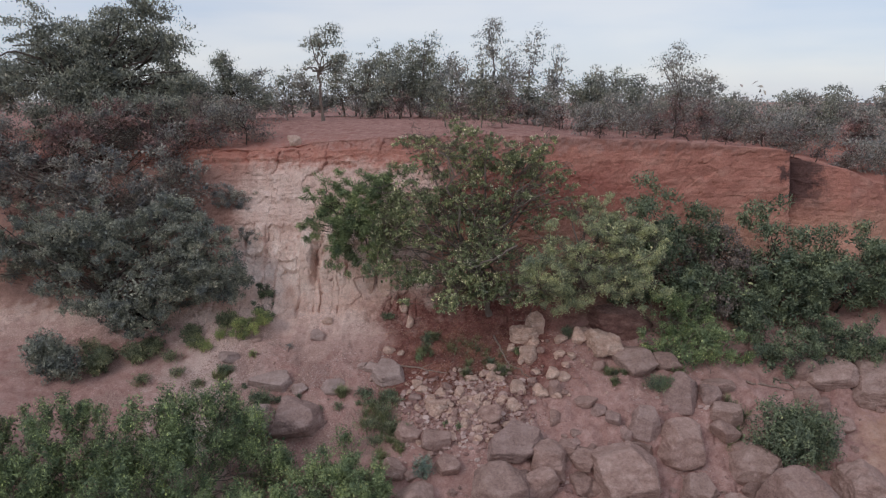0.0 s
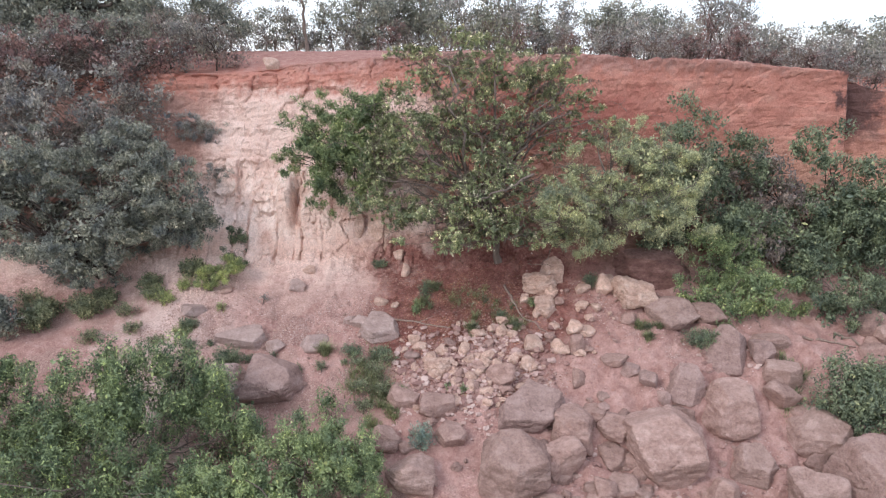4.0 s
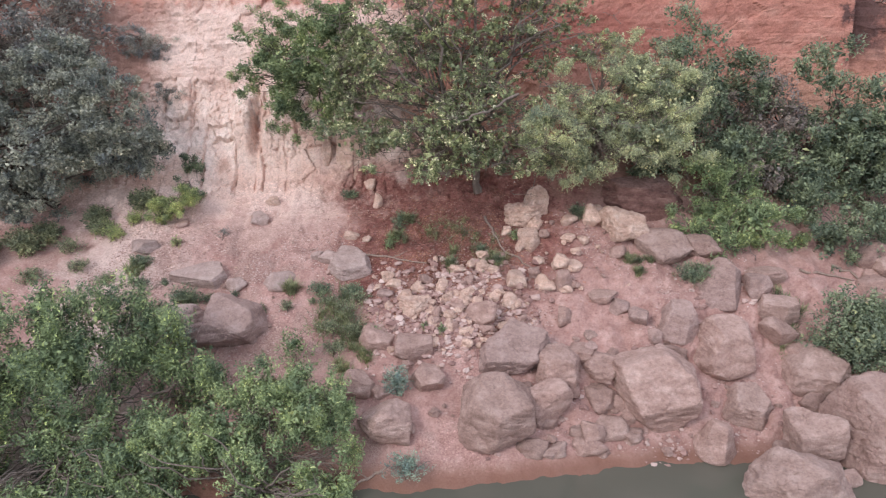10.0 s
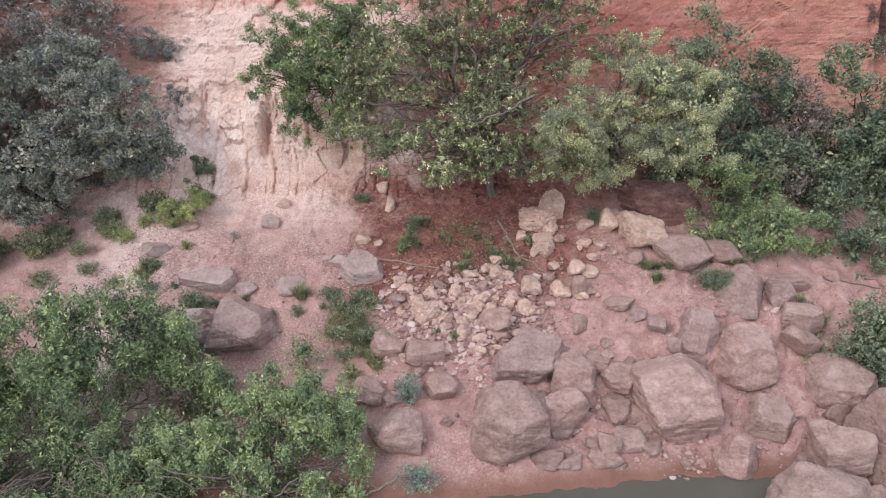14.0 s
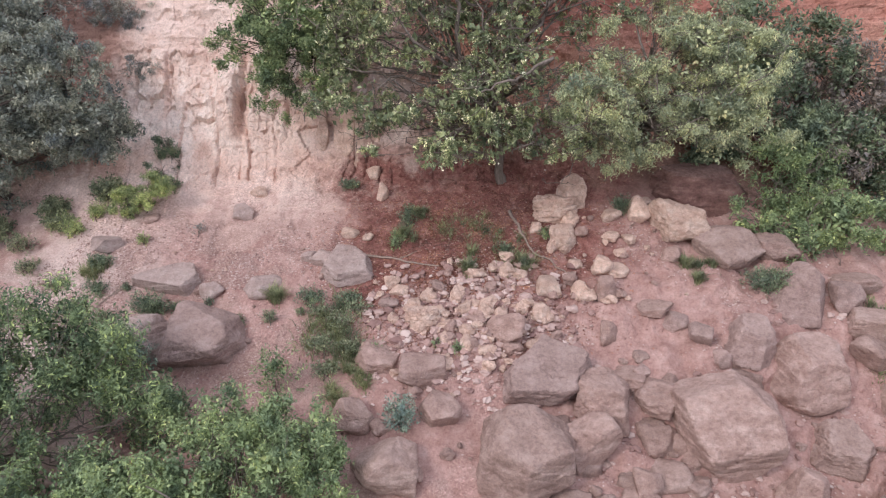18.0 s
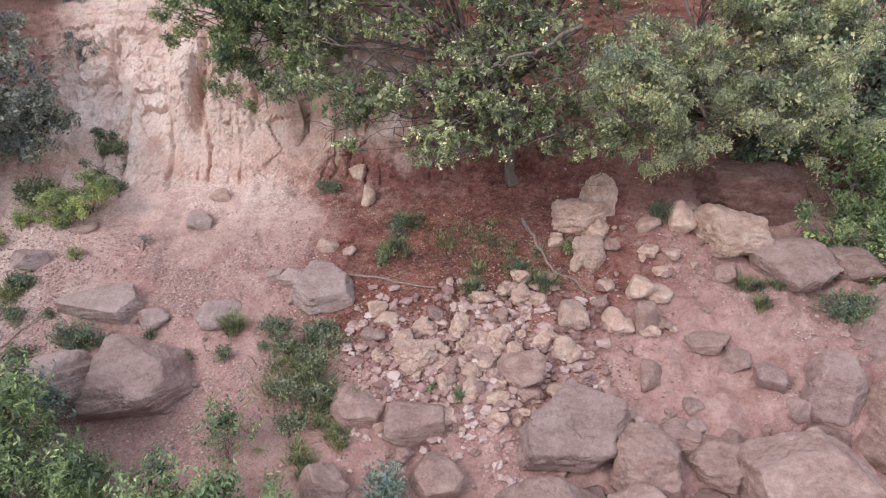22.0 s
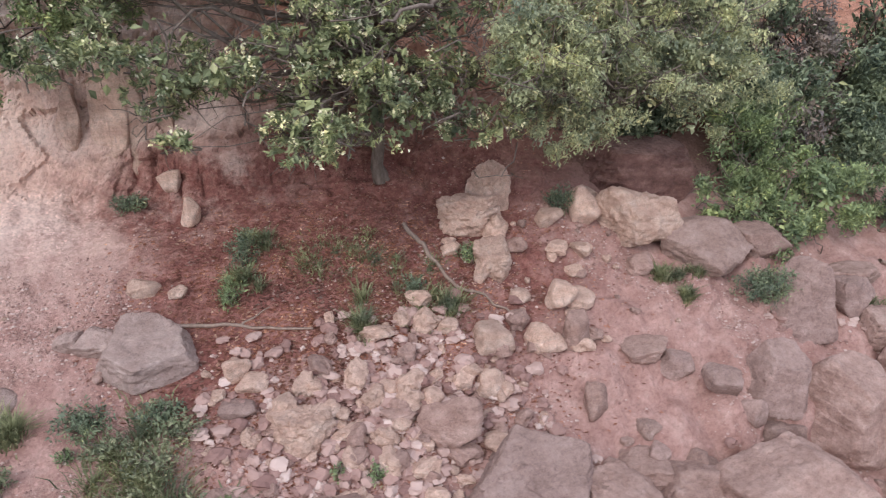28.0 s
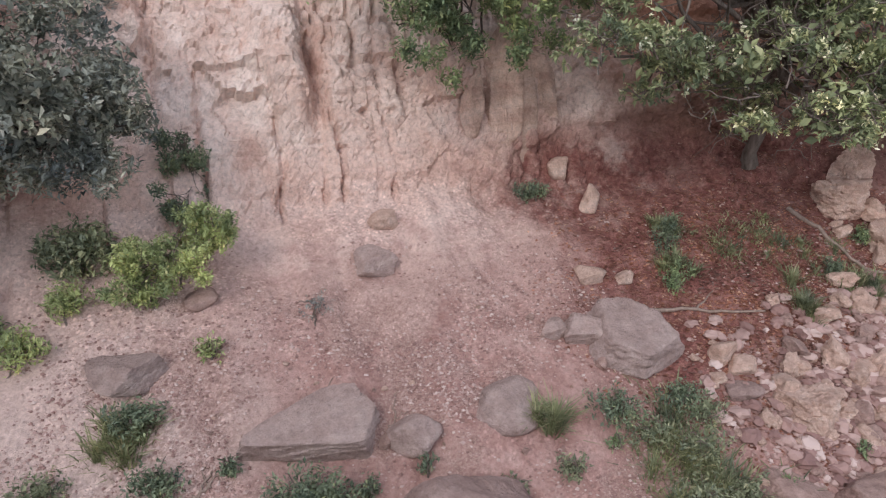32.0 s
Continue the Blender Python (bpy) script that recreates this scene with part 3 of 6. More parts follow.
def rock_shape(seed, level, sharp=1.0, planes=15, grain=0.05, beds=0.006, cuts=None):
    """A broken block: a ball cut by planes, edges chipped, faces uneven, with thin beds that stand proud."""
    v, f = sphere(level)
    rs = np.random.RandomState(seed)
    if cuts is None:
        box = np.array([(1, 0, 0), (-1, 0, 0), (0, 1, 0), (0, -1, 0), (0, 0, 1), (0, 0, -1)]) + rs.normal(0, 0.34, (6, 3))
        n = np.concatenate([box, rs.normal(size=(planes - 6, 3))])
        d = np.concatenate([rs.uniform(0.60, 0.76, 6), rs.uniform(0.62, 0.80, planes - 6)])
    else:
        n, d = np.array([c[:3] for c in cuts], float), np.array([c[3] for c in cuts], float)
    n /= np.linalg.norm(n, axis=1, keepdims=True)
    dots = (v + 0.05 * np.stack([vnoise(v, 2.3, seed % 50 + k, 3) for k in (11, 12, 13)], 1)) @ n.T
    r = np.where(dots > 1e-3, d / np.maximum(dots, 1e-3), 9.0)
    r = np.concatenate([r, np.full((len(v), 1), 1.12)], 1)
    k = 30.0 * sharp
    r = -np.log(np.exp(-k * np.minimum(r, 3)).sum(1)) / k
    p = v * r[:, None]
    p = p / np.abs(p).max(0) * 0.5
    tip = rs.normal(0, 0.25, 2)
    lay = p[:, 2] + tip[0] * p[:, 0] + tip[1] * p[:, 1] + 0.05 * vnoise(p, 2.6, seed % 50 + 1, 3)
    saw = (lay * 9.0) % 1.0
    off = grain * 0.85 * vnoise(p, 2.8, seed % 50, 5, 0.6) + 0.30 * grain * vnoise(p, 12, seed % 50 + 3, 3, 0.65)
    chip = vnoise(p, 4.5, seed % 50 + 7, 3)
    off = off - grain * 0.3 * np.exp(-(np.abs(chip) / 0.03) ** 2) * (vnoise(p, 1.8, seed % 50 + 9, 2) > 0.05)
    off = off + beds * (saw - 0.5) * 1.3 * np.clip(0.4 + 1.4 * vnoise(p, 2.0, seed % 50 + 5, 2), 0, 1)
    return p + v * off[:, None], f


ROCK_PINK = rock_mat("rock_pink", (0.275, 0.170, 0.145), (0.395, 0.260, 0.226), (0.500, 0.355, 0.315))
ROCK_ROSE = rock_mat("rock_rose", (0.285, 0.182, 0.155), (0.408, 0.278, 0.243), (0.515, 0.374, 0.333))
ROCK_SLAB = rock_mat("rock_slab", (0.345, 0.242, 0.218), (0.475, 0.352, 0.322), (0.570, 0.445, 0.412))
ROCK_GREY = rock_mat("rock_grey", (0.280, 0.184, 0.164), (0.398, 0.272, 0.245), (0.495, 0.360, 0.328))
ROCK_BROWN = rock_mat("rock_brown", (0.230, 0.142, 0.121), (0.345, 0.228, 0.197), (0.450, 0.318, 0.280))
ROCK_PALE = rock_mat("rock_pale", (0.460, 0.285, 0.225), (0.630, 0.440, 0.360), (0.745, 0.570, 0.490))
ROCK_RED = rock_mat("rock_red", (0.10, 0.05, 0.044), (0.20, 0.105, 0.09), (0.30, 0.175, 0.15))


def boulder(x, y, w, h, seed, mat, label, deep=0.85, tall=None, turn=None, tilt=(0, 0), level=5, sunk=0.12, grain=0.05, name="boulder", cat="rock", push=0.40, sharp=1.0, beds=0.010, cuts=None):
    """A rock that meets the ground in front at (x, y): w wide, h high as seen from above the river."""
    rs = np.random.RandomState(seed + 900)
    dy = w * deep
    sz = tall if tall else max(0.4 * w, (h - 0.5 * dy) / 0.82)
    sz *= 1.15 if sz > 0.7 else 1.1
    p, f = rock_shape(seed, level, sharp, grain=grain, beds=beds, cuts=cuts)
    a = rs.uniform(-0.4, 0.4) if turn is None else radians(turn)
    ca, sa = math.cos(a), math.sin(a)
    q = np.stack([p[:, 0] * ca - p[:, 1] * sa, p[:, 0] * sa + p[:, 1] * ca, p[:, 2]], 1)
    q = q / (q.max(0) - q.min(0)) * (w, dy, sz)
    R = np.array(Euler((radians(tilt[0]), radians(tilt[1]), 0)).to_matrix())
    q = q @ R.T
    ob = new(name, mesh_of(name, q, f, mat, level < 5))
    cy = y + push * dy
    base, rise = max(height(x, y), 0.55), height(x, cy)
    ob.location = (x, cy, base + 0.25 * max(0.0, min(rise - base, sz)) + (0.5 - sunk) * sz)
    return tagged(ob, label, cat)


GB = "boulders at the water's edge"
for args in (
    dict(x=2.26, y=23.2, w=2.45, h=2.45, seed=3, mat=ROCK_BROWN, label="rounded brown boulder with cracked face beside a sand patch", level=6, turn=0, sharp=0.7, tall=1.75, deep=0.85,
         cuts=((-0.55, -1, 0.1, 0.74), (0.45, -1, -0.05, 0.76), (0, -0.45, 1, 0.74), (1, -0.1, 0.1, 0.84), (-1, 0.1, 0.1, 0.84), (0.7, 0, 0.8, 0.86), (-0.8, -0.2, 0.8, 0.84), (0, 1, 0.2, 0.8), (0.5, -0.6, -0.7, 0.82), (0, 0, -1, 0.7))),
    dict(x=3.05, y=25.35, w=2.75, h=1.7, seed=144, mat=ROCK_GREY, sunk=0.02, label="flat tilted grey slab lying on the rubble", level=6, tall=1.25, deep=0.75, turn=0, sharp=1.5,
         cuts=((-0.12, -0.62, 1, 0.42), (-0.1, -1, -0.25, 0.70), (0.9, -0.5, 0.2, 0.74), (-1, -0.1, 0.35, 0.78), (-0.7, 0.5, 0.4, 0.70), (0.5, 0.7, 0.3, 0.72), (0.6, -0.8, -0.6, 0.7), (0, 0, -1, 0.5))),
    dict(x=7.45, y=23.75, w=3.0, h=3.1, seed=21, mat=ROCK_PINK, label="largest pinkish boulder with a sloping layered face", level=6, deep=0.85, turn=0, tall=2.45, sharp=1.4, beds=0.012,
         cuts=((-0.12, -0.80, 0.62, 0.60), (0.10, -1, -0.42, 0.66), (1, -0.25, 0.30, 0.78), (-1, -0.25, -0.22, 0.74), (-0.25, 0.1, 1, 0.80), (0.55, 0, 0.85, 0.74), (0.7, -0.5, -0.75, 0.78), (-0.8, -0.4, -0.8, 0.72), (0, 1, 0.3, 0.8), (0, 0, -1, 0.8))),
    dict(x=10.15, y=25.5, w=2.1, h=2.15, seed=14, mat=ROCK_PINK, label="pinkish squared boulder half buried in the bank", turn=0, tall=1.6, level=6, sharp=1.2,
         cuts=((0.05, -1, 0.25, 0.70), (0.1, -0.3, 1, 0.74), (1, -0.2, 0.2, 0.76), (-1, -0.2, 0.5, 0.74), (0.6, -0.3, 0.9, 0.86), (0, 1, 0.2, 0.8), (0, 0, -1, 0.8))),
    dict(x=8.68, y=26.3, w=1.55, h=1.5, seed=16, mat=ROCK_GREY, label="angular grey boulder on the sandy bank", turn=0, tall=1.15, sharp=1.4,
         cuts=((-0.35, -1, 0.3, 0.62), (0.7, -0.9, 0.1, 0.68), (0.1, -0.5, 1, 0.70), (1, 0, 0.3, 0.78), (-1, 0, 0.5, 0.70), (0, 1, 0.3, 0.7), (0, 0, -1, 0.7))),
    dict(x=10.65, y=27.6, w=1.85, h=1.75, seed=19, mat=ROCK_GREY, label="dark grey pointed boulder below the bushes", turn=0, tall=1.5, sharp=1.5,
         cuts=((-0.35, -1, 0.35, 0.55), (0.9, -0.6, 0.25, 0.62), (-0.75, -0.3, 0.75, 0.58), (0.55, 0, 0.8, 0.80), (0, 0.2, 1, 0.9), (0, 1, 0.3, 0.7), (0, 0, -1, 0.7))),
    dict(x=11.9, y=27.85, w=0.85, h=1.05, seed=119, mat=ROCK_GREY, label="dark grey block leaning beside a pointed boulder", tall=0.95),
    dict(x=-1.15, y=23.4, w=1.66, h=1.55, seed=45, mat=ROCK_ROSE, label="pale flat-topped boulder beside the leafy shrub", sharp=0.8, turn=0, tall=1.1),
    dict(x=-2.03, y=24.95, w=1.1, h=1.1, seed=46, mat=ROCK_ROSE, label="pale squarish block of stone", sharp=1.3, turn=12, tall=0.8),
    dict(x=-1.33, y=24.95, w=0.66, h=0.55, seed=25, mat=ROCK_PINK, label="small rounded stone between larger blocks", level=4),
    dict(x=0.2, y=25.0, w=1.15, h=1.2, seed=26, mat=ROCK_PINK, label="pink angular block beside the grey-green bush", sharp=1.3, tall=0.85),
    dict(x=-0.3, y=26.0, w=1.35, h=1.2, seed=27, mat=ROCK_PINK, label="pinkish slab leaning down the slope", tall=0.8, tilt=(10, 14), sharp=1.3),
    dict(x=-1.5, y=26.5, w=1.25, h=0.8, seed=127, mat=ROCK_PINK, label="pinkish slab tilted among grass tufts", tall=0.55, tilt=(12, 14), sharp=1.4),
    dict(x=10.4, y=24.1, w=1.75, h=1.5, seed=28, mat=ROCK_ROSE, label="pale pink boulder with a flat upper face", turn=0, tall=1.0, sharp=1.3,
         cuts=((0, -0.55, 1, 0.55), (-0.4, -1, 0, 0.66), (0.8, -0.8, 0, 0.7), (1, 0.1, 0.4, 0.75), (-1, 0, 0.5, 0.72), (0, 1, 0.3, 0.75), (0, 0, -1, 0.7))),
    dict(x=8.95, y=23.1, w=1.3, h=1.3, seed=29, mat=ROCK_PINK, label="pinkish wedge-shaped boulder at the water's edge", turn=0, tall=1.15, sharp=1.1,
         cuts=((-0.55, -0.9, 0.5, 0.58), (0.75, -0.8, 0.25, 0.66), (-0.9, 0, 0.6, 0.66), (0.3, 0, 1, 0.78), (1, 0, 0.3, 0.8), (0, 1, 0.3, 0.7), (0, 0, -1, 0.8))),
    dict(x=10.55, y=20.95, w=3.2, h=1.9, seed=30, mat=ROCK_ROSE, label="long pale-pink boulder lying in the water", deep=0.6, turn=-8, tall=1.75, sunk=0.3, level=6, sharp=1.0,
         cuts=((-0.35, -0.55, 1, 0.62), (-0.7, -0.9, 0.2, 0.66), (0.4, -1, 0.35, 0.68), (1, -0.2, 0.6, 0.80), (-1, 0, 0.5, 0.82), (0.4, 0.2, 1, 0.72), (0, 1, 0.3, 0.75), (0, 0, -1, 0.8))),
    dict(x=12.35, y=21.9, w=0.85, h=0.75, seed=130, mat=ROCK_ROSE, label="small pale boulder in the water beside larger ones", tall=0.8, sunk=0.3),
    dict(x=11.75, y=22.75, w=1.65, h=2.05, seed=31, mat=ROCK_ROSE, label="pale cracked boulder standing at the water's edge", tall=1.7, turn=0, sharp=1.0, level=6, grain=0.07),
    dict(x=10.95, y=23.15, w=0.8, h=0.75, seed=131, mat=ROCK_ROSE, label="small pale stone wedged beside a cracked boulder", tall=0.7),
    dict(x=14.0, y=22.15, w=3.2, h=3.25, seed=32, mat=ROCK_PINK, label="huge brown boulder standing in the river", level=6, tall=2.75, sunk=0.2, turn=0, deep=0.9, sharp=1.2,
         cuts=((-0.25, -1, 0.28, 0.70), (0.55, -1, 0.05, 0.74), (-0.1, -0.35, 1, 0.72), (1, -0.2, 0.25, 0.80), (-1, -0.3, 0.35, 0.70), (0.6, 0, 0.9, 0.82), (0.3, -0.8, -0.6, 0.8), (0, 1, 0.2, 0.8), (0, 0, -1, 0.85))),
    dict(x=17.2, y=23.4, w=3.1, h=2.5, seed=33, mat=ROCK_PINK, label="brown wedge-shaped boulder sloping into the river", tall=2.3, turn=0, sunk=0.15, deep=0.8, sharp=1.3, level=6,
         cuts=((0.62, -0.2, 0.85, 0.48), (-0.2, -1, 0.2, 0.62), (0.5, -1, 0, 0.66), (-1, 0, 0.3, 0.80), (-0.4, 0, 1, 0.72), (0, 1, 0.2, 0.8), (0, 0, -1, 0.9))),
    dict(x=13.08, y=24.85, w=2.2, h=1.7, seed=34, mat=ROCK_ROSE, label="pink angular boulder below the dark leafy bush", tall=1.3, turn=0, sharp=1.3,
         cuts=((-0.2, -0.7, 0.8, 0.52), (-0.3, -1, 0, 0.66), (0.7, -1, 0.1, 0.72), (0.55, 0.1, 1, 0.74), (-0.7, 0, 0.9, 0.70), (1, 0, 0.2, 0.8), (-1, 0, 0.2, 0.85), (0, 1, 0.3, 0.8), (0, 0, -1, 0.8))),
    dict(x=12.6, y=26.0, w=0.95, h=0.8, seed=35, mat=ROCK_PINK, label="small pink block beside larger boulders", level=4, tall=0.65),
    dict(x=12.4, y=26.95, w=1.5, h=1.3, seed=135, mat=ROCK_ROSE, label="flat pinkish rock below the bright green bush", tall=0.9, sharp=1.3),
    dict(x=12.2, y=26.3, w=1.25, h=1.0, seed=136, mat=ROCK_PINK, label="pink angular rock beside the sand hollow", tall=0.8, sharp=1.3),
    dict(x=20.0, y=28.2, w=2.7, h=2.0, seed=36, mat=ROCK_ROSE, tall=1.7, label="pink angular block jutting from the far bank", turn=0, sharp=1.3,
         cuts=((-0.3, -0.7, 0.9, 0.52), (0.6, -1, -0.3, 0.66), (-0.3, -1, -0.1, 0.70), (1, 0, 0.35, 0.80), (-1, 0, 0.5, 0.75), (0, 1, 0.3, 0.8), (0, 0, -1, 0.8))),
    dict(x=22.3, y=28.5, w=1.75, h=1.6, seed=37, mat=ROCK_ROSE, tall=1.7, label="upright pink block of stone on the bank"),
    dict(x=24.0, y=28.2, w=1.5, h=2.1, seed=38, mat=ROCK_ROSE, label="tall upright pink rock on the bank", tall=2.1),
    dict(x=19.8, y=29.75, w=0.85, h=0.95, seed=39, mat=ROCK_ROSE, label="small upright stone on top of the bank", level=4),
    dict(x=20.95, y=27.0, w=0.75, h=0.7, seed=40, mat=ROCK_GREY, label="small grey stone on yellow soil", level=4),
    dict(x=17.9, y=28.7, w=2.6, h=1.3, seed=41, mat=ROCK_ROSE, tall=1.3, label="pink broken mass of stone on the bank"),
    dict(x=8.95, y=28.85, w=2.1, h=1.3, seed=42, mat=ROCK_ROSE, label="pink slab jutting from the bank below the bushes", tall=1.1, sharp=1.2),
    dict(x=10.35, y=29.1, w=1.2, h=0.95, seed=142, mat=ROCK_PINK, label="pinkish block split from a jutting slab", tall=0.9, sharp=1.3),
):
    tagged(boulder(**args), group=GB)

GR = "boulders on the rubble slope"
for args in (
    dict(x=3.85, y=30.75, w=1.45, h=1.1, seed=251, mat=ROCK_PALE, tall=0.8, sharp=0.4, label="pale knobbly boulder below the overhanging tree", grain=0.20, beds=0.002),
    dict(x=4.5, y=31.2, w=0.95, h=1.5, seed=252, mat=ROCK_PALE, grain=0.18, sharp=0.5, label="pale upright stone leaning on a boulder", tall=1.2, beds=0.002, deep=0.7),
    dict(x=7.66, y=29.75, w=1.9, h=1.6, seed=253, mat=ROCK_PALE, grain=0.16, sharp=0.6, label="broad pale boulder below the feathery tree", tall=1.35, beds=0.003),
    dict(x=4.02, y=29.7, w=0.95, h=0.82, seed=254, mat=ROCK_PALE, grain=0.18, sharp=0.5, label="pale rounded boulder on leaf litter", tall=0.8, beds=0.002),
    dict(x=3.66, y=29.75, w=0.40, h=0.5, seed=54, mat=ROCK_PALE, label="small pale stone beside a rounded boulder", level=4, tall=0.5),
    dict(x=6.47, y=30.5, w=0.7, h=1.0, seed=55, mat=ROCK_PALE, label="pale rounded stone on the slope", level=4),
    dict(x=6.8, y=31.1, w=0.75, h=0.6, seed=56, mat=ROCK_PALE, label="small pale stone resting near the cliff", level=4),
    dict(x=5.6, y=30.6, w=0.65, h=0.6, seed=57, mat=ROCK_PALE, label="small pale stone on the slope", level=4),
    dict(x=3.24, y=30.4, w=0.4, h=0.4, seed=58, mat=ROCK_PALE, label="small pale stone on leaf litter", level=4),
    dict(x=5.5, y=28.85, w=0.75, h=0.6, seed=59, mat=ROCK_PALE, label="pale flat stone on sandy ground", level=4),
    dict(x=4.34, y=28.25, w=0.6, h=0.7, seed=60, mat=ROCK_PALE, label="pale upright stone on sandy ground", level=4),
    dict(x=5.0, y=28.8, w=0.6, h=0.8, seed=61, mat=ROCK_PALE, label="pale stone standing on sandy ground", level=4),
    dict(x=4.32, y=29.2, w=0.45, h=0.45, seed=62, mat=ROCK_PALE, label="pale stone below a rounded boulder", level=4),
    dict(x=-2.6, y=30.85, w=0.62, h=0.4, seed=63, mat=ROCK_PALE, label="whitish stone on the dark leaf litter", level=4, tall=0.33),
    dict(x=-2.05, y=30.65, w=0.36, h=0.27, seed=64, mat=ROCK_PALE, label="small whitish stone on the leaf litter", level=4, tall=0.25),
    dict(x=-2.6, y=29.1, w=1.8, h=1.15, seed=165, mat=ROCK_SLAB, label="broad grey rounded slab on the slope", tall=0.85, deep=0.9, turn=0, sharp=1.3, cuts=((0, -0.62, 1, 0.45), (0.25, -1, 0, 0.66), (-0.7, -0.8, 0, 0.70), (1, -0.1, 0.3, 0.78), (-1, 0.1, 0.4, 0.72), (0.6, 0.6, 0.5, 0.8), (0, 1, 0.3, 0.8), (0, 0, -1, 0.7))),
    dict(x=-3.3, y=29.8, w=0.85, h=0.62, seed=66, mat=ROCK_SLAB, label="grey flat rock beside the broad slab", tall=0.5),
    dict(x=-3.8, y=30.1, w=0.5, h=0.5, seed=166, mat=ROCK_SLAB, label="small grey leaning stone beside flat rocks", tall=0.35, tilt=(0, -25)),
    dict(x=-5.2, y=29.0, w=1.25, h=1.1, seed=167, mat=ROCK_SLAB, label="smooth pale rock face sunk in the gravel", tall=0.6, sunk=0.3, deep=0.95, sharp=0.7),
    dict(x=-8.0, y=29.3, w=2.15, h=0.95, seed=168, mat=ROCK_SLAB, sharp=1.8, sunk=0.05, label="grey pointed slab above a green bush", tall=0.75, deep=0.55, turn=0, cuts=((-0.05, -0.5, 1, 0.42), (-0.35, -1, -0.35, 0.50), (0.9, -0.5, 0, 0.76), (1, 0.3, 0.2, 0.82), (-0.5, 0.9, 0.2, 0.56), (0.2, 1, 0.2, 0.72), (0, 0, -1, 0.6))),
    dict(x=-6.42, y=26.7, w=2.45, h=1.95, seed=68, mat=ROCK_GREY, label="big grey overhanging boulder with layered face beside shrubs", tall=1.75, turn=0, level=6, sharp=1.2, beds=0.010, cuts=((0.05, -0.7, 0.9, 0.60), (-0.15, -1, 0.1, 0.70), (0.1, -0.9, -0.75, 0.62), (0.9, -0.7, -0.2, 0.74), (1, 0, 0.5, 0.78), (-1, -0.1, 0.3, 0.80), (0.5, 0.2, 1, 0.72), (0, 1, 0.3, 0.8), (0, 0, -1, 0.9))),
    dict(x=-8.5, y=27.1, w=2.2, h=1.2, seed=69, mat=ROCK_SLAB, label="grey ledge of rock half hidden by shrubs", tall=1.1),
    dict(x=-6.33, y=32.1, w=0.76, h=0.65, seed=70, mat=ROCK_SLAB, label="dark angular rock on the pink slope", tall=0.5),
    dict(x=-1.65, y=32.4, w=0.42, h=0.6, seed=71, mat=ROCK_PALE, label="pale pointed stone standing on leaf litter", level=4, tall=0.6),
    dict(x=-9.33, y=32.0, w=0.55, h=0.3, seed=72, mat=ROCK_PINK, label="pink flat stone on the slope", level=4, tall=0.28),
    dict(x=-6.65, y=29.15, w=0.82, h=0.75, seed=73, mat=ROCK_SLAB, label="pink stone beside a pointed slab", level=4, tall=0.55),
    dict(x=-2.0, y=33.2, w=0.5, h=0.65, seed=74, mat=ROCK_PALE, label="pale stone at the foot of the cliff", level=4, tall=0.45),
    dict(x=-5.9, y=32.9, w=0.62, h=0.55, seed=75, mat=ROCK_PALE, label="whitish rounded stone below the cliff", level=4, tall=0.4),
    dict(x=-0.25, y=27.6, w=1.1, h=0.95, seed=76, mat=ROCK_PALE, label="pale knobbly boulder in the rubble", tall=0.7, grain=0.20, beds=0.002, sharp=0.5),
    dict(x=2.05, y=27.0, w=1.05, h=1.2, seed=77, mat=ROCK_PINK, label="brown rounded boulder in the rubble", tall=0.95),
    dict(x=3.38, y=28.4, w=0.78, h=0.76, seed=78, mat=ROCK_PALE, label="pale rounded stone in the rubble", level=4, tall=0.6),
    dict(x=3.05, y=27.8, w=0.6, h=0.72, seed=79, mat=ROCK_PALE, label="pale broken stone in the rubble", level=4),
    dict(x=4.28, y=28.3, w=0.5, h=0.44, seed=80, mat=ROCK_PINK, label="pink stone on sandy ground", level=4),
    dict(x=5.0, y=28.15, w=0.6, h=0.9, seed=81, mat=ROCK_PINK, label="pink upright stone on sandy ground", level=4),
    dict(x=4.87, y=27.15, w=0.55, h=0.8, seed=82, mat=ROCK_PINK, label="pink lump of rock on the bank", level=4),
    dict(x=6.9, y=27.35, w=0.75, h=0.7, seed=83, mat=ROCK_GREY, label="dark grey angular rock on the bank", level=5),
    dict(x=7.3, y=26.65, w=0.85, h=0.88, seed=84, mat=ROCK_GREY, label="dark grey leaning rock on the bank", tilt=(0, 20)),
    dict(x=3.86, y=24.1, w=1.5, h=1.9, seed=85, mat=ROCK_PINK, label="pinkish crumbling mass of stony earth", grain=0.08, tall=1.3),
    dict(x=5.2, y=23.5, w=0.8, h=1.0, seed=86, mat=ROCK_PINK, label="pink stone above the shore", level=4),
    dict(x=5.65, y=26.2, w=0.5, h=0.5, seed=87, mat=ROCK_GREY, label="grey stone on the bank", level=4),
    dict(x=5.9, y=25.2, w=1.5, h=1.0, seed=88, mat=ROCK_PINK, label="pinkish lump of hard earth on the bank", grain=0.08, tall=0.8),
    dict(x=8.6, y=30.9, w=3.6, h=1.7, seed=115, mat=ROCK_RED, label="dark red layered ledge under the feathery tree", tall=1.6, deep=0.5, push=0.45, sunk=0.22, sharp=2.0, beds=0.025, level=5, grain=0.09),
    dict(x=-3.05, y=33.75, w=0.8, h=2.3, seed=191, mat=ROCK_PALE, sunk=0.42, label="tall pinkish column split from the cliff", tall=2.9, deep=0.9, tilt=(-6, 0)),
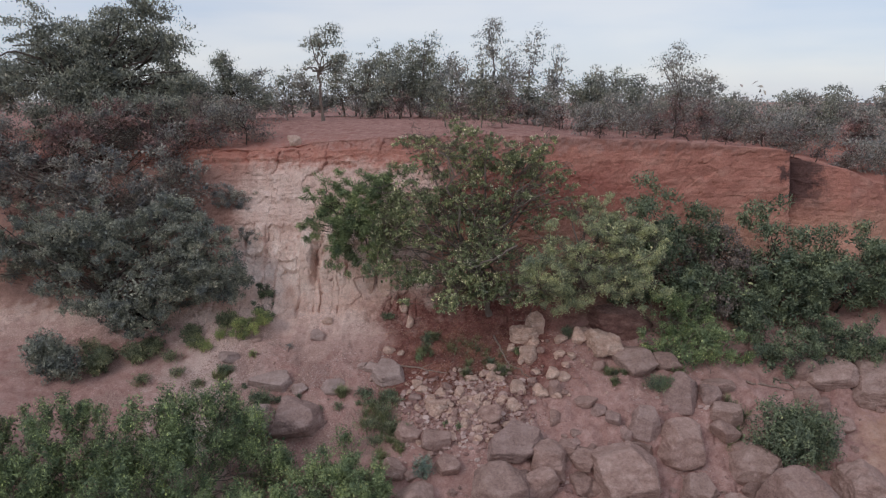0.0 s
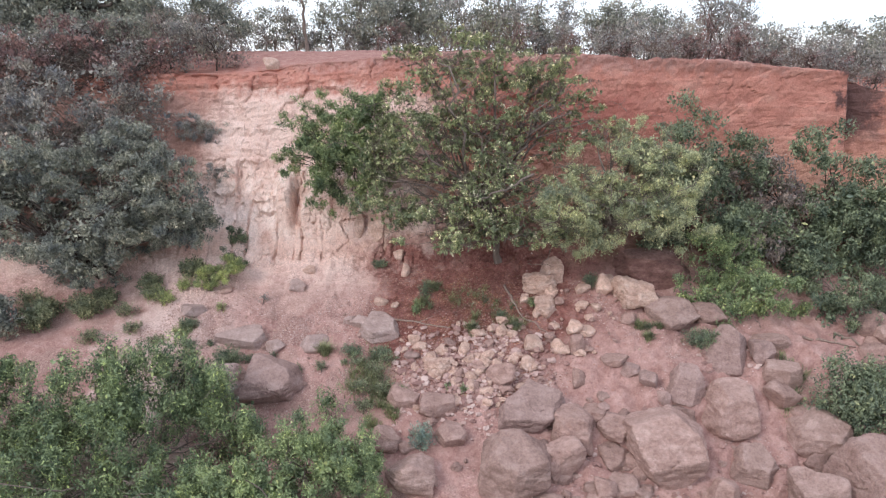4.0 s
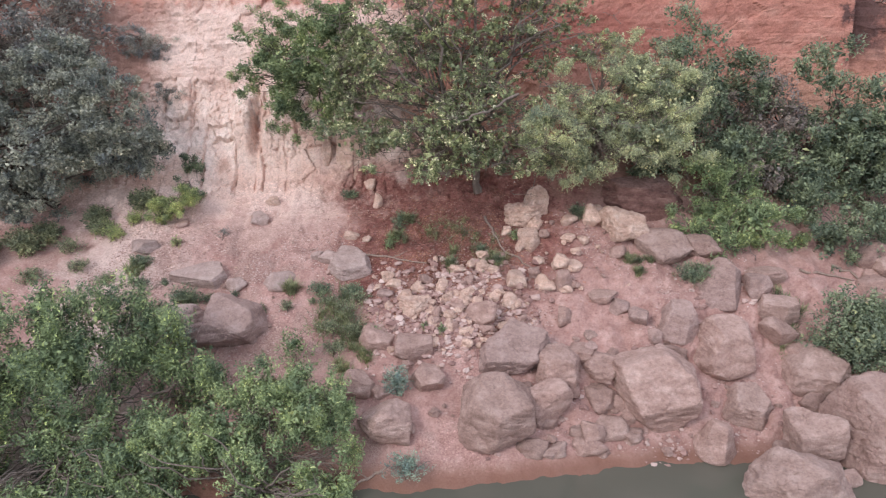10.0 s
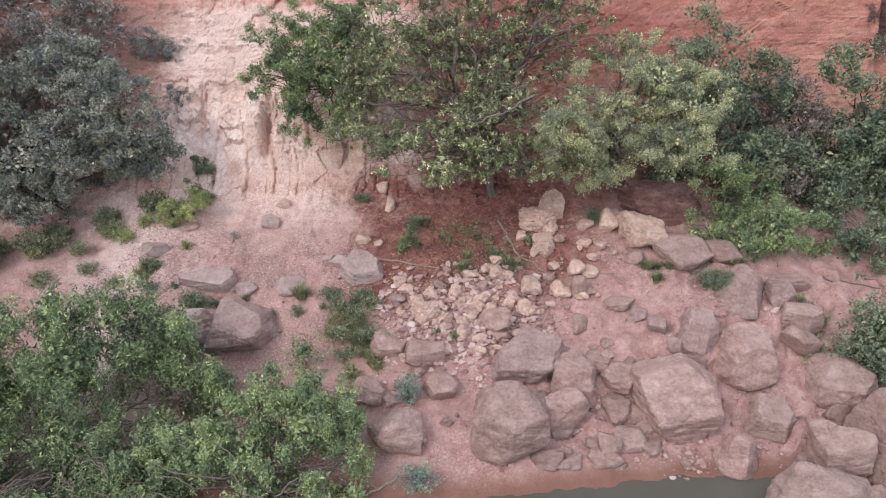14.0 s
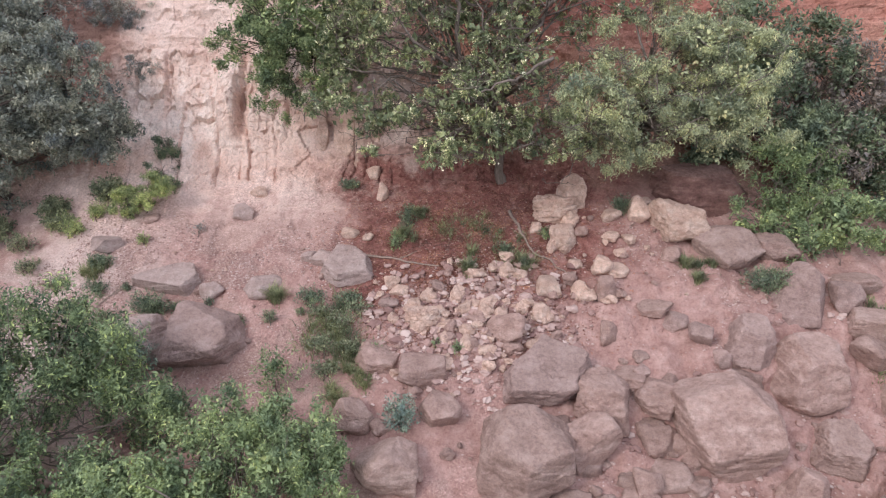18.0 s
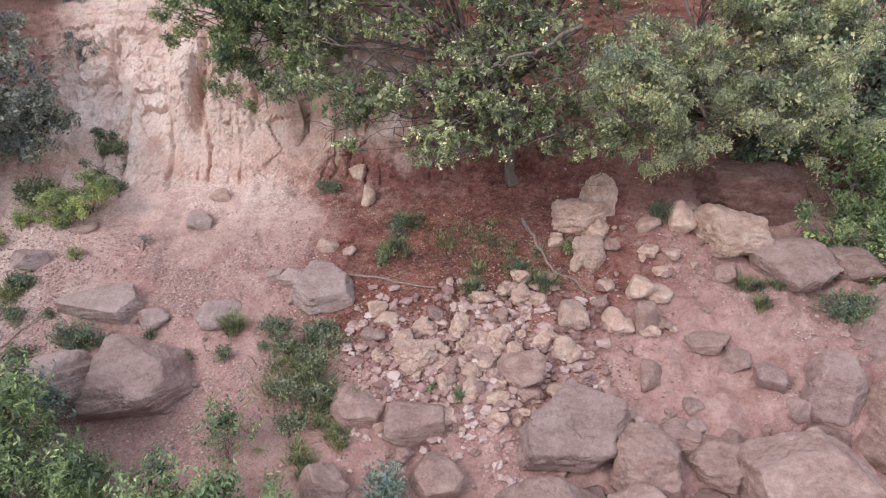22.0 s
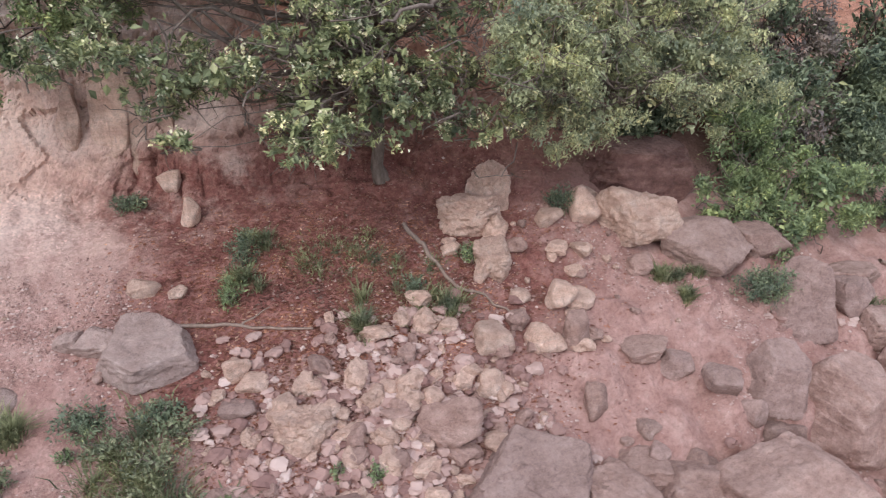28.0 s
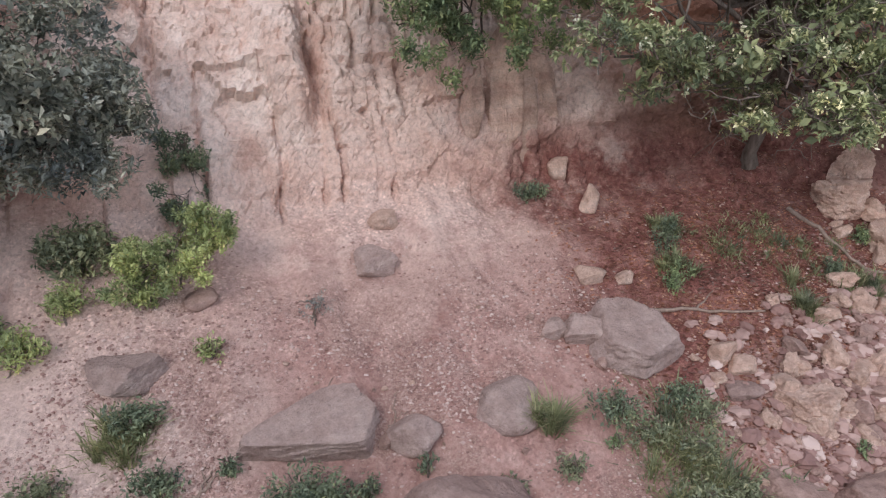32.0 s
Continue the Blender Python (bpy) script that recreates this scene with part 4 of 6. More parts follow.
    dict(x=-2.6, y=33.7, w=0.6, h=2.1, seed=192, mat=ROCK_PALE, sunk=0.42, label="narrow pale column split from the cliff", tall=2.6, deep=0.9, tilt=(-6, 3)),
    dict(x=-2.05, y=33.85, w=0.9, h=1.6, seed=193, mat=ROCK_PALE, sunk=0.4, label="greyish block leaning on the cliff's corner", tall=1.7, deep=0.8, tilt=(-8, -6)),
    dict(x=-3.75, y=33.7, w=0.5, h=1.3, seed=94, mat=ROCK_PALE, label="pale bulging block at the cliff's foot", tall=1.4, deep=0.7),
    dict(x=4.4, y=25.0, w=1.7, h=1.5, seed=95, mat=ROCK_PINK, label="pinkish mass of crumbling rock between two boulders", grain=0.08, tall=1.3),
    dict(x=5.3, y=25.9, w=1.2, h=0.9, seed=96, mat=ROCK_PINK, label="low pinkish rock shelf on the bank", grain=0.08),
    dict(x=6.3, y=27.7, w=1.1, h=0.8, seed=97, mat=ROCK_PINK, label="pink rock shelf below the pale boulder", grain=0.07),
    dict(x=7.75, y=26.25, w=0.5, h=0.62, seed=198, mat=ROCK_GREY, label="small grey rock between two larger ones", level=4),
    dict(x=-1.23, y=28.9, w=0.5, h=0.58, seed=181, mat=ROCK_PALE, label="pale squared stone at the rubble's edge", level=4),
    dict(x=-0.92, y=28.65, w=0.58, h=0.48, seed=182, mat=ROCK_PALE, label="pale broken stone at the rubble's edge", level=4),
    dict(x=-1.25, y=28.3, w=0.62, h=0.4, seed=183, mat=ROCK_GREY, label="flat grey stone at the rubble's edge", level=4),
    dict(x=2.64, y=28.8, w=0.46, h=0.45, seed=184, mat=ROCK_PALE, label="pale stone on the litter's edge", level=4),
    dict(x=12.3, y=28.2, w=1.6, h=1.1, seed=98, mat=ROCK_PINK, label="pink rock below the bright green bush"),
    dict(x=-10.5, y=30.85, w=1.1, h=0.6, seed=194, mat=ROCK_SLAB, label="pale flat rock sunk in the gravel", tall=0.5, deep=0.8, sharp=1.3),
    dict(x=-8.3, y=38.3, w=0.8, h=0.9, seed=90, mat=ROCK_PALE, label="pale block perched near the cliff's lip", level=4, push=0.2),
):
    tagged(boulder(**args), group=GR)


# blocks sunk in the bank between the boulders
rs = np.random.RandomState(77)
for k in range(54):
    bx, by, bw = (rs.uniform(3.2, 6.6), rs.uniform(23.0, 25.6), 0.3 + 1.1 * rs.uniform() ** 1.8) if k < 26 else (rs.uniform(4.0, 13.5), rs.uniform(24.0, 26.8), 0.25 + 1.0 * rs.uniform() ** 2.4)
    tagged(boulder(bx, by, bw, bw * rs.uniform(0.6, 1.0), 200 + k, (ROCK_PINK, ROCK_ROSE, ROCK_BROWN, ROCK_ROSE)[k % 4],
                   ("pinkish block of stone sunk in the bank", "pinkish block of stone sunk in the bank", "brown block of stone sunk in the bank", "pinkish block of stone sunk in the bank")[k % 4],
                   level=4, sunk=0.4, grain=0.16, sharp=0.7, name="block", tall=bw * rs.uniform(0.5, 0.85), deep=rs.uniform(0.7, 1.0)), group="blocks sunk in the bank")
for k in range(34):
    bx, by, bw = rs.uniform(15.0, 26.0), rs.uniform(25.8, 29.4), rs.uniform(0.4, 1.6)
    tagged(boulder(bx, by, bw, bw * rs.uniform(0.6, 1.0), 260 + k, ROCK_PINK, "pinkish block of stone on the far bank", level=4, sunk=0.25, grain=0.06, name="block", tall=bw * rs.uniform(0.6, 1.0)), group="blocks on the far bank")


# ---- loose stones ----
STONES = {}
for mat, key in ((ROCK_PALE, "pale"), (ROCK_PINK, "pink"), (ROCK_GREY, "grey")):
    for k in range(7):
        p, f = rock_shape(500 + k, 3, 0.6, grain=0.20)
        STONES[key, k] = mesh_of("stone", p * 0.3, f, mat, False)


def scatter_stones(n, zone, sizes, keys, seed):
    rs = np.random.RandomState(seed)
    for k in range(n):
        x, y = zone(rs)
        key = keys[rs.randint(len(keys))]
        s = sizes[0] + (sizes[1] - sizes[0]) * rs.uniform() ** 2.0
        ob = new("stone", STONES[key, rs.randint(7)])
        sc = Vector((s * rs.uniform(0.8, 1.25), s * rs.uniform(0.8, 1.15), s * rs.uniform(0.6, 0.95)))
        ob.matrix_world = Matrix.LocRotScale((x, y, height(x, y) + sc.z * 0.28), Euler((rs.uniform(-0.4, 0.4), rs.uniform(-0.4, 0.4), rs.uniform(0, 6.28))), sc / 0.3)
        tagged(ob, {"pale": "whitish fallen stone on the rubble slope", "pink": "pink fallen stone on the bank", "grey": "grey fallen stone on the bank"}[key], "stone", "fallen stones")


def rubble_zone(rs):
    while True:
        x, y = rs.normal(1.0, 1.7), rs.normal(27.7, 0.95)
        if -1.9 < x < 4.6 and 25.4 < y < 29.7:
            return x, y


scatter_stones(165, rubble_zone, (0.14, 0.58), ("pale", "pale", "pale", "pink"), 1)
scatter_stones(40, lambda rs: (rs.uniform(3.2, 7.4), rs.uniform(28.2, 30.9)), (0.14, 0.6), ("pale", "pink"), 2)
scatter_stones(40, lambda rs: (rs.uniform(-12, -3), rs.uniform(27.2, 31.5)), (0.06, 0.24), ("pink", "pale"), 3)
scatter_stones(24, lambda rs: (rs.uniform(-0.5, 9), rs.uniform(23.2, 26.4)), (0.10, 0.42), ("pink", "pink", "grey"), 4)
scatter_stones(18, lambda rs: (rs.uniform(14, 25), rs.uniform(25.4, 30)), (0.14, 0.5), ("pink",), 5)


def gravel_mat(lift=1.0):
    m, nt, b = base_mat("gravel", 0.95)
    geo = nt.nodes.new("ShaderNodeNewGeometry")
    c = ramp(nt, [(f, tuple(v * lift for v in t)) for f, t in [(0.0, (0.25, 0.145, 0.130)), (0.4, (0.38, 0.240, 0.212)), (0.80, (0.52, 0.375, 0.338)), (1.0, (0.62, 0.485, 0.445))]])
    nt.links.new(geo.outputs["Random Per Island"], c.inputs["Fac"])
    nt.links.new(c.outputs[0], b.inputs["Base Color"])
    return m


def heights(xy):
    """Heights of many points at once."""
    xy = np.asarray(xy, float)
    c = np.clip(np.searchsorted(XS, xy[:, 0]), 1, len(XS) - 1)
    out = np.empty(len(xy))
    for k in np.unique(c):
        m = c == k
        f = (xy[m, 0] - XS[k - 1]) / (XS[k] - XS[k - 1])
        za, zb = (np.interp(xy[m, 1], np.maximum.accumulate(GY[j]), GZ[j]) for j in (k - 1, k))
        out[m] = za + (zb - za) * f
    return out


def gravel(name, label, xy, lo, hi, level, seed, mat):
    """Many small stones in one mesh."""
    rs = np.random.RandomState(seed)
    v, f = sphere(level) if level > 1 else (np.array([(1, 0, 0), (0, 1, 0), (-1, 0, 0), (0, -1, 0), (0, 0, 1), (0, 0, -1)], float),
                                            np.array([(0, 1, 4), (1, 2, 4), (2, 3, 4), (3, 0, 4), (1, 0, 5), (2, 1, 5), (3, 2, 5), (0, 3, 5)]))
    n = len(xy)
    s = lo + (hi - lo) * rs.uniform(0, 1, n) ** 2.5
    a = rs.uniform(0, 6.28, n)
    jit = rs.uniform(0.6, 1.25, (n, len(v), 1))
    p = v[None] * jit * np.stack([rs.uniform(0.8, 1.3, n), rs.uniform(0.7, 1.1, n), rs.uniform(0.45, 0.8, n)], 1)[:, None]
    q = np.stack([p[..., 0] * np.cos(a)[:, None] - p[..., 1] * np.sin(a)[:, None], p[..., 0] * np.sin(a)[:, None] + p[..., 1] * np.cos(a)[:, None], p[..., 2]], 2) * (s * 0.5)[:, None, None]
    q += np.concatenate([xy, (heights(xy) + s * 0.15)[:, None]], 1)[:, None]
    faces = (f[None] + (np.arange(n) * len(v))[:, None, None]).reshape(-1, 3)
    return tagged(new(name, mesh_of(name, q.reshape(-1, 3), faces, mat, False)), label, "gravel", kind="stuff")


GRAVEL = gravel_mat()
rs = np.random.RandomState(5)
gravel("rubble", "small pale broken stones between the fallen rocks", np.array([rubble_zone(rs) for k in range(1500)]), 0.07, 0.34, 2, 6, gravel_mat(1.02))
xy = np.stack([rs.uniform(1.6, 13.2, 3400), rs.uniform(23.1, 29.0, 3400)], 1)
xy = xy[vnoise(np.column_stack([xy, xy[:, 0] * 0]), 0.9, 63, 4) + rs.normal(0, 0.15, len(xy)) > 0.2 + 0.9 * ((xy[:, 0] > 4.0) & (xy[:, 0] < 9.0) & (xy[:, 1] > 26.2))]
gravel("crumble", "pinkish broken lumps of earth and stone on the bank", xy, 0.05, 0.28, 2, 8, gravel_mat(0.98))
xy = np.concatenate([np.array([rubble_zone(rs) for k in range(4600)]),
                     np.stack([rs.uniform(3, 9, 9000), rs.uniform(26.6, 31.2, 9000)], 1),
                     np.stack([rs.uniform(-2.5, 4, 2600), rs.uniform(29.0, 32.5, 2600)], 1),
                     np.stack([rs.uniform(-12.5, -2.5, 46000), rs.normal(29.4, 1.4, 46000)], 1),
                     np.stack([rs.uniform(0.5, 13, 9000), rs.uniform(23.4, 30.0, 9000)], 1),
                     np.stack([rs.uniform(-20, -10, 900), rs.uniform(28, 32.5, 900)], 1)])
patch = vnoise(np.column_stack([xy, xy[:, 0] * 0]), 0.8, 61, 4) + rs.normal(0, 0.18, len(xy))
xy = xy[(xy[:, 1] > 23) & (xy[:, 1] < 33.2) & (patch > -0.05)]
gravel("gravel", "fine pink and whitish gravel strewn over the slope", xy, 0.022, 0.095, 1, 7, GRAVEL)


# ---- plants ----
def leaf_cloud(centres, outs, per, spread, size, aspect, seed, droop=0.0, flat=0.5):
    """Leaves round each centre: verts and quads; every leaf a bent diamond of its own."""
    rs = np.random.RandomState(seed)
    n = len(centres) * per
    c = np.repeat(centres, per, 0) + rs.normal(0, 1, (n, 3)) * np.asarray(spread) * np.repeat(rs.uniform(0.6, 1.3, (len(centres), 1)), per, 0)
    o = np.repeat(outs, per, 0)
    d = o * 0.7 + rs.normal(0, 0.75, (n, 3))
    d[:, 2] += 0.1 - droop
    d /= np.linalg.norm(d, axis=1, keepdims=True)
    up = rs.normal(0, 0.6, (n, 3)) + o * 0.4
    up[:, 2] += flat * 1.6
    side = np.cross(d, up)
    side /= np.maximum(np.linalg.norm(side, axis=1, keepdims=True), 1e-6)
    nrm = np.cross(side, d)
    s = size * rs.uniform(0.6, 1.35, (n, 1))
    b = c - d * s * 0.5
    tip = c + d * s * 0.5 - nrm * s * 0.12
    l = c - d * s * 0.05 + side * s * aspect * 0.5 + nrm * s * 0.06
    r = c - d * s * 0.05 - side * s * aspect * 0.5 + nrm * s * 0.06
    v = np.stack([b, r, tip, l], 1).reshape(-1, 3)
    f = np.arange(n * 4).reshape(-1, 4)
    return v, f


def tubes(lines, sides=5):
    """Tapered tubes along polylines: each (points, radii)."""
    V, F, base = [], [], 0
    ang = np.arange(sides) * 2 * np.pi / sides
    for pts, rad in lines:
        pts = np.asarray(pts, float)
        t = np.gradient(pts, axis=0)
        t /= np.maximum(np.linalg.norm(t, axis=1, keepdims=True), 1e-6)
        ref = np.where(np.abs(t[:, 2:3]) > 0.9, (1.0, 0, 0), (0, 0, 1.0))
        u = np.cross(t, ref)
        u /= np.maximum(np.linalg.norm(u, axis=1, keepdims=True), 1e-6)
        w = np.cross(t, u)
        ring = pts[:, None] + (u[:, None] * np.cos(ang)[None, :, None] + w[:, None] * np.sin(ang)[None, :, None]) * np.asarray(rad)[:, None, None]
        m = len(pts)
        V.append(ring.reshape(-1, 3))
        i = np.arange(m - 1)[:, None] * sides + np.arange(sides)[None]
        j = np.arange(m - 1)[:, None] * sides + (np.arange(sides)[None] + 1) % sides
        F.append((np.stack([i, j, j + sides, i + sides], 2) + base).reshape(-1, 4))
        base += m * sides
    return np.concatenate(V), np.concatenate(F)


def bent(a, b, rs, sag=0.15, n=7):
    """A crooked line from a to b."""
    a, b = np.asarray(a, float), np.asarray(b, float)
    f = np.linspace(0, 1, n)[:, None]
    L = np.linalg.norm(b - a)
    k1, k2 = rs.normal(0, sag, 3) * L, rs.normal(0, sag * 0.5, 3) * L
    kink = rs.normal(0, sag * 0.28, (n, 3)) * L * np.sin(f * np.pi) ** 0.5
    return a + (b - a) * f + k1 * f * (1 - f) * 2 + k2 * np.sin(f * 2 * np.pi) * 0.6 + kink


def plant(name, label, cat, base, blobs, leaf, bark, dens=60, per=14, size=0.10, aspect=0.45, spread=0.16, seed=1, trunk=0.10, limbs=5, twigs=18, shell=3.2,
          stems=1, group="", crown_label="", droop=0.0, flat=0.9, rough=0.35, wands=0, extra=(), flowers=None, twig_r=0.012, pads=True, shoots=0, reach=0.7, core=1.0, pale_twigs=0, cluster=0.0, rosette=False):
    """A tree or shrub: stems from its base, limbs into every mass of the crown, twigs to the leaf clumps, leaves."""
    if shoots:
        per, size = max(6, int(per * 0.52)), size * 1.4
    rs = np.random.RandomState(seed)
    top = new(name)
    bx, by = base[:2]
    bz = base[2] if len(base) > 2 else height(bx, by)
    top.location = (bx, by, bz)
    org = np.array([bx, by, bz])
    stem_lines, limb_lines, twig_lines, C, O, K, KO = [], [], [], [], [], [], []
    heads = []
    cm = np.average([b[:3] for b in blobs], axis=0, weights=[b[3] * b[4] * b[5] for b in blobs])
    low = min(b[2] - b[5] * 0.5 for b in blobs)
    for s in range(stems):
        foot = org + (rs.normal(0, min(0.12, 0.1 * blobs[0][3]) * stems ** 0.5, 3) * (1, 1, 0)) - (0, 0, 0.15)
        head = np.array([org[0] * 0.4 + cm[0] * 0.6, org[1] * 0.4 + cm[1] * 0.6, max(bz + 0.25, low * 0.6 + cm[2] * 0.4)]) + rs.normal(0, min(0.25, 0.12 * min(blobs[0][3:6])) * stems ** 0.5, 3) * (1, 1, 0.3)
        L = bent(foot, head, rs, 0.07, 9)
        r = np.linspace(trunk, trunk * 0.62, 9) / stems ** 0.4
        r[0] *= 1.35
        stem_lines.append((L, r))
        heads.append(head)
    masses = []
    for b in blobs:
        big = min(b[3:6]) > 0.75
        masses.append((b[0], b[1], b[2], *(k * (0.72 if big else 1.0) for k in b[3:6]), b[6] if len(b) > 6 else 1.0, True))
        for k in range(8 if big else 0):                  # lumps that break the outline
            u = rs.normal(size=3)
            u /= np.linalg.norm(u)
            q = rs.uniform(0.34, 0.62)
            masses.append((*(np.array(b[:3]) + u * np.array(b[3:6]) * rs.uniform(0.5, 0.78)), *(k2 * q for k2 in b[3:6]), (b[6] if len(b) > 6 else 1.0) * 1.15, False))
    for b in masses:
        ctr, rad = np.array(b[:3]), np.array(b[3:6])
        vol = (rad[0] * rad[1] * rad[2]) ** (1 / 3)
        n = max(4, int((shoots if shoots else dens / 3.2 if pads else dens) * (rad[0] * rad[1] + rad[0] * rad[2] + rad[1] * rad[2]) / 3 * b[6]))
        u = rs.normal(size=(n, 3))
        u /= np.linalg.norm(u, axis=1, keepdims=True)
        rr = rs.uniform(0, 1, n) ** (1 / shell)
        lump = 1 + rough * vnoise(u + ctr, 1.7, seed % 90 + 5, 3)
        cl = ctr + u * rad * (rr * lump)[:, None]
        if cluster:                                       # shoots gather on small domes with gaps between
            G = max(3, n // (11 if rosette else 20))
            pick = rs.randint(G, size=n)
            dome = rs.normal(size=(n, 3))
            dome[:, 2] = np.abs(dome[:, 2]) * 1.1 - 0.25
            dome /= np.linalg.norm(dome, axis=1, keepdims=True)
            R = (cluster * rs.uniform(1.3, 2.3, G))[pick]
            cl = cl[pick] + dome * (R * rs.uniform(0.45, 1.0, n) ** 0.6)[:, None] * (1, 1, 0.62)
            u = dome * 0.8 + u[pick] * 0.3
        C.append(cl)
        O.append(u)
        cn = int(core * b[6] * 3.1 * (rad[0] * rad[1] + rad[0] * rad[2] + rad[1] * rad[2]) / 3 / (size * size * 2.2))
        w = rs.normal(size=(cn, 3))                        # the shaded leaves inside
        w /= np.linalg.norm(w, axis=1, keepdims=True)
        K.append(ctr + w * rad * (rs.uniform(0.05, 0.52, (cn, 1)) * (1 + rough * vnoise(w + ctr, 1.7, seed % 90 + 5, 3))[:, None]))
        KO.append(w)
        if not b[7]:
            continue
        ends = []
        for k in range(limbs):
            h = heads[rs.randint(len(heads))]
            e = ctr + rs.normal(0, 0.38, 3) * rad
            line = bent(h, e, rs, 0.13, 8)
            r0 = trunk * rs.uniform(0.35, 0.6) / stems ** 0.3
            limb_lines.append((line, np.linspace(r0, max(twig_r, r0 * 0.25), 8)))
            ends.append(line)
        for k in range(int(twigs * vol * 0.7)):
            line = ends[rs.randint(len(ends))]
            a = line[rs.randint(3, 8)]
            e = cl[rs.randint(n)]
            twig_lines.append((bent(a, e, rs, 0.12, 5), np.linspace(twig_r, twig_r * 0.4, 5)))
    C, O = np.concatenate(C), np.concatenate(O)
    for a, e, r0 in extra:
        limb_lines.append((bent(a, e, rs, 0.10, 12), np.linspace(r0, r0 * 0.45, 12)))
    for k in range(wands):
        foot = org + rs.normal(0, 0.35, 3) * (1, 1, 0)
        q = rs.randint(len(C), size=12)
        q = q[np.argmin(C[q, 1] + 0.4 * C[q, 2])]
        limb_lines.append((bent(foot - (0, 0.25, 0), C[q] + (0, -0.25, 0.15), rs, 0.08, 9) + np.outer(np.sin(np.linspace(0, np.pi, 9)), (0, -0.3, 0.1)), np.linspace(0.035, 0.012, 9)))
    if rosette:                                           # leaves spread star-like from the tip of every shoot
        D = np.repeat(O * 0.8 + (0, -0.25, 0.15), per, 0) + rs.normal(0, 0.62, (len(C) * per, 3))
        D /= np.linalg.norm(D, axis=1, keepdims=True)
        v, f = leaf_cloud(np.repeat(C, per, 0) + D * size * 0.62, D * 2.2, 1, 0.015, size, aspect, seed + 1, droop, flat)
        for q in rs.choice(len(C), min(700, len(C) // 3), replace=False):
            twig_lines.append((bent(C[q] - O[q] * reach * (1, 1, 0.6) + rs.normal(0, 0.12, 3), C[q], rs, 0.12, 5), np.linspace(twig_r, twig_r * 0.4, 5)))
    elif shoots:                                          # upright leafy shoots
        D = O * (0.75, 0.75, 0.25) + (0, 0, 0.8 - droop) + rs.normal(0, 0.22, O.shape)
        D /= np.linalg.norm(D, axis=1, keepdims=True)
        Ls = reach * rs.uniform(0.55, 1.25, len(C))
        k = np.tile(np.linspace(0.0, 1.0, per) ** (1.0 if stems > 1 else 0.6), len(C))
        tips = np.repeat(C, per, 0) - np.repeat(D * Ls[:, None], per, 0) * (1 - k)[:, None]
        rad = rs.normal(size=tips.shape)
        rad -= np.repeat(D, per, 0) * (rad * np.repeat(D, per, 0)).sum(1, keepdims=True)
        rad /= np.linalg.norm(rad, axis=1, keepdims=True)
        v, f = leaf_cloud(tips + rad * size * 0.55, rad * 0.9 + np.repeat(D, per, 0) * 0.7, 1, 0.012, size, aspect, seed + 1, droop, flat)
        for q in rs.choice(len(C), min(len(C), wands * 2 + 6), replace=False):
            twig_lines.append((bent(C[q] - D[q] * Ls[q] * 1.3, C[q], rs, 0.05, 5), np.linspace(twig_r, twig_r * 0.4, 5)))
    elif pads:                                            # leaves gather in flattened pads with gaps between
        v, f = leaf_cloud(C, O * 0.6 + (0, 0, 0.5), per * 3, (spread * 1.75, spread * 1.75, spread * 0.85), size, aspect, seed + 1, droop, flat)
    else:
        v, f = leaf_cloud(C, O, per, spread, size, aspect, seed + 1, droop, flat)
    if core:
        kv, kf = leaf_cloud(np.concatenate(K), np.concatenate(KO), 1, 0.02, size * 1.4, 0.6, seed + 3, 0.2, 0.3)
        v, f = np.concatenate([v, kv]), np.concatenate([f, kf + len(v)])
    for k in range(pale_twigs):                           # crooked twigs that show in front of the leaves
        q = rs.randint(len(C))
        a = C[q] - O[q] * rs.uniform(0.1, 0.4) + rs.normal(0, 0.3, 3)
        e = C[q] + O[q] * rs.uniform(0.1, 0.35) + rs.normal(0, 0.55, 3) * (1, 0.5, 0.7) + (0, 0, 0.1)
        m = bent(a, e, rs, 0.25, 8)
        twig_lines.append((m, np.linspace(0.017, 0.006, 8)))
        for j in (3, 5):
            twig_lines.append((bent(m[j], m[j] + rs.normal(0, 0.28, 3), rs, 0.2, 5), np.linspace(0.010, 0.005, 5)))
    for line in stem_lines:
        sv, sf = tubes([line], 8)
        part("trunk" if stems == 1 else "stem", mesh_of("stem", sv - org, sf, bark, True), top)
    for line in limb_lines:
        lv, lf = tubes([line], 6)
        part("limb", mesh_of("limb", lv - org, lf, bark, True), top)
    if twig_lines:
        tv, tf = tubes(twig_lines, 3)
        tagged(part("twigwork", mesh_of("twigwork", tv - org, tf, bark, True), top), kind="stuff")
    part("crown", mesh_of("crown", v - org, f, leaf), top, crown_label)
    if flowers:
        mat, share, fs = flowers
        pick = rs.choice(len(C), max(3, int(len(C) * share)), replace=False)
        outer = C[pick] + O[pick] * 0.15
        fv, ff = leaf_cloud(outer, O[pick], 9, 0.05, fs, 0.6, seed + 2, 0.0, 0.2)
        part("blossom", mesh_of("blossom", fv - org, ff, mat), top, "pale yellow-green blossom clusters")
    return tagged(top, label, cat, group)


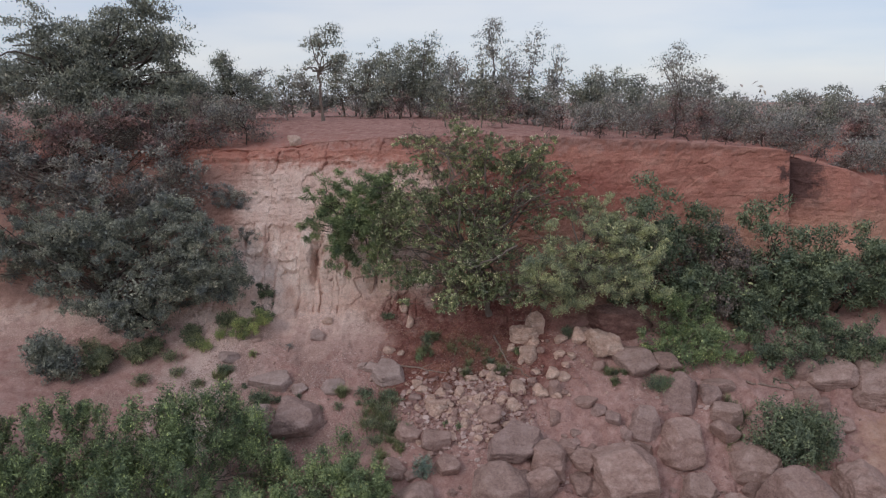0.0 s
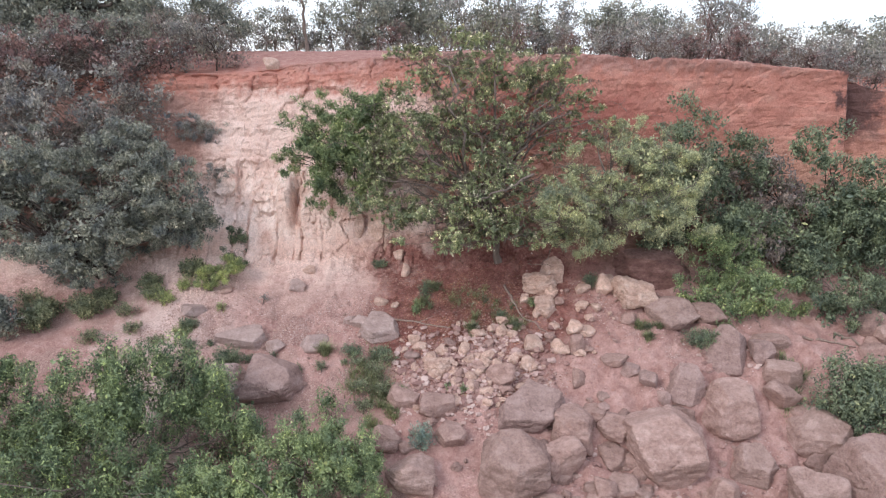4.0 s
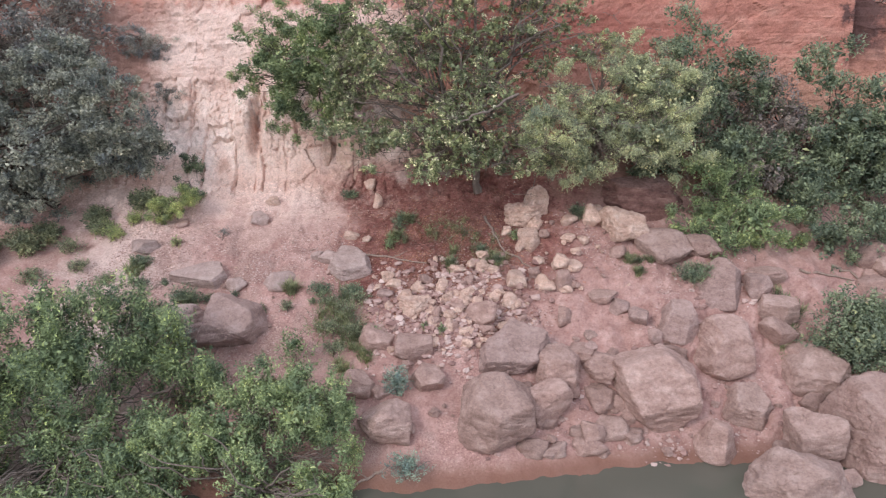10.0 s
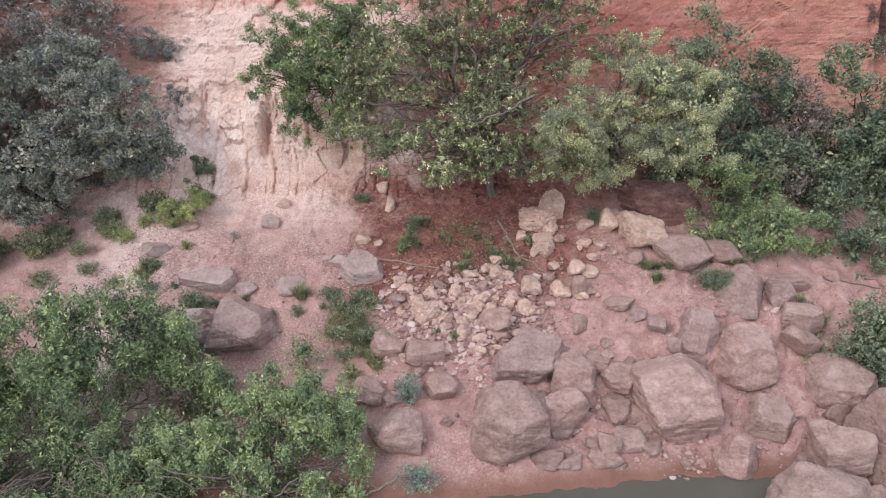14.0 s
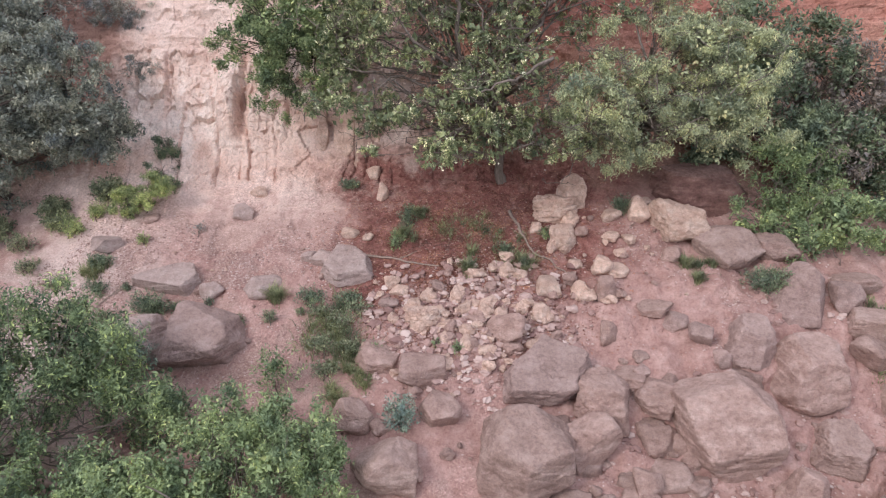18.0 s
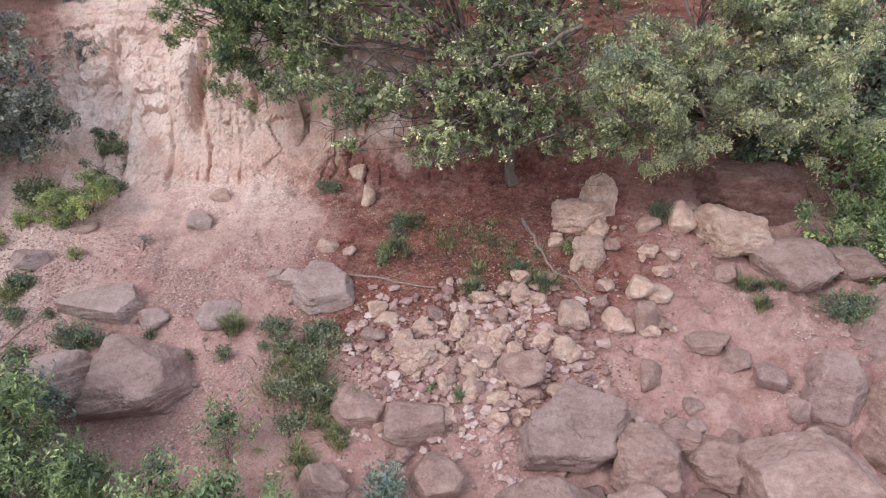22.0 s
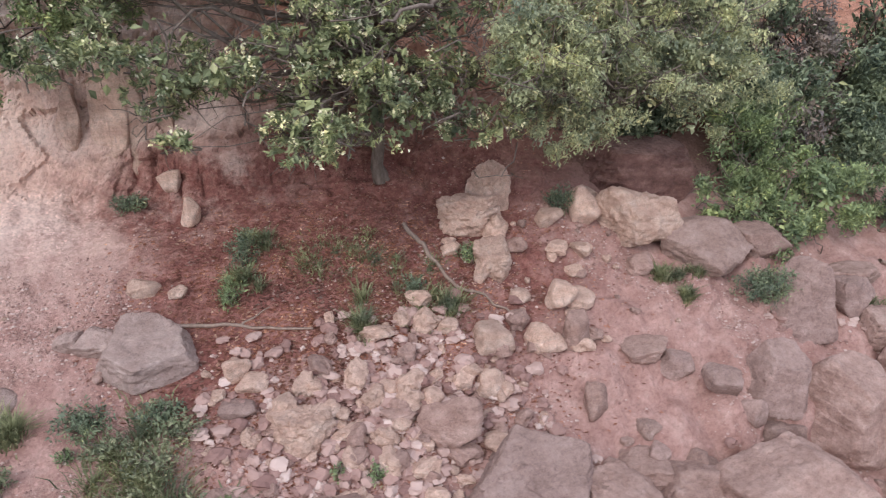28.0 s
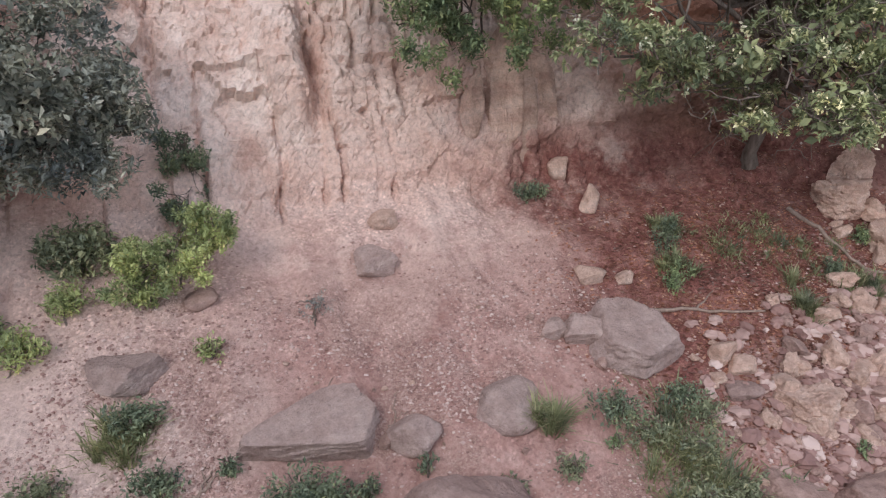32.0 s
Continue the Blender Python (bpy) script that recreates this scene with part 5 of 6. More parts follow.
BARK = bark_mat("bark_grey", (0.10, 0.078, 0.065), (0.28, 0.22, 0.19))
BARK_DARK = bark_mat("bark_dark", (0.045, 0.032, 0.028), (0.13, 0.10, 0.085))
def leaf_tints(name, dark, light, dry, share, grey=0.22, lift=1.5, blue=1.14):
    """Leaf tints drawn towards grey and lifted together."""
    def tint(c):
        m = sum(c) / 3
        return tuple((k * (1 - grey) + m * grey) * lift * 1.12 * w for k, w in zip(c, (1.06, 1.0, blue)))
    return leaf_mat(name, tint(dark), tint(light), tint(dry), share)


L_DARK = leaf_tints("leaves_dark", (0.060, 0.072, 0.052), (0.180, 0.200, 0.145), (0.28, 0.27, 0.18), 0.05, lift=1.9, blue=1.16)
L_DEEP = leaf_tints("leaves_deep_green", (0.055, 0.085, 0.045), (0.170, 0.225, 0.120), (0.30, 0.34, 0.14), 0.06, lift=1.4)
L_MID = leaf_tints("leaves_mid_green", (0.095, 0.125, 0.058), (0.285, 0.330, 0.165), (0.46, 0.45, 0.23), 0.10, lift=1.1)
L_FEATHER = leaf_tints("leaves_feathery", (0.135, 0.170, 0.092), (0.345, 0.395, 0.220), (0.50, 0.47, 0.23), 0.12, lift=1.40, blue=1.05)
L_SHORE = leaf_tints("leaves_shore_green", (0.052, 0.085, 0.042), (0.155, 0.220, 0.105), (0.33, 0.42, 0.14), 0.14, lift=1.58, blue=1.04)
L_BUSH = leaf_tints("leaves_fresh_green", (0.070, 0.108, 0.046), (0.205, 0.285, 0.120), (0.36, 0.40, 0.15), 0.10, lift=1.3, blue=1.06)
L_SPRAY = leaf_tints("leaves_spray_green", (0.095, 0.130, 0.058), (0.285, 0.345, 0.155), (0.48, 0.48, 0.22), 0.10, lift=1.16, blue=1.08)
L_BRIGHT = leaf_tints("leaves_bright", (0.085, 0.125, 0.050), (0.200, 0.280, 0.110), (0.38, 0.43, 0.14), 0.10)
L_YELLOW = leaf_tints("leaves_yellow_green", (0.150, 0.200, 0.060), (0.330, 0.410, 0.130), (0.48, 0.48, 0.18), 0.15, lift=1.3)
L_GREY = leaf_tints("leaves_grey_green", (0.095, 0.100, 0.085), (0.225, 0.230, 0.190), (0.34, 0.29, 0.22), 0.12)
L_RUST = leaf_tints("leaves_rusty", (0.085, 0.052, 0.045), (0.220, 0.130, 0.108), (0.30, 0.19, 0.14), 0.12)
L_BLUE = leaf_tints("leaves_blue_green", (0.080, 0.125, 0.090), (0.195, 0.275, 0.195), (0.26, 0.30, 0.17), 0.05)
L_DRY = leaf_tints("leaves_half_dry", (0.085, 0.072, 0.058), (0.20, 0.175, 0.14), (0.30, 0.22, 0.17), 0.15)
L_HAZY = leaf_tints("leaves_pale_grey", (0.105, 0.115, 0.095), (0.26, 0.27, 0.225), (0.36, 0.31, 0.25), 0.10)
BLOSSOM = leaf_tints("blossom_cream", (0.30, 0.32, 0.13), (0.55, 0.55, 0.32), (0.62, 0.60, 0.40), 0.2)

# on the slope to the left of the cliff
plant("slope_tree", "dense dark-green spreading tree on the slope beside the cliff", "tree", (-15.0, 33.6),
      [(-14.7, 33.2, 9.0, 4.2, 2.4, 2.9), (-18.6, 33.8, 9.4, 3.6, 2.5, 3.2), (-11.4, 32.6, 9.5, 1.8, 1.5, 2.4), (-16.5, 32.3, 7.2, 3.0, 1.6, 1.4), (-22.4, 34.3, 9.6, 3.6, 2.6, 3.4), (-10.3, 32.6, 8.6, 0.95, 0.9, 1.3), (-13.2, 32.6, 9.8, 2.2, 1.5, 2.2), (-13.6, 33.6, 11.2, 2.2, 1.4, 1.6)],
      L_DARK, BARK_DARK, shoots=105, reach=0.3, per=24, size=0.082, aspect=0.45, seed=11, core=1.1, cluster=0.25, trunk=0.20, limbs=7, stems=3)
plant("thicket", "grey-green half-bare thicket on the upper slope", "bush", (-15.2, 36.2),
      [(-16.2, 36.0, 13.2, 3.3, 1.9, 2.6), (-20.0, 36.6, 13.2, 2.8, 1.8, 2.6), (-12.9, 36.4, 12.6, 0.8, 0.7, 0.7, 0.6), (-14.6, 37.4, 13.6, 1.6, 1.2, 1.4), (-23.5, 36.4, 13.4, 2.8, 1.8, 2.7), (-17.5, 35.2, 11.4, 3.0, 1.4, 1.6), (-14.4, 35.4, 11.4, 1.3, 1.0, 1.2)],
      L_GREY, BARK, shoots=28, reach=0.5, per=20, size=0.12, aspect=0.42, seed=12, cluster=0.3, core=0.7, pale_twigs=120, trunk=0.10, limbs=12, twigs=60, stems=4, rough=0.5)
plant("thicket", "rusty brown dry thicket on the upper slope", "bush", (-24, 38.5),
      [(-24.5, 38.5, 13.8, 3.2, 2.2, 2.8), (-20.6, 38.6, 15.2, 2.6, 1.6, 1.7), (-17.4, 39.6, 16.5, 2.6, 1.5, 1.5), (-13.6, 38.6, 15.2, 1.7, 1.0, 1.2), (-16.0, 38.2, 14.8, 2.0, 1.2, 1.4)],
      L_RUST, BARK_DARK, shoots=20, reach=0.5, per=18, size=0.12, aspect=0.42, seed=13, cluster=0.3, core=0.7, trunk=0.10, limbs=10, twigs=50, stems=4, rough=0.5)
for k, (x, y, w, h, leaf, label) in enumerate((
        (-10.5, 36.3, 0.75, 0.6, L_HAZY, "small grey-green bush clinging to the pale cliff"),
        (-11.6, 37.4, 1.3, 0.7, L_HAZY, "straggly grey-green bush near the cliff's lip"),
        (-9.2, 34.3, 0.5, 0.8, L_DEEP, "dark bush growing from a crack in the pale cliff"),
        (-9.35, 33.6, 0.55, 0.55, L_DEEP, "dark green bush at the pale cliff's foot"))):
    z = height(x, y)
    plant("cliff_bush", label, "bush", (x, y), [(x, y - 0.2, z + 0.1, w, w * 0.6, h), (x + 0.5 * w, y - 0.25, z - 0.15, w * 0.7, w * 0.5, h * 0.7), (x - 0.5 * w, y - 0.2, z + 0.3, w * 0.6, w * 0.5, h * 0.6)],
          leaf, BARK, shoots=480, reach=0.25, per=20, size=0.055, aspect=0.42, seed=14 + k, cluster=0.12, core=0.8, trunk=0.03, stems=3, limbs=3, twigs=20, twig_r=0.008)
plant("yellow_green_bush", "bright yellow-green bush at the foot of the cliff", "bush", (-9.6, 32.7),
      [(-9.7, 32.3, 6.3, 0.8, 0.6, 0.55), (-9.1, 32.5, 6.65, 0.55, 0.45, 0.4), (-10.2, 32.2, 6.0, 0.55, 0.45, 0.4)], L_YELLOW, BARK, shoots=950, reach=0.22, per=22, size=0.055, aspect=0.45, seed=17, cluster=0.12, core=0.7, trunk=0.03, stems=4, twig_r=0.008)

# the masses round the overhanging tree
plant("hanging_bush", "dense mid-green bush hanging over the pale cliff", "bush", (-4.0, 34.6),
      [(-4.7, 33.2, 11.9, 2.1, 1.5, 2.2), (-3.2, 33.0, 10.8, 1.8, 1.3, 1.7), (-5.9, 34.2, 12.3, 1.3, 1.1, 1.6), (-2.2, 33.2, 12.8, 2.0, 1.3, 2.0), (-4.9, 32.9, 10.2, 1.0, 0.8, 1.2), (-6.4, 33.6, 10.9, 0.8, 0.6, 0.9)],
      L_BUSH, BARK_DARK, shoots=135, reach=0.4, per=26, size=0.074, aspect=0.42, seed=18, cluster=0.18, core=0.6, trunk=0.05, stems=4, limbs=6, droop=0.3)
plant("overhanging_tree", "leaning tree with bare grey limbs and cream blossom over the slope", "tree", (2.3, 32.4),
      [(0.9, 32.2, 14.6, 3.1, 1.6, 1.6), (-0.8, 31.0, 11.9, 2.5, 1.4, 1.7), (0.4, 29.8, 9.2, 2.6, 1.1, 1.3), (4.6, 32.0, 12.7, 2.2, 1.4, 1.7, 0.6), (3.0, 30.4, 10.2, 1.9, 1.3, 1.4, 0.4), (-1.9, 30.8, 9.6, 1.4, 1.1, 1.4), (3.2, 29.6, 8.7, 1.6, 0.9, 0.9), (0.4, 29.1, 8.3, 2.1, 0.8, 0.6), (4.8, 33.0, 14.2, 2.1, 1.3, 1.3), (1.2, 31.6, 8.3, 1.5, 0.9, 0.9), (-2.6, 31.6, 11.0, 1.3, 0.9, 1.2), (1.9, 31.2, 12.3, 2.4, 1.2, 1.7, 0.95), (1.6, 30.4, 10.6, 2.0, 1.0, 1.2, 0.8)],
      L_SPRAY, BARK, shoots=56, reach=0.6, per=25, size=0.098, aspect=0.36, shell=4.0, seed=19, cluster=0.20, rosette=True, pale_twigs=460, core=0.5, trunk=0.15, droop=0.25, limbs=5, twigs=34, rough=0.5, flowers=(BLOSSOM, 0.24, 0.07), twig_r=0.016,
      extra=(((2.3, 31.9, 9.8), (3.3, 29.4, 10.9), 0.075), ((3.3, 29.4, 10.9), (1.3, 28.5, 10.1), 0.05), ((2.2, 32.0, 11.5), (0.1, 30.2, 13.2), 0.06), ((2.3, 31.9, 9.0), (2.2, 28.9, 8.6), 0.035), ((2.4, 32.0, 10.5), (1.9, 31.4, 14.6), 0.09), ((2.4, 32.0, 11.0), (4.6, 31.6, 13.4), 0.06), ((2.3, 31.8, 10.4), (-1.2, 30.6, 11.6), 0.05)))
plant("feathery_tree", "pale feathery grey-green tree leaning out of the cliff", "tree", (7.0, 33.0),
      [(6.8, 30.6, 10.3, 3.2, 1.6, 2.2), (8.8, 31.0, 10.6, 2.0, 1.3, 1.8), (4.9, 29.7, 9.2, 1.5, 1.2, 1.4), (7.6, 29.9, 8.9, 2.4, 1.1, 1.2), (6.0, 30.2, 8.5, 2.0, 1.0, 0.9), (7.2, 31.6, 12.0, 1.8, 1.2, 1.0)],
      L_FEATHER, BARK, shoots=135, reach=0.5, per=28, size=0.072, aspect=0.32, shell=4.0, seed=20, cluster=0.2, core=0.6, pale_twigs=200, trunk=0.14, limbs=6, twigs=40, rough=0.45, droop=0.5)
plant("dark_bush", "dark-green rounded bush against the red cliff", "bush", (10.8, 33.4),
      [(10.5, 32.8, 10.3, 2.2, 1.5, 2.8), (9.4, 32.8, 8.6, 1.6, 1.2, 1.6), (12.0, 32.5, 8.6, 1.6, 1.2, 1.7)], L_DEEP, BARK_DARK, shoots=80, reach=0.6, per=20, size=0.12, aspect=0.45, seed=21, cluster=0.3, trunk=0.1, stems=2)
plant("brown_bush", "half-dry brownish bush below the red cliff", "bush", (13.2, 33.8),
      [(13.5, 33.2, 9.6, 1.9, 1.4, 2.4), (13.3, 32.4, 7.8, 1.7, 1.0, 1.3)], L_DRY, BARK_DARK, shoots=60, reach=0.5, per=18, size=0.11, aspect=0.42, seed=22, cluster=0.3, trunk=0.08, stems=3, twigs=50)
plant("dark_bush", "dark-green leafy bush below the red cliff", "bush", (15.8, 33.3),
      [(16.5, 32.8, 10.0, 2.4, 1.5, 2.6), (13.0, 33.8, 10.4, 1.4, 1.1, 1.6), (14.9, 32.2, 8.0, 1.8, 1.2, 1.7)], L_DEEP, BARK_DARK, shoots=80, reach=0.6, per=20, size=0.12, aspect=0.45, seed=23, cluster=0.3, trunk=0.1, stems=2)
plant("dark_bush", "broad green bush below the end of the cliff", "bush", (19.6, 33.0),
      [(24.6, 33.8, 9.6, 2.2, 1.5, 1.7), (21.4, 32.8, 9.0, 2.9, 1.7, 2.3), (18.6, 32.4, 9.0, 1.9, 1.5, 2.2), (17.6, 32.0, 7.6, 1.7, 1.2, 1.6)], L_DEEP, BARK_DARK, shoots=80, reach=0.6, per=20, size=0.12, aspect=0.45, seed=24, cluster=0.3, trunk=0.12, stems=3)
plant("light_bush", "light green feathery bush on the bank", "bush", (11.4, 31.6),
      [(10.9, 31.2, 7.2, 1.6, 0.9, 1.9), (12.2, 31.3, 7.4, 1.4, 0.9, 1.6)], L_BRIGHT, BARK, shoots=90, reach=0.6, per=24, size=0.08, aspect=0.35, seed=25, cluster=0.15, trunk=0.05, stems=4)
plant("green_bush", "bright green leafy bush above the boulders", "bush", (11.4, 30.1),
      [(12.8, 30.0, 5.7, 1.9, 1.1, 1.7), (11.0, 29.9, 5.7, 1.5, 0.9, 1.2), (9.6, 30.2, 6.0, 0.9, 0.7, 0.9)], L_BRIGHT, BARK, shoots=95, reach=0.5, per=22, size=0.085, aspect=0.42, seed=26, cluster=0.15, trunk=0.05, stems=5)
plant("green_bush", "dark green bush on the sandy bank", "bush", (16.9, 30.6),
      [(16.3, 29.8, 5.7, 1.9, 1.1, 2.0), (14.7, 31.0, 6.7, 1.3, 0.9, 1.3), (18.3, 31.6, 6.9, 1.5, 0.9, 1.2)], L_DEEP, BARK, shoots=64, reach=0.5, per=26, size=0.09, aspect=0.42, seed=27, cluster=0.2, trunk=0.05, stems=4)
plant("green_bush", "green bush growing above upright rocks", "bush", (18.9, 30.6),
      [(20.3, 30.3, 5.9, 2.4, 1.2, 1.5), (18.4, 30.4, 5.8, 1.8, 1.1, 1.5)], L_DEEP, BARK, shoots=62, reach=0.5, per=22, size=0.09, aspect=0.42, seed=28, cluster=0.22, trunk=0.05, stems=5)
plant("hillside_bush", "green bushes covering the slope beyond the cliff", "bush", (25.0, 33.2),
      [(24.2, 32.8, 8.2, 2.0, 1.6, 1.6), (26.9, 32.4, 7.4, 2.2, 1.6, 1.6), (24.6, 30.6, 5.9, 1.2, 0.9, 0.8), (28.0, 30.8, 6.2, 1.8, 1.2, 1.2), (24.8, 29.4, 5.0, 1.7, 1.1, 1.6)], L_DEEP, BARK_DARK, shoots=60, reach=0.6, per=24, size=0.11, aspect=0.45, seed=29, cluster=0.3, trunk=0.1, stems=4)
plant("hillside_tree", "tall grey-green tree on the slope beyond the cliff", "tree", (29.5, 37.5),
      [(29.0, 37.0, 12.6, 3.0, 2.4, 2.8), (32.5, 37.5, 13.5, 3.0, 2.4, 3.0), (26.8, 37.5, 11.6, 1.7, 1.5, 1.6), (30.5, 34.8, 9.6, 2.6, 1.8, 2.0)], L_GREY, BARK, shoots=32, reach=0.6, per=24, size=0.13, aspect=0.42, seed=30, cluster=0.35, trunk=0.2, limbs=8)
plant("round_bush", "dark glossy-leaved round bush between boulders", "bush", (14.5, 25.9),
      [(14.0, 26.0, 3.7, 2.2, 1.4, 1.8), (15.3, 26.1, 3.3, 1.7, 1.2, 1.5)], L_DEEP, BARK, shoots=90, reach=0.45, per=24, size=0.085, aspect=0.5, seed=31, trunk=0.06, stems=5)

# shrubs on the near shore
plant("shore_shrub", "tall dark-green shrub with bare grey stems on the shore", "bush", (-10.2, 24.0),
      [(-10.4, 24.4, 4.3, 2.2, 1.8, 2.5), (-12.9, 24.2, 4.1, 2.2, 1.8, 2.4), (-8.5, 25.0, 4.1, 1.6, 1.2, 2.1), (-7.1, 24.9, 2.9, 1.2, 1.0, 1.4), (-9.4, 22.5, 2.0, 1.9, 1.2, 1.6), (-12, 22.2, 2.0, 2.0, 1.2, 1.6), (-7.4, 23.2, 1.9, 1.2, 1.0, 1.3), (-10.6, 21.6, 1.3, 2.2, 0.9, 1.0), (-7.8, 21.9, 1.3, 1.6, 0.9, 0.9)],
      L_SHORE, BARK, shoots=120, reach=0.85, per=26, size=0.085, aspect=0.38, seed=32, cluster=0.24, core=0.6, trunk=0.08, stems=9, limbs=4, twigs=40, rough=0.5, wands=70)
plant("shore_shrub", "green shrub spreading along the shore", "bush", (-16.5, 23.8),
      [(-15.6, 24.2, 4.0, 2.4, 1.8, 2.3), (-18.8, 24.2, 4.0, 2.6, 1.8, 2.3), (-17.0, 22.8, 2.4, 2.6, 1.4, 1.6)],
      L_SHORE, BARK, wands=30, shoots=85, reach=0.85, per=32, size=0.09, aspect=0.36, seed=33, cluster=0.2, core=0.4, trunk=0.08, stems=8, limbs=4, twigs=40)
plant("shore_shrub", "bright green leafy shrub on the shore beside pale boulders", "bush", (-4.6, 22.6),
      [(-5.0, 23.2, 2.9, 1.6, 1.2, 1.4), (-3.1, 23.2, 2.7, 1.2, 1.0, 1.5), (-2.8, 23.7, 2.7, 1.0, 0.8, 1.1), (-4.3, 23.6, 3.2, 1.4, 0.9, 1.3), (-6.4, 22.4, 2.2, 1.5, 1.0, 1.2), (-2.3, 22.4, 1.7, 0.7, 0.7, 0.7), (-4.6, 21.9, 1.4, 1.6, 0.8, 0.9), (-2.9, 21.9, 1.3, 1.1, 0.8, 0.8)],
      L_BRIGHT, BARK, wands=34, shoots=150, reach=0.65, per=30, size=0.075, aspect=0.40, seed=34, core=0.6, trunk=0.05, stems=9, limbs=4, twigs=40, cluster=0.16)

# the plateau
plant("plateau_tree", "large dark spreading tree on the plateau's edge", "tree", (-21.5, 46.0),
      [(-24.0, 46.0, 20.6, 3.9, 3.0, 2.8), (-19.6, 46.0, 21.2, 3.2, 2.6, 2.4), (-23, 45, 17.8, 4.4, 2.2, 1.8), (-18, 45, 17.4, 2.6, 2, 1.5), (-28.2, 46.5, 19.4, 3.4, 3.0, 2.8), (-17.4, 45.6, 18.7, 1.9, 1.8, 1.5), (-21.8, 45.5, 18.0, 3.0, 2.0, 1.4)],
      L_DARK, BARK_DARK, dens=36, per=14, size=0.22, spread=0.19, core=0.7, seed=35, trunk=0.32, limbs=9, twigs=25, shell=2.2, rough=0.5)
plant("plateau_tree", "small dark tree on the plateau's edge", "tree", (-14.8, 47.0),
      [(-15.0, 47.0, 19.4, 1.0, 1.0, 1.3), (-13.8, 47.2, 17.9, 1.4, 1.2, 1.2), (-12.3, 47.0, 17.2, 1.1, 1.0, 0.8), (-16.8, 47, 17.6, 1.6, 1.3, 1.4)], L_DARK, BARK_DARK, dens=44, per=20, size=0.15, aspect=0.42, spread=0.14, seed=36, trunk=0.12)
plant("slender_tree", "slender tree with a pale trunk on the plateau", "tree", (-8.0, 46.0),
      [(-8.1, 46.0, 21.2, 1.3, 1.2, 1.2), (-9.2, 46.0, 19.4, 1.1, 1.0, 0.7), (-7.0, 46.0, 19.8, 0.9, 0.9, 0.9), (-8.0, 46, 18.8, 1.4, 1.2, 0.6, 0.6)], L_DARK, BARK, dens=25, per=12, size=0.17, spread=0.136, core=0.25, seed=37, trunk=0.11, limbs=4, twigs=14, shell=2.0, rough=0.5)


def stand(rows, leaf, bark, label, cat, name, seed, group, size=0.18, dens=28, per=7, trunk=0.09, rough=0.5, twigs=14, shell=2.2):
    """Trees of a stand: x, y, height of the top over the ground, half-width of the crown, share of the height that is crown."""
    for k, (x, y, h, w, share) in enumerate(rows):
        rs = np.random.RandomState(seed + k)
        g = height(x, y)
        c = h * share
        blobs = [(x + rs.uniform(-0.3, 0.3) * w, y, g + h - c * 0.32, w * 0.72, w * 0.6, c * 0.34), (x + rs.uniform(-0.4, 0.4) * w, y + 0.2, g + h - c * 0.68, w * 0.95, w * 0.7, c * 0.32)]
        plant(name, label, cat, (x, y), blobs, leaf, bark, dens=dens, per=per, size=size, spread=0.15, seed=seed + k, trunk=trunk, limbs=4, twigs=twigs, shell=shell, rough=rough, group=group, core=0.25)


stand([(-5.8, 56, 5.8, 1.7, 0.8), (-3.6, 57, 6.2, 1.8, 0.85), (-1.6, 56, 5.2, 1.5, 0.8), (0.8, 57, 4.4, 1.6, 0.8), (2.6, 55, 3.6, 1.5, 0.85), (-11.0, 58, 3.2, 1.8, 0.9), (-7.4, 58, 4.4, 1.5, 0.85), (4.6, 54, 3.2, 1.5, 0.9)],
      L_DARK, BARK, "dark bushy tree in the row on the plateau", "tree", "plateau_tree", 300, "trees along the plateau")
stand([(4.3, 60, 9.6, 1.5, 0.6), (7.4, 60, 8.0, 1.6, 0.75), (9.6, 61, 7.4, 1.2, 0.8), (5.8, 61, 7.6, 1.2, 0.7)], L_HAZY, BARK, "tall thin pale-leaved tree on the plateau", "tree", "tall_tree", 330, "tall pale trees", dens=24)
stand([(9.6, 50, 3.8, 1.5, 0.9), (11.0, 50, 4.4, 1.4, 0.85), (14.2, 51, 3.4, 1.4, 0.9), (26.0, 58, 2.6, 2.0, 0.95), (23.0, 58, 2.8, 1.6, 0.95), (6.8, 52, 2.8, 1.3, 0.95)], L_DARK, BARK, "bushy dark tree on the plateau", "tree", "plateau_tree", 340, "trees along the plateau")
stand([(15.2, 45, 6.2, 2.2, 0.9), (17.6, 46, 4.8, 1.8, 0.9), (20.6, 46, 3.4, 1.9, 0.95), (29.6, 48, 2.9, 2.4, 0.95), (22.6, 45, 2.9, 1.3, 0.95), (32.8, 47, 3.0, 2.2, 0.95)], L_HAZY, BARK, "half-bare grey thorny tree above the red cliff", "tree", "bare_tree", 360, "half-bare trees above the cliff", size=0.13, dens=30, per=10, twigs=50)
stand([(8.0, 38.6, 1.9, 2.2, 1.0), (10.6, 39.5, 1.7, 1.4, 1.0), (5.8, 40.0, 1.8, 1.4, 1.0), (12.4, 42, 2.2, 1.3, 1.0), (18.8, 41, 1.9, 1.5, 1.0), (25.5, 41.0, 2.4, 1.9, 1.0), (28.0, 43, 2.6, 2.2, 1.0), (-13.2, 43.5, 2.2, 1.2, 1.0), (-10.6, 47, 1.9, 1.4, 1.0)], L_HAZY, BARK, "low grey-green shrub on the plateau's edge", "bush", "plateau_shrub", 380, "shrubs along the lip", size=0.12, dens=36, per=8, twigs=40, trunk=0.05)
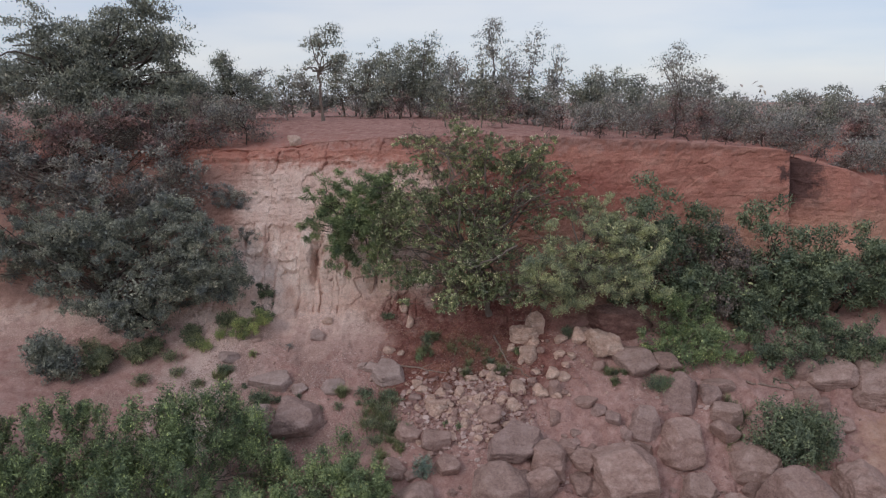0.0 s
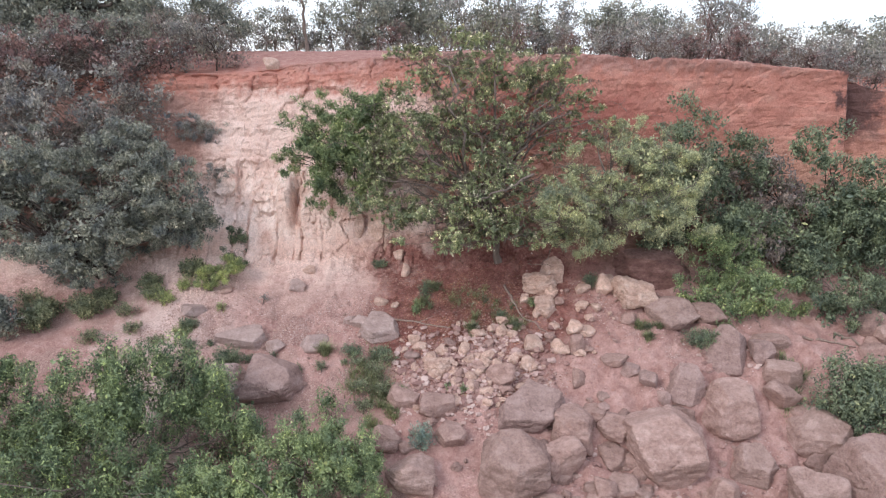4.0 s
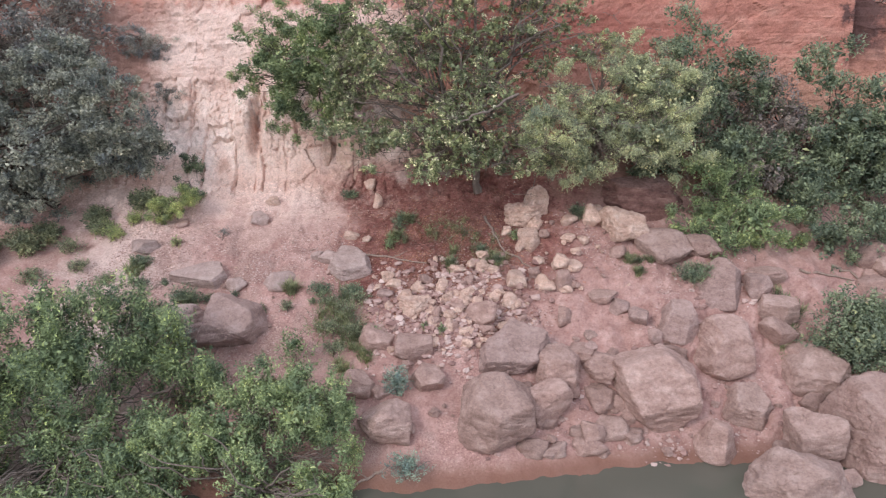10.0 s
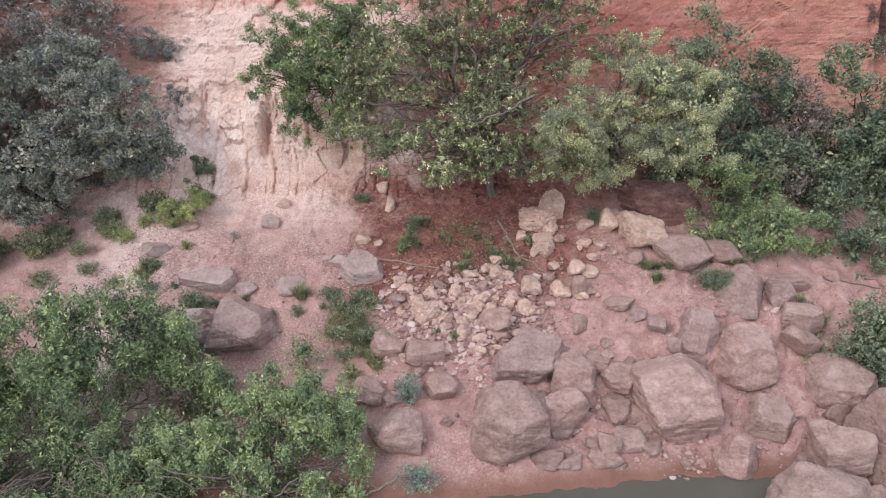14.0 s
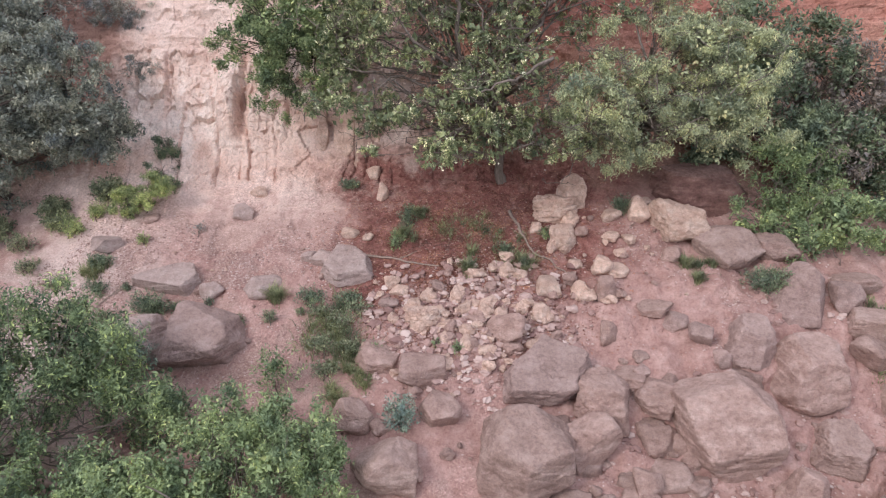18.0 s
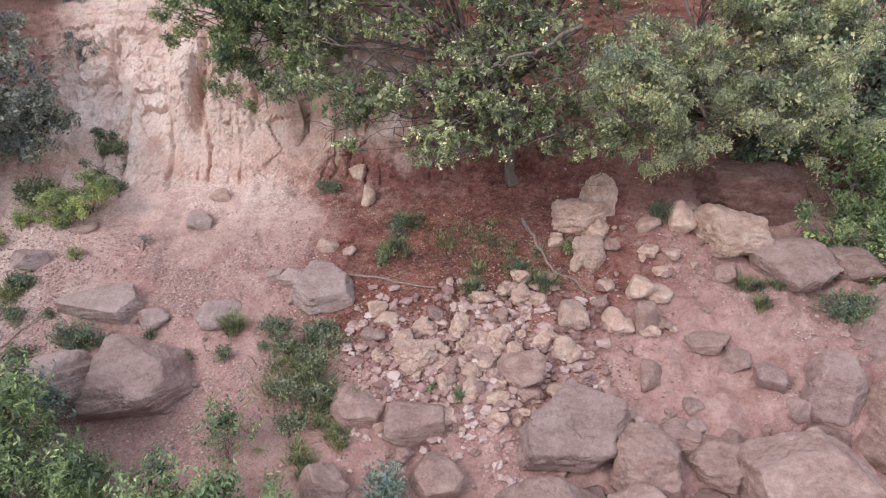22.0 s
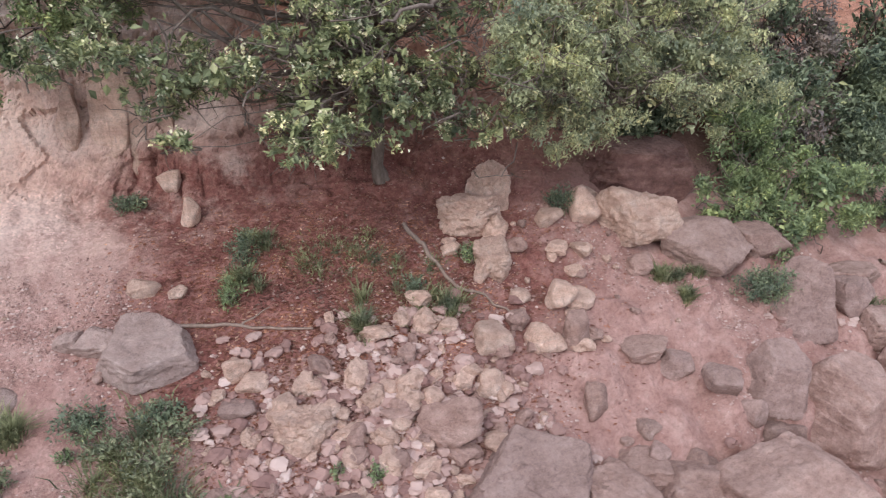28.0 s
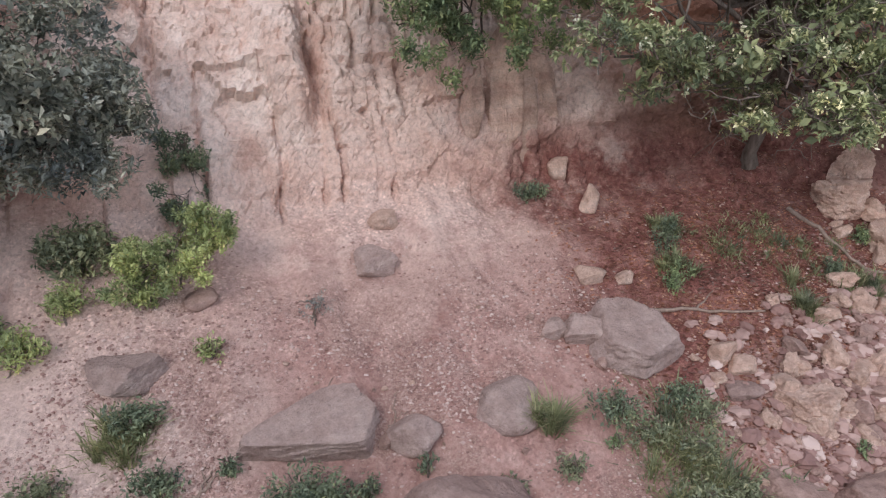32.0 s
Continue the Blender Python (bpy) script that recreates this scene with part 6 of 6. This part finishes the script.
stand([(13.9, 41, 2.9, 1.2, 1.0), (21.6, 42, 2.0, 1.5, 1.0), (16.2, 42.5, 2.4, 1.3, 1.0), (7.6, 45, 2.0, 1.3, 1.0), (4.4, 46, 1.8, 1.4, 1.0), (23.6, 39.6, 1.6, 1.2, 1.0), (-16.5, 42.5, 2.0, 1.6, 1.0)], L_RUST, BARK_DARK, "rusty red-brown dry shrub on the plateau", "bush", "dry_shrub", 400, "dry shrubs on the plateau", size=0.12, dens=34, per=8, twigs=40, trunk=0.05)
stand([(0.2, 42, 2.0, 1.4, 1.0), (2.2, 40.5, 2.2, 1.3, 1.0), (3.6, 41, 1.8, 1.2, 1.0)], L_MID, BARK, "leafy shrub behind the overhanging tree", "bush", "plateau_shrub", 420, "shrubs along the lip", size=0.11, dens=34, trunk=0.05)


# undergrowth between the plateau's trees
rs = np.random.RandomState(12)
rows = [(float(x + rs.uniform(-0.5, 0.5)), float(rs.uniform(47.5, 53)), float(rs.uniform(1.5, 2.9)), float(rs.uniform(1.2, 1.9)), 1.0) for x in np.arange(-6.0, 32, 1.35)]
stand(rows[::3], L_HAZY, BARK, "low grey-green shrub between the plateau's trees", "bush", "plateau_shrub", 720, "undergrowth on the plateau", size=0.16, dens=36, twigs=20, trunk=0.05)
stand(rows[1::3], L_DARK, BARK, "low dark shrub between the plateau's trees", "bush", "plateau_shrub", 740, "undergrowth on the plateau", size=0.16, dens=36, twigs=20, trunk=0.05)
stand(rows[2::3], L_RUST, BARK_DARK, "low rusty shrub between the plateau's trees", "bush", "dry_shrub", 760, "undergrowth on the plateau", size=0.15, dens=30, twigs=30, trunk=0.05)
stand([(-4.4, 54, 6.0, 2.3, 0.95), (-2.0, 54.5, 6.3, 2.2, 0.95), (12.6, 55, 4.6, 2.2, 0.95)], L_DARK, BARK, "broad dark leafy tree on the plateau", "tree", "plateau_tree", 780, "trees along the plateau", dens=40, per=9)

# more of the plateau's cover
rs = np.random.RandomState(9)
rows = [(float(x + rs.uniform(-0.5, 0.5)), float(rs.uniform(50, 58)), float(rs.uniform(3.4, 5.8)) * (0.72 if x > 21 or x < -8 else 1.0), float(rs.uniform(1.4, 2.2)), 1.0) for x in np.arange(-20, 40, 1.9)]
stand(rows[::2], L_DARK, BARK, "dark low tree in the belt on the plateau", "tree", "plateau_tree", 500, "belt of trees on the plateau", dens=24, per=7, size=0.20)
stand(rows[1::2], L_HAZY, BARK, "grey-green low tree in the belt on the plateau", "tree", "plateau_tree", 540, "belt of trees on the plateau", dens=24, per=7, size=0.20)
rows = [(float(x + rs.uniform(-0.6, 0.6)), float(rs.uniform(40.5, 46)), float(rs.uniform(1.8, 3.2)), float(rs.uniform(1.1, 1.7)), 1.0) for x in np.arange(9.5, 36, 1.7)]
stand(rows, L_HAZY, BARK, "low grey-green shrub behind the cliff's lip", "bush", "plateau_shrub", 580, "shrubs behind the lip", size=0.13, dens=30, twigs=25, trunk=0.05)
rows = [(float(x + rs.uniform(-0.6, 0.6)), float(rs.uniform(40.0, 44)), float(rs.uniform(2.4, 4.4)), float(rs.uniform(1.6, 2.3)), 1.0) for x in np.arange(-32, -12.5, 2.0)]
stand(rows, L_DARK, BARK_DARK, "dense dark shrub under the large tree", "bush", "plateau_shrub", 610, "shrubs under the large tree", size=0.17, dens=34, trunk=0.06)
rows = [(float(x), float(y), float(rs.uniform(0.9, 1.7)), float(rs.uniform(0.8, 1.3)), 1.0) for x, y in zip(np.arange(7.5, 25, 1.25) + rs.uniform(-0.4, 0.4, 14), 37.4 + np.maximum(np.arange(7.5, 25, 1.25) - 13, 0) * 0.1 + rs.uniform(0, 1.4, 14))]
stand(rows[::2], L_HAZY, BARK, "straggly grey shrub hanging over the red wall's lip", "bush", "lip_shrub", 640, "shrubs on the lip", size=0.10, dens=30, per=9, twigs=60, trunk=0.04)
stand(rows[1::2], L_RUST, BARK_DARK, "straggly reddish shrub on the red wall's lip", "bush", "lip_shrub", 660, "shrubs on the lip", size=0.10, dens=26, per=9, twigs=60, trunk=0.04)
rows = [(float(x), float(y), float(h), float(w), 1.0) for x, y, h, w in zip(np.arange(-31, -10.5, 1.15), rs.uniform(38.2, 40.6, 18), rs.uniform(1.8, 3.2, 18), rs.uniform(1.2, 1.9, 18))]
stand(rows[::2], L_GREY, BARK, "grey-green scrub on the slope under the large tree", "bush", "scrub", 680, "scrub under the large tree", size=0.13, dens=36, per=9, twigs=40, trunk=0.05)
stand(rows[1::2], L_DRY, BARK_DARK, "dry reddish scrub on the slope under the large tree", "bush", "scrub", 700, "scrub under the large tree", size=0.13, dens=34, per=9, twigs=40, trunk=0.05)
n = 2400
fx, fy = rs.uniform(-190, 190, n), rs.uniform(66, 150, n)
C = np.stack([fx, fy, heights(np.stack([fx, fy], 1)) + rs.uniform(0.2, 1, n) * (2.2 + 2.0 * vnoise(np.stack([fx, fy, fx * 0], 1), 0.12, 4, 3))], 1)
O = rs.normal(size=(n, 3))
O /= np.linalg.norm(O, axis=1, keepdims=True)
fv, ff = leaf_cloud(C, O, 12, 0.6, 0.55, 0.5, 71)
tagged(new("far_woods", mesh_of("far_woods", fv, ff, L_HAZY)), "distant belt of dry woodland across the plateau", "trees", kind="stuff")


# ---- small growth on the slope ----
def grass(x, y, w, h, seed, mat, label, n=260):
    """A tuft of bent blades."""
    rs = np.random.RandomState(seed)
    a, r = rs.uniform(0, 6.28, n), np.abs(rs.normal(0, 0.33, n)) * w
    hubs = rs.normal(0, 0.24, (max(3, int(7 * w)), 2)) * w
    hub = hubs[rs.randint(len(hubs), size=n)]
    px, py = x + hub[:, 0] + np.cos(a) * r * 0.4, y + hub[:, 1] * 0.75 + np.sin(a) * r * 0.35
    z = heights(np.stack([px, py], 1)) - 0.03
    L = h * 0.75 * rs.uniform(0.35, 1.1, n)
    lean = np.stack([np.cos(a), np.sin(a)], 1) * (0.35 + 0.9 * r / w)[:, None] * L[:, None] + rs.normal(0, 0.28, (n, 2)) * L[:, None]
    bw = 0.009 + 0.007 * rs.uniform(0, 1, n)
    s = np.stack([-np.sin(a), np.cos(a), a * 0], 1) * bw[:, None]
    b = np.stack([px, py, z], 1)
    m = b + np.concatenate([lean * 0.35, (L * 0.62)[:, None]], 1)
    t = b + np.concatenate([lean, (L * rs.uniform(0.75, 1.0, n))[:, None]], 1)
    V = np.stack([b - s, b + s, m + s * 0.8, m - s * 0.8, t + s * 0.15, t - s * 0.15], 1).reshape(-1, 3)
    i = np.arange(n) * 6
    F = np.concatenate([np.stack([i, i + 1, i + 2, i + 3], 1), np.stack([i + 3, i + 2, i + 4, i + 5], 1)])
    ob = new("grass_tuft", mesh_of("grass_tuft", V - (x, y, 0), F, mat))
    ob.location = (x, y, 0)
    return tagged(ob, label, "grass", kind="stuff")


def bushlet(x, y, w, h, seed, mat, label, name="small_bush", size=0.055, dens=760, bark=None):
    z = height(x, y)
    return plant(name, label, "bush", (x, y), [(x, y, z + h * 0.52, w * 0.5, w * 0.42, h * 0.5)], mat, bark or BARK, shoots=dens * 0.75, reach=min(0.3, h * 0.5), per=22, size=size, aspect=0.4, seed=seed, trunk=0.025,
                 limbs=3, twigs=14, stems=3, group="small bushes on the slope", twig_r=0.007, shell=2.2)


G_GREEN = leaf_mat("grass_green", (0.16, 0.175, 0.10), (0.32, 0.335, 0.20), (0.46, 0.41, 0.28), 0.18)
for k, (x, y, w, h) in enumerate(((-2.8, 27.5, 2.0, 0.42), (-2.9, 28.2, 1.5, 0.4), (-1.7, 27.0, 0.8, 0.35), (-2.5, 26.0, 0.8, 0.35), (-1.9, 26.4, 0.9, 0.3), (-2.4, 26.8, 0.6, 0.3), (1.05, 29.5, 0.8, 0.4), (2.55, 29.4, 1.0, 0.45),
                                  (7.7, 29.2, 0.9, 0.4), (7.75, 28.6, 0.4, 0.35), (0.6, 31.0, 1.6, 0.17), (1.5, 30.7, 1.4, 0.17), (2.4, 30.2, 1.1, 0.2), (-0.9, 30.8, 0.8, 0.3), (-0.4, 31.7, 0.8, 0.25), (-10.5, 30.4, 0.9, 0.4), (-4.8, 28.9, 0.7, 0.5), (12.6, 27.7, 1.4, 0.4), (12.4, 26.8, 1.1, 0.3), (20.8, 25.1, 1.6, 0.45), (22.3, 25.3, 1.6, 0.5), (23.8, 25.6, 1.4, 0.5))):
    grass(x, y, w, h, 700 + k, G_GREEN, "green grass tuft growing between stones", n=int(260 + 420 * w))
for k, (x, y, w, h) in enumerate(((-8.45, 28.9, 1.3, 0.75), (-3.6, 28.75, 1.1, 0.5), (-2.4, 28.6, 1.0, 0.5), (-8.2, 28.9, 1.0, 0.6), (-10.4, 30.5, 1.0, 0.55), (-10.2, 29.6, 0.9, 0.5), (-7.6, 28.9, 0.6, 0.4), (-6.65, 29.0, 0.35, 0.35), (-9.3, 29.6, 0.45, 0.3))):
    bushlet(x, y, w, h, 740 + k, L_DEEP, "low green bush beside a rock on the slope")
for k, (x, y, w, h) in enumerate(((-11.2, 32.4, 1.0, 0.6), (-11.9, 31.9, 1.0, 0.7), (-9.28, 31.2, 0.5, 0.45), (-10.0, 32.2, 0.25, 0.25), (-12.5, 32.4, 1.1, 0.5), (-3.8, 28.4, 0.3, 0.3), (0.67, 26.95, 0.4, 0.4), (0.14, 27.15, 0.36, 0.3), (-1.6, 27.15, 0.5, 0.35))):
    bushlet(x, y, w, h, 760 + k, L_YELLOW if k < 5 else L_BRIGHT, "small light-green plant on bare ground")
for k, (x, y, w, h) in enumerate(((-1.15, 30.45, 0.65, 0.6), (-0.8, 31.2, 0.7, 0.8), (2.2, 29.8, 0.7, 0.45), (3.64, 30.3, 0.8, 0.45), (6.0, 31.0, 0.9, 0.7), (9.7, 28.45, 1.5, 0.8), (10.3, 28.6, 1.3, 0.7), (-2.8, 33.0, 0.95, 0.4))):
    bushlet(x, y, w, h, 780 + k, L_DEEP if k % 3 else L_BRIGHT, "dark green low plant on the leaf litter")
for k, (x, y, w, h) in enumerate(((-16.8, 30.8, 1.6, 1.2), (-15.2, 31.6, 1.6, 1.0), (-12.5, 32.3, 1.2, 0.6), (-14.6, 32.2, 1.4, 0.8), (-16.8, 31.6, 1.3, 0.9), (-11.0, 33.0, 1.4, 0.9), (-12.8, 32.8, 1.3, 0.8))):
    bushlet(x, y, w, h, 800 + k, L_MID, "green bush under the dark slope tree", size=0.09)
for k, (x, y, w, h) in enumerate(((-2.6, 27.9, 1.1, 0.55), (-3.1, 27.3, 1.2, 0.6), (-2.3, 27.2, 1.0, 0.5), (-2.9, 26.6, 1.0, 0.5), (-3.3, 28.3, 0.9, 0.45), (-2.2, 28.3, 0.9, 0.45), (-4.7, 28.2, 0.7, 0.4), (-5.6, 28.3, 0.6, 0.4), (-12.8, 30.6, 1.2, 0.5), (-7.0, 28.4, 0.6, 0.35), (-9.6, 28.6, 0.9, 0.5), (-10.9, 29.0, 0.9, 0.5), (-11.6, 30.0, 1.0, 0.5), (-14.4, 30.2, 1.3, 0.6), (-13.4, 31.4, 1.2, 0.7), (-17.8, 32.0, 1.8, 1.0), (-19.8, 31.8, 1.8, 1.0))):
    bushlet(x, y, w, h, 840 + k, L_MID, "soft grey-green weeds on the slope", dens=480)
bushlet(-18.4, 30.0, 2.4, 3.0, 820, L_DARK, "dark upright bush on the pink slope", size=0.13, dens=200)
bushlet(-0.8, 25.05, 1.15, 1.05, 821, L_BLUE, "dense blue-green rounded bush between blocks", name="round_bush", dens=600, size=0.06)
bushlet(-0.5, 22.6, 1.6, 0.9, 822, L_BLUE, "blue-green bush at the water's edge", name="round_bush", dens=420)
bushlet(-8.05, 26.9, 1.3, 1.7, 823, L_BLUE, "wispy blue-green bush before the grey boulder", dens=260)
bushlet(-4.1, 26.15, 1.7, 1.7, 826, L_BUSH, "thin light-green sapling with gaps between its sprays", name="sapling", dens=120, size=0.075)
bushlet(14.9, 31.3, 1.4, 1.2, 827, L_YELLOW, "yellow-green bush on the bank", dens=200)
bushlet(-7.6, 31.6, 0.8, 0.5, 824, L_GREY, "dry grey twiggy bush on the pink slope", dens=150, size=0.04)
bushlet(23.4, 26.4, 1.8, 2.4, 825, L_BLUE, "feathery grey-green bush on the far bank", dens=180)


# ---- dead wood ----
def dead_branch(label, lines, seed, name="dead_branch"):
    rs = np.random.RandomState(seed)
    out = []
    for pts, r in lines:
        P = []
        for (x0, y0), (x1, y1) in zip(pts[:-1], pts[1:]):
            for f in np.linspace(0, 1, 6, endpoint=False):
                P.append((x0 + (x1 - x0) * f, y0 + (y1 - y0) * f))
        P.append(pts[-1])
        P = np.array(P) + rs.normal(0, 0.02, (len(P), 2))
        z = heights(P) + r * 0.7
        out.append((np.column_stack([P, z]), np.linspace(r, r * 0.4, len(P))))
    v, f = tubes(out, 6)
    o = v.mean(0)
    ob = new(name, mesh_of(name, v - o, f, DEADWOOD, True))
    ob.location = o
    return tagged(ob, label, "branch")


DEADWOOD = bark_mat("dead_wood", (0.20, 0.14, 0.115), (0.40, 0.30, 0.25))
dead_branch("long pale root lying along the leaf litter's edge", [([(-2.75, 30.35), (-1.3, 30.05), (0.2, 29.55)], 0.05), ([(-1.0, 29.98), (-0.5, 30.15)], 0.025)], 1, "dead_root")
dead_branch("crooked brown root curving down the litter slope", [([(2.5, 31.3), (2.75, 30.5), (3.1, 29.8), (4.1, 29.1)], 0.055)], 2, "dead_root")
dead_branch("forked dry branch lying on gravel", [([(-10.35, 28.7), (-9.9, 29.3), (-9.5, 29.7)], 0.035), ([(-9.9, 29.3), (-9.7, 29.25)], 0.02), ([(-10.1, 29.0), (-10.35, 29.2)], 0.02)], 3)
dead_branch("whitish forked stick on gravel", [([(-9.8, 29.4), (-9.55, 29.55), (-9.3, 29.65)], 0.03), ([(-9.6, 29.5), (-9.62, 29.8)], 0.022)], 4)
dead_branch("short pale stick on the pink slope", [([(-7.9, 30.35), (-7.6, 30.5)], 0.02)], 5)
dead_branch("thin dry twigs beside the pointed slab", [([(-7.0, 29.6), (-6.85, 29.9), (-6.7, 30.2)], 0.015), ([(-6.9, 29.8), (-6.6, 29.85)], 0.01)], 6)
dead_branch("long fallen branch on the far bank", [([(13.9, 29.1), (16.0, 29.0)], 0.06), ([(15.4, 29.6), (16.4, 28.9), (17.8, 28.3)], 0.05)], 7)
dead_branch("bleached driftwood beside the pale boulder", [([(-1.1, 22.85), (-1.9, 22.5), (-2.6, 22.15)], 0.05), ([(-1.6, 22.65), (-2.0, 22.9)], 0.03)], 8)

# ---- fallen leaves below the overhanging tree ----
rs = np.random.RandomState(31)
xy = np.concatenate([np.stack([rs.normal(1.2, 2.3, 15000), rs.normal(30.4, 1.35, 15000)], 1), np.stack([rs.normal(0.7, 1.4, 5500), rs.normal(28.0, 0.8, 5500)], 1)])
xy = xy[(xy[:, 0] > -3.2 + 1.3 * vnoise(np.column_stack([xy, xy[:, 0] * 0]), 0.9, 66, 3) + rs.normal(0, 0.25, len(xy))) & (xy[:, 0] < 7.0) & (xy[:, 1] > 26.8) & (xy[:, 1] < 33.2)]
up = np.tile((0.0, -0.3, 1.0), (len(xy), 1))
C = np.column_stack([xy, heights(xy) + 0.012])
lv, lf = leaf_cloud(C, np.zeros_like(C), 1, 0.0, 0.10, 0.5, 32, 0.0, 2.5)
lv = lv.reshape(-1, 4, 3)
lv[:, :, 2] = C[:, None, 2] + (lv[:, :, 2] - C[:, None, 2]) * 0.35
LITTER = leaf_mat("fallen_leaves", (0.18, 0.075, 0.055), (0.45, 0.215, 0.165), (0.64, 0.46, 0.38), 0.2)
tagged(new("leaf_litter", mesh_of("leaf_litter", lv.reshape(-1, 3), lf, LITTER)), "reddish-brown fallen leaves covering the ground below the tree", "leaves", kind="stuff")
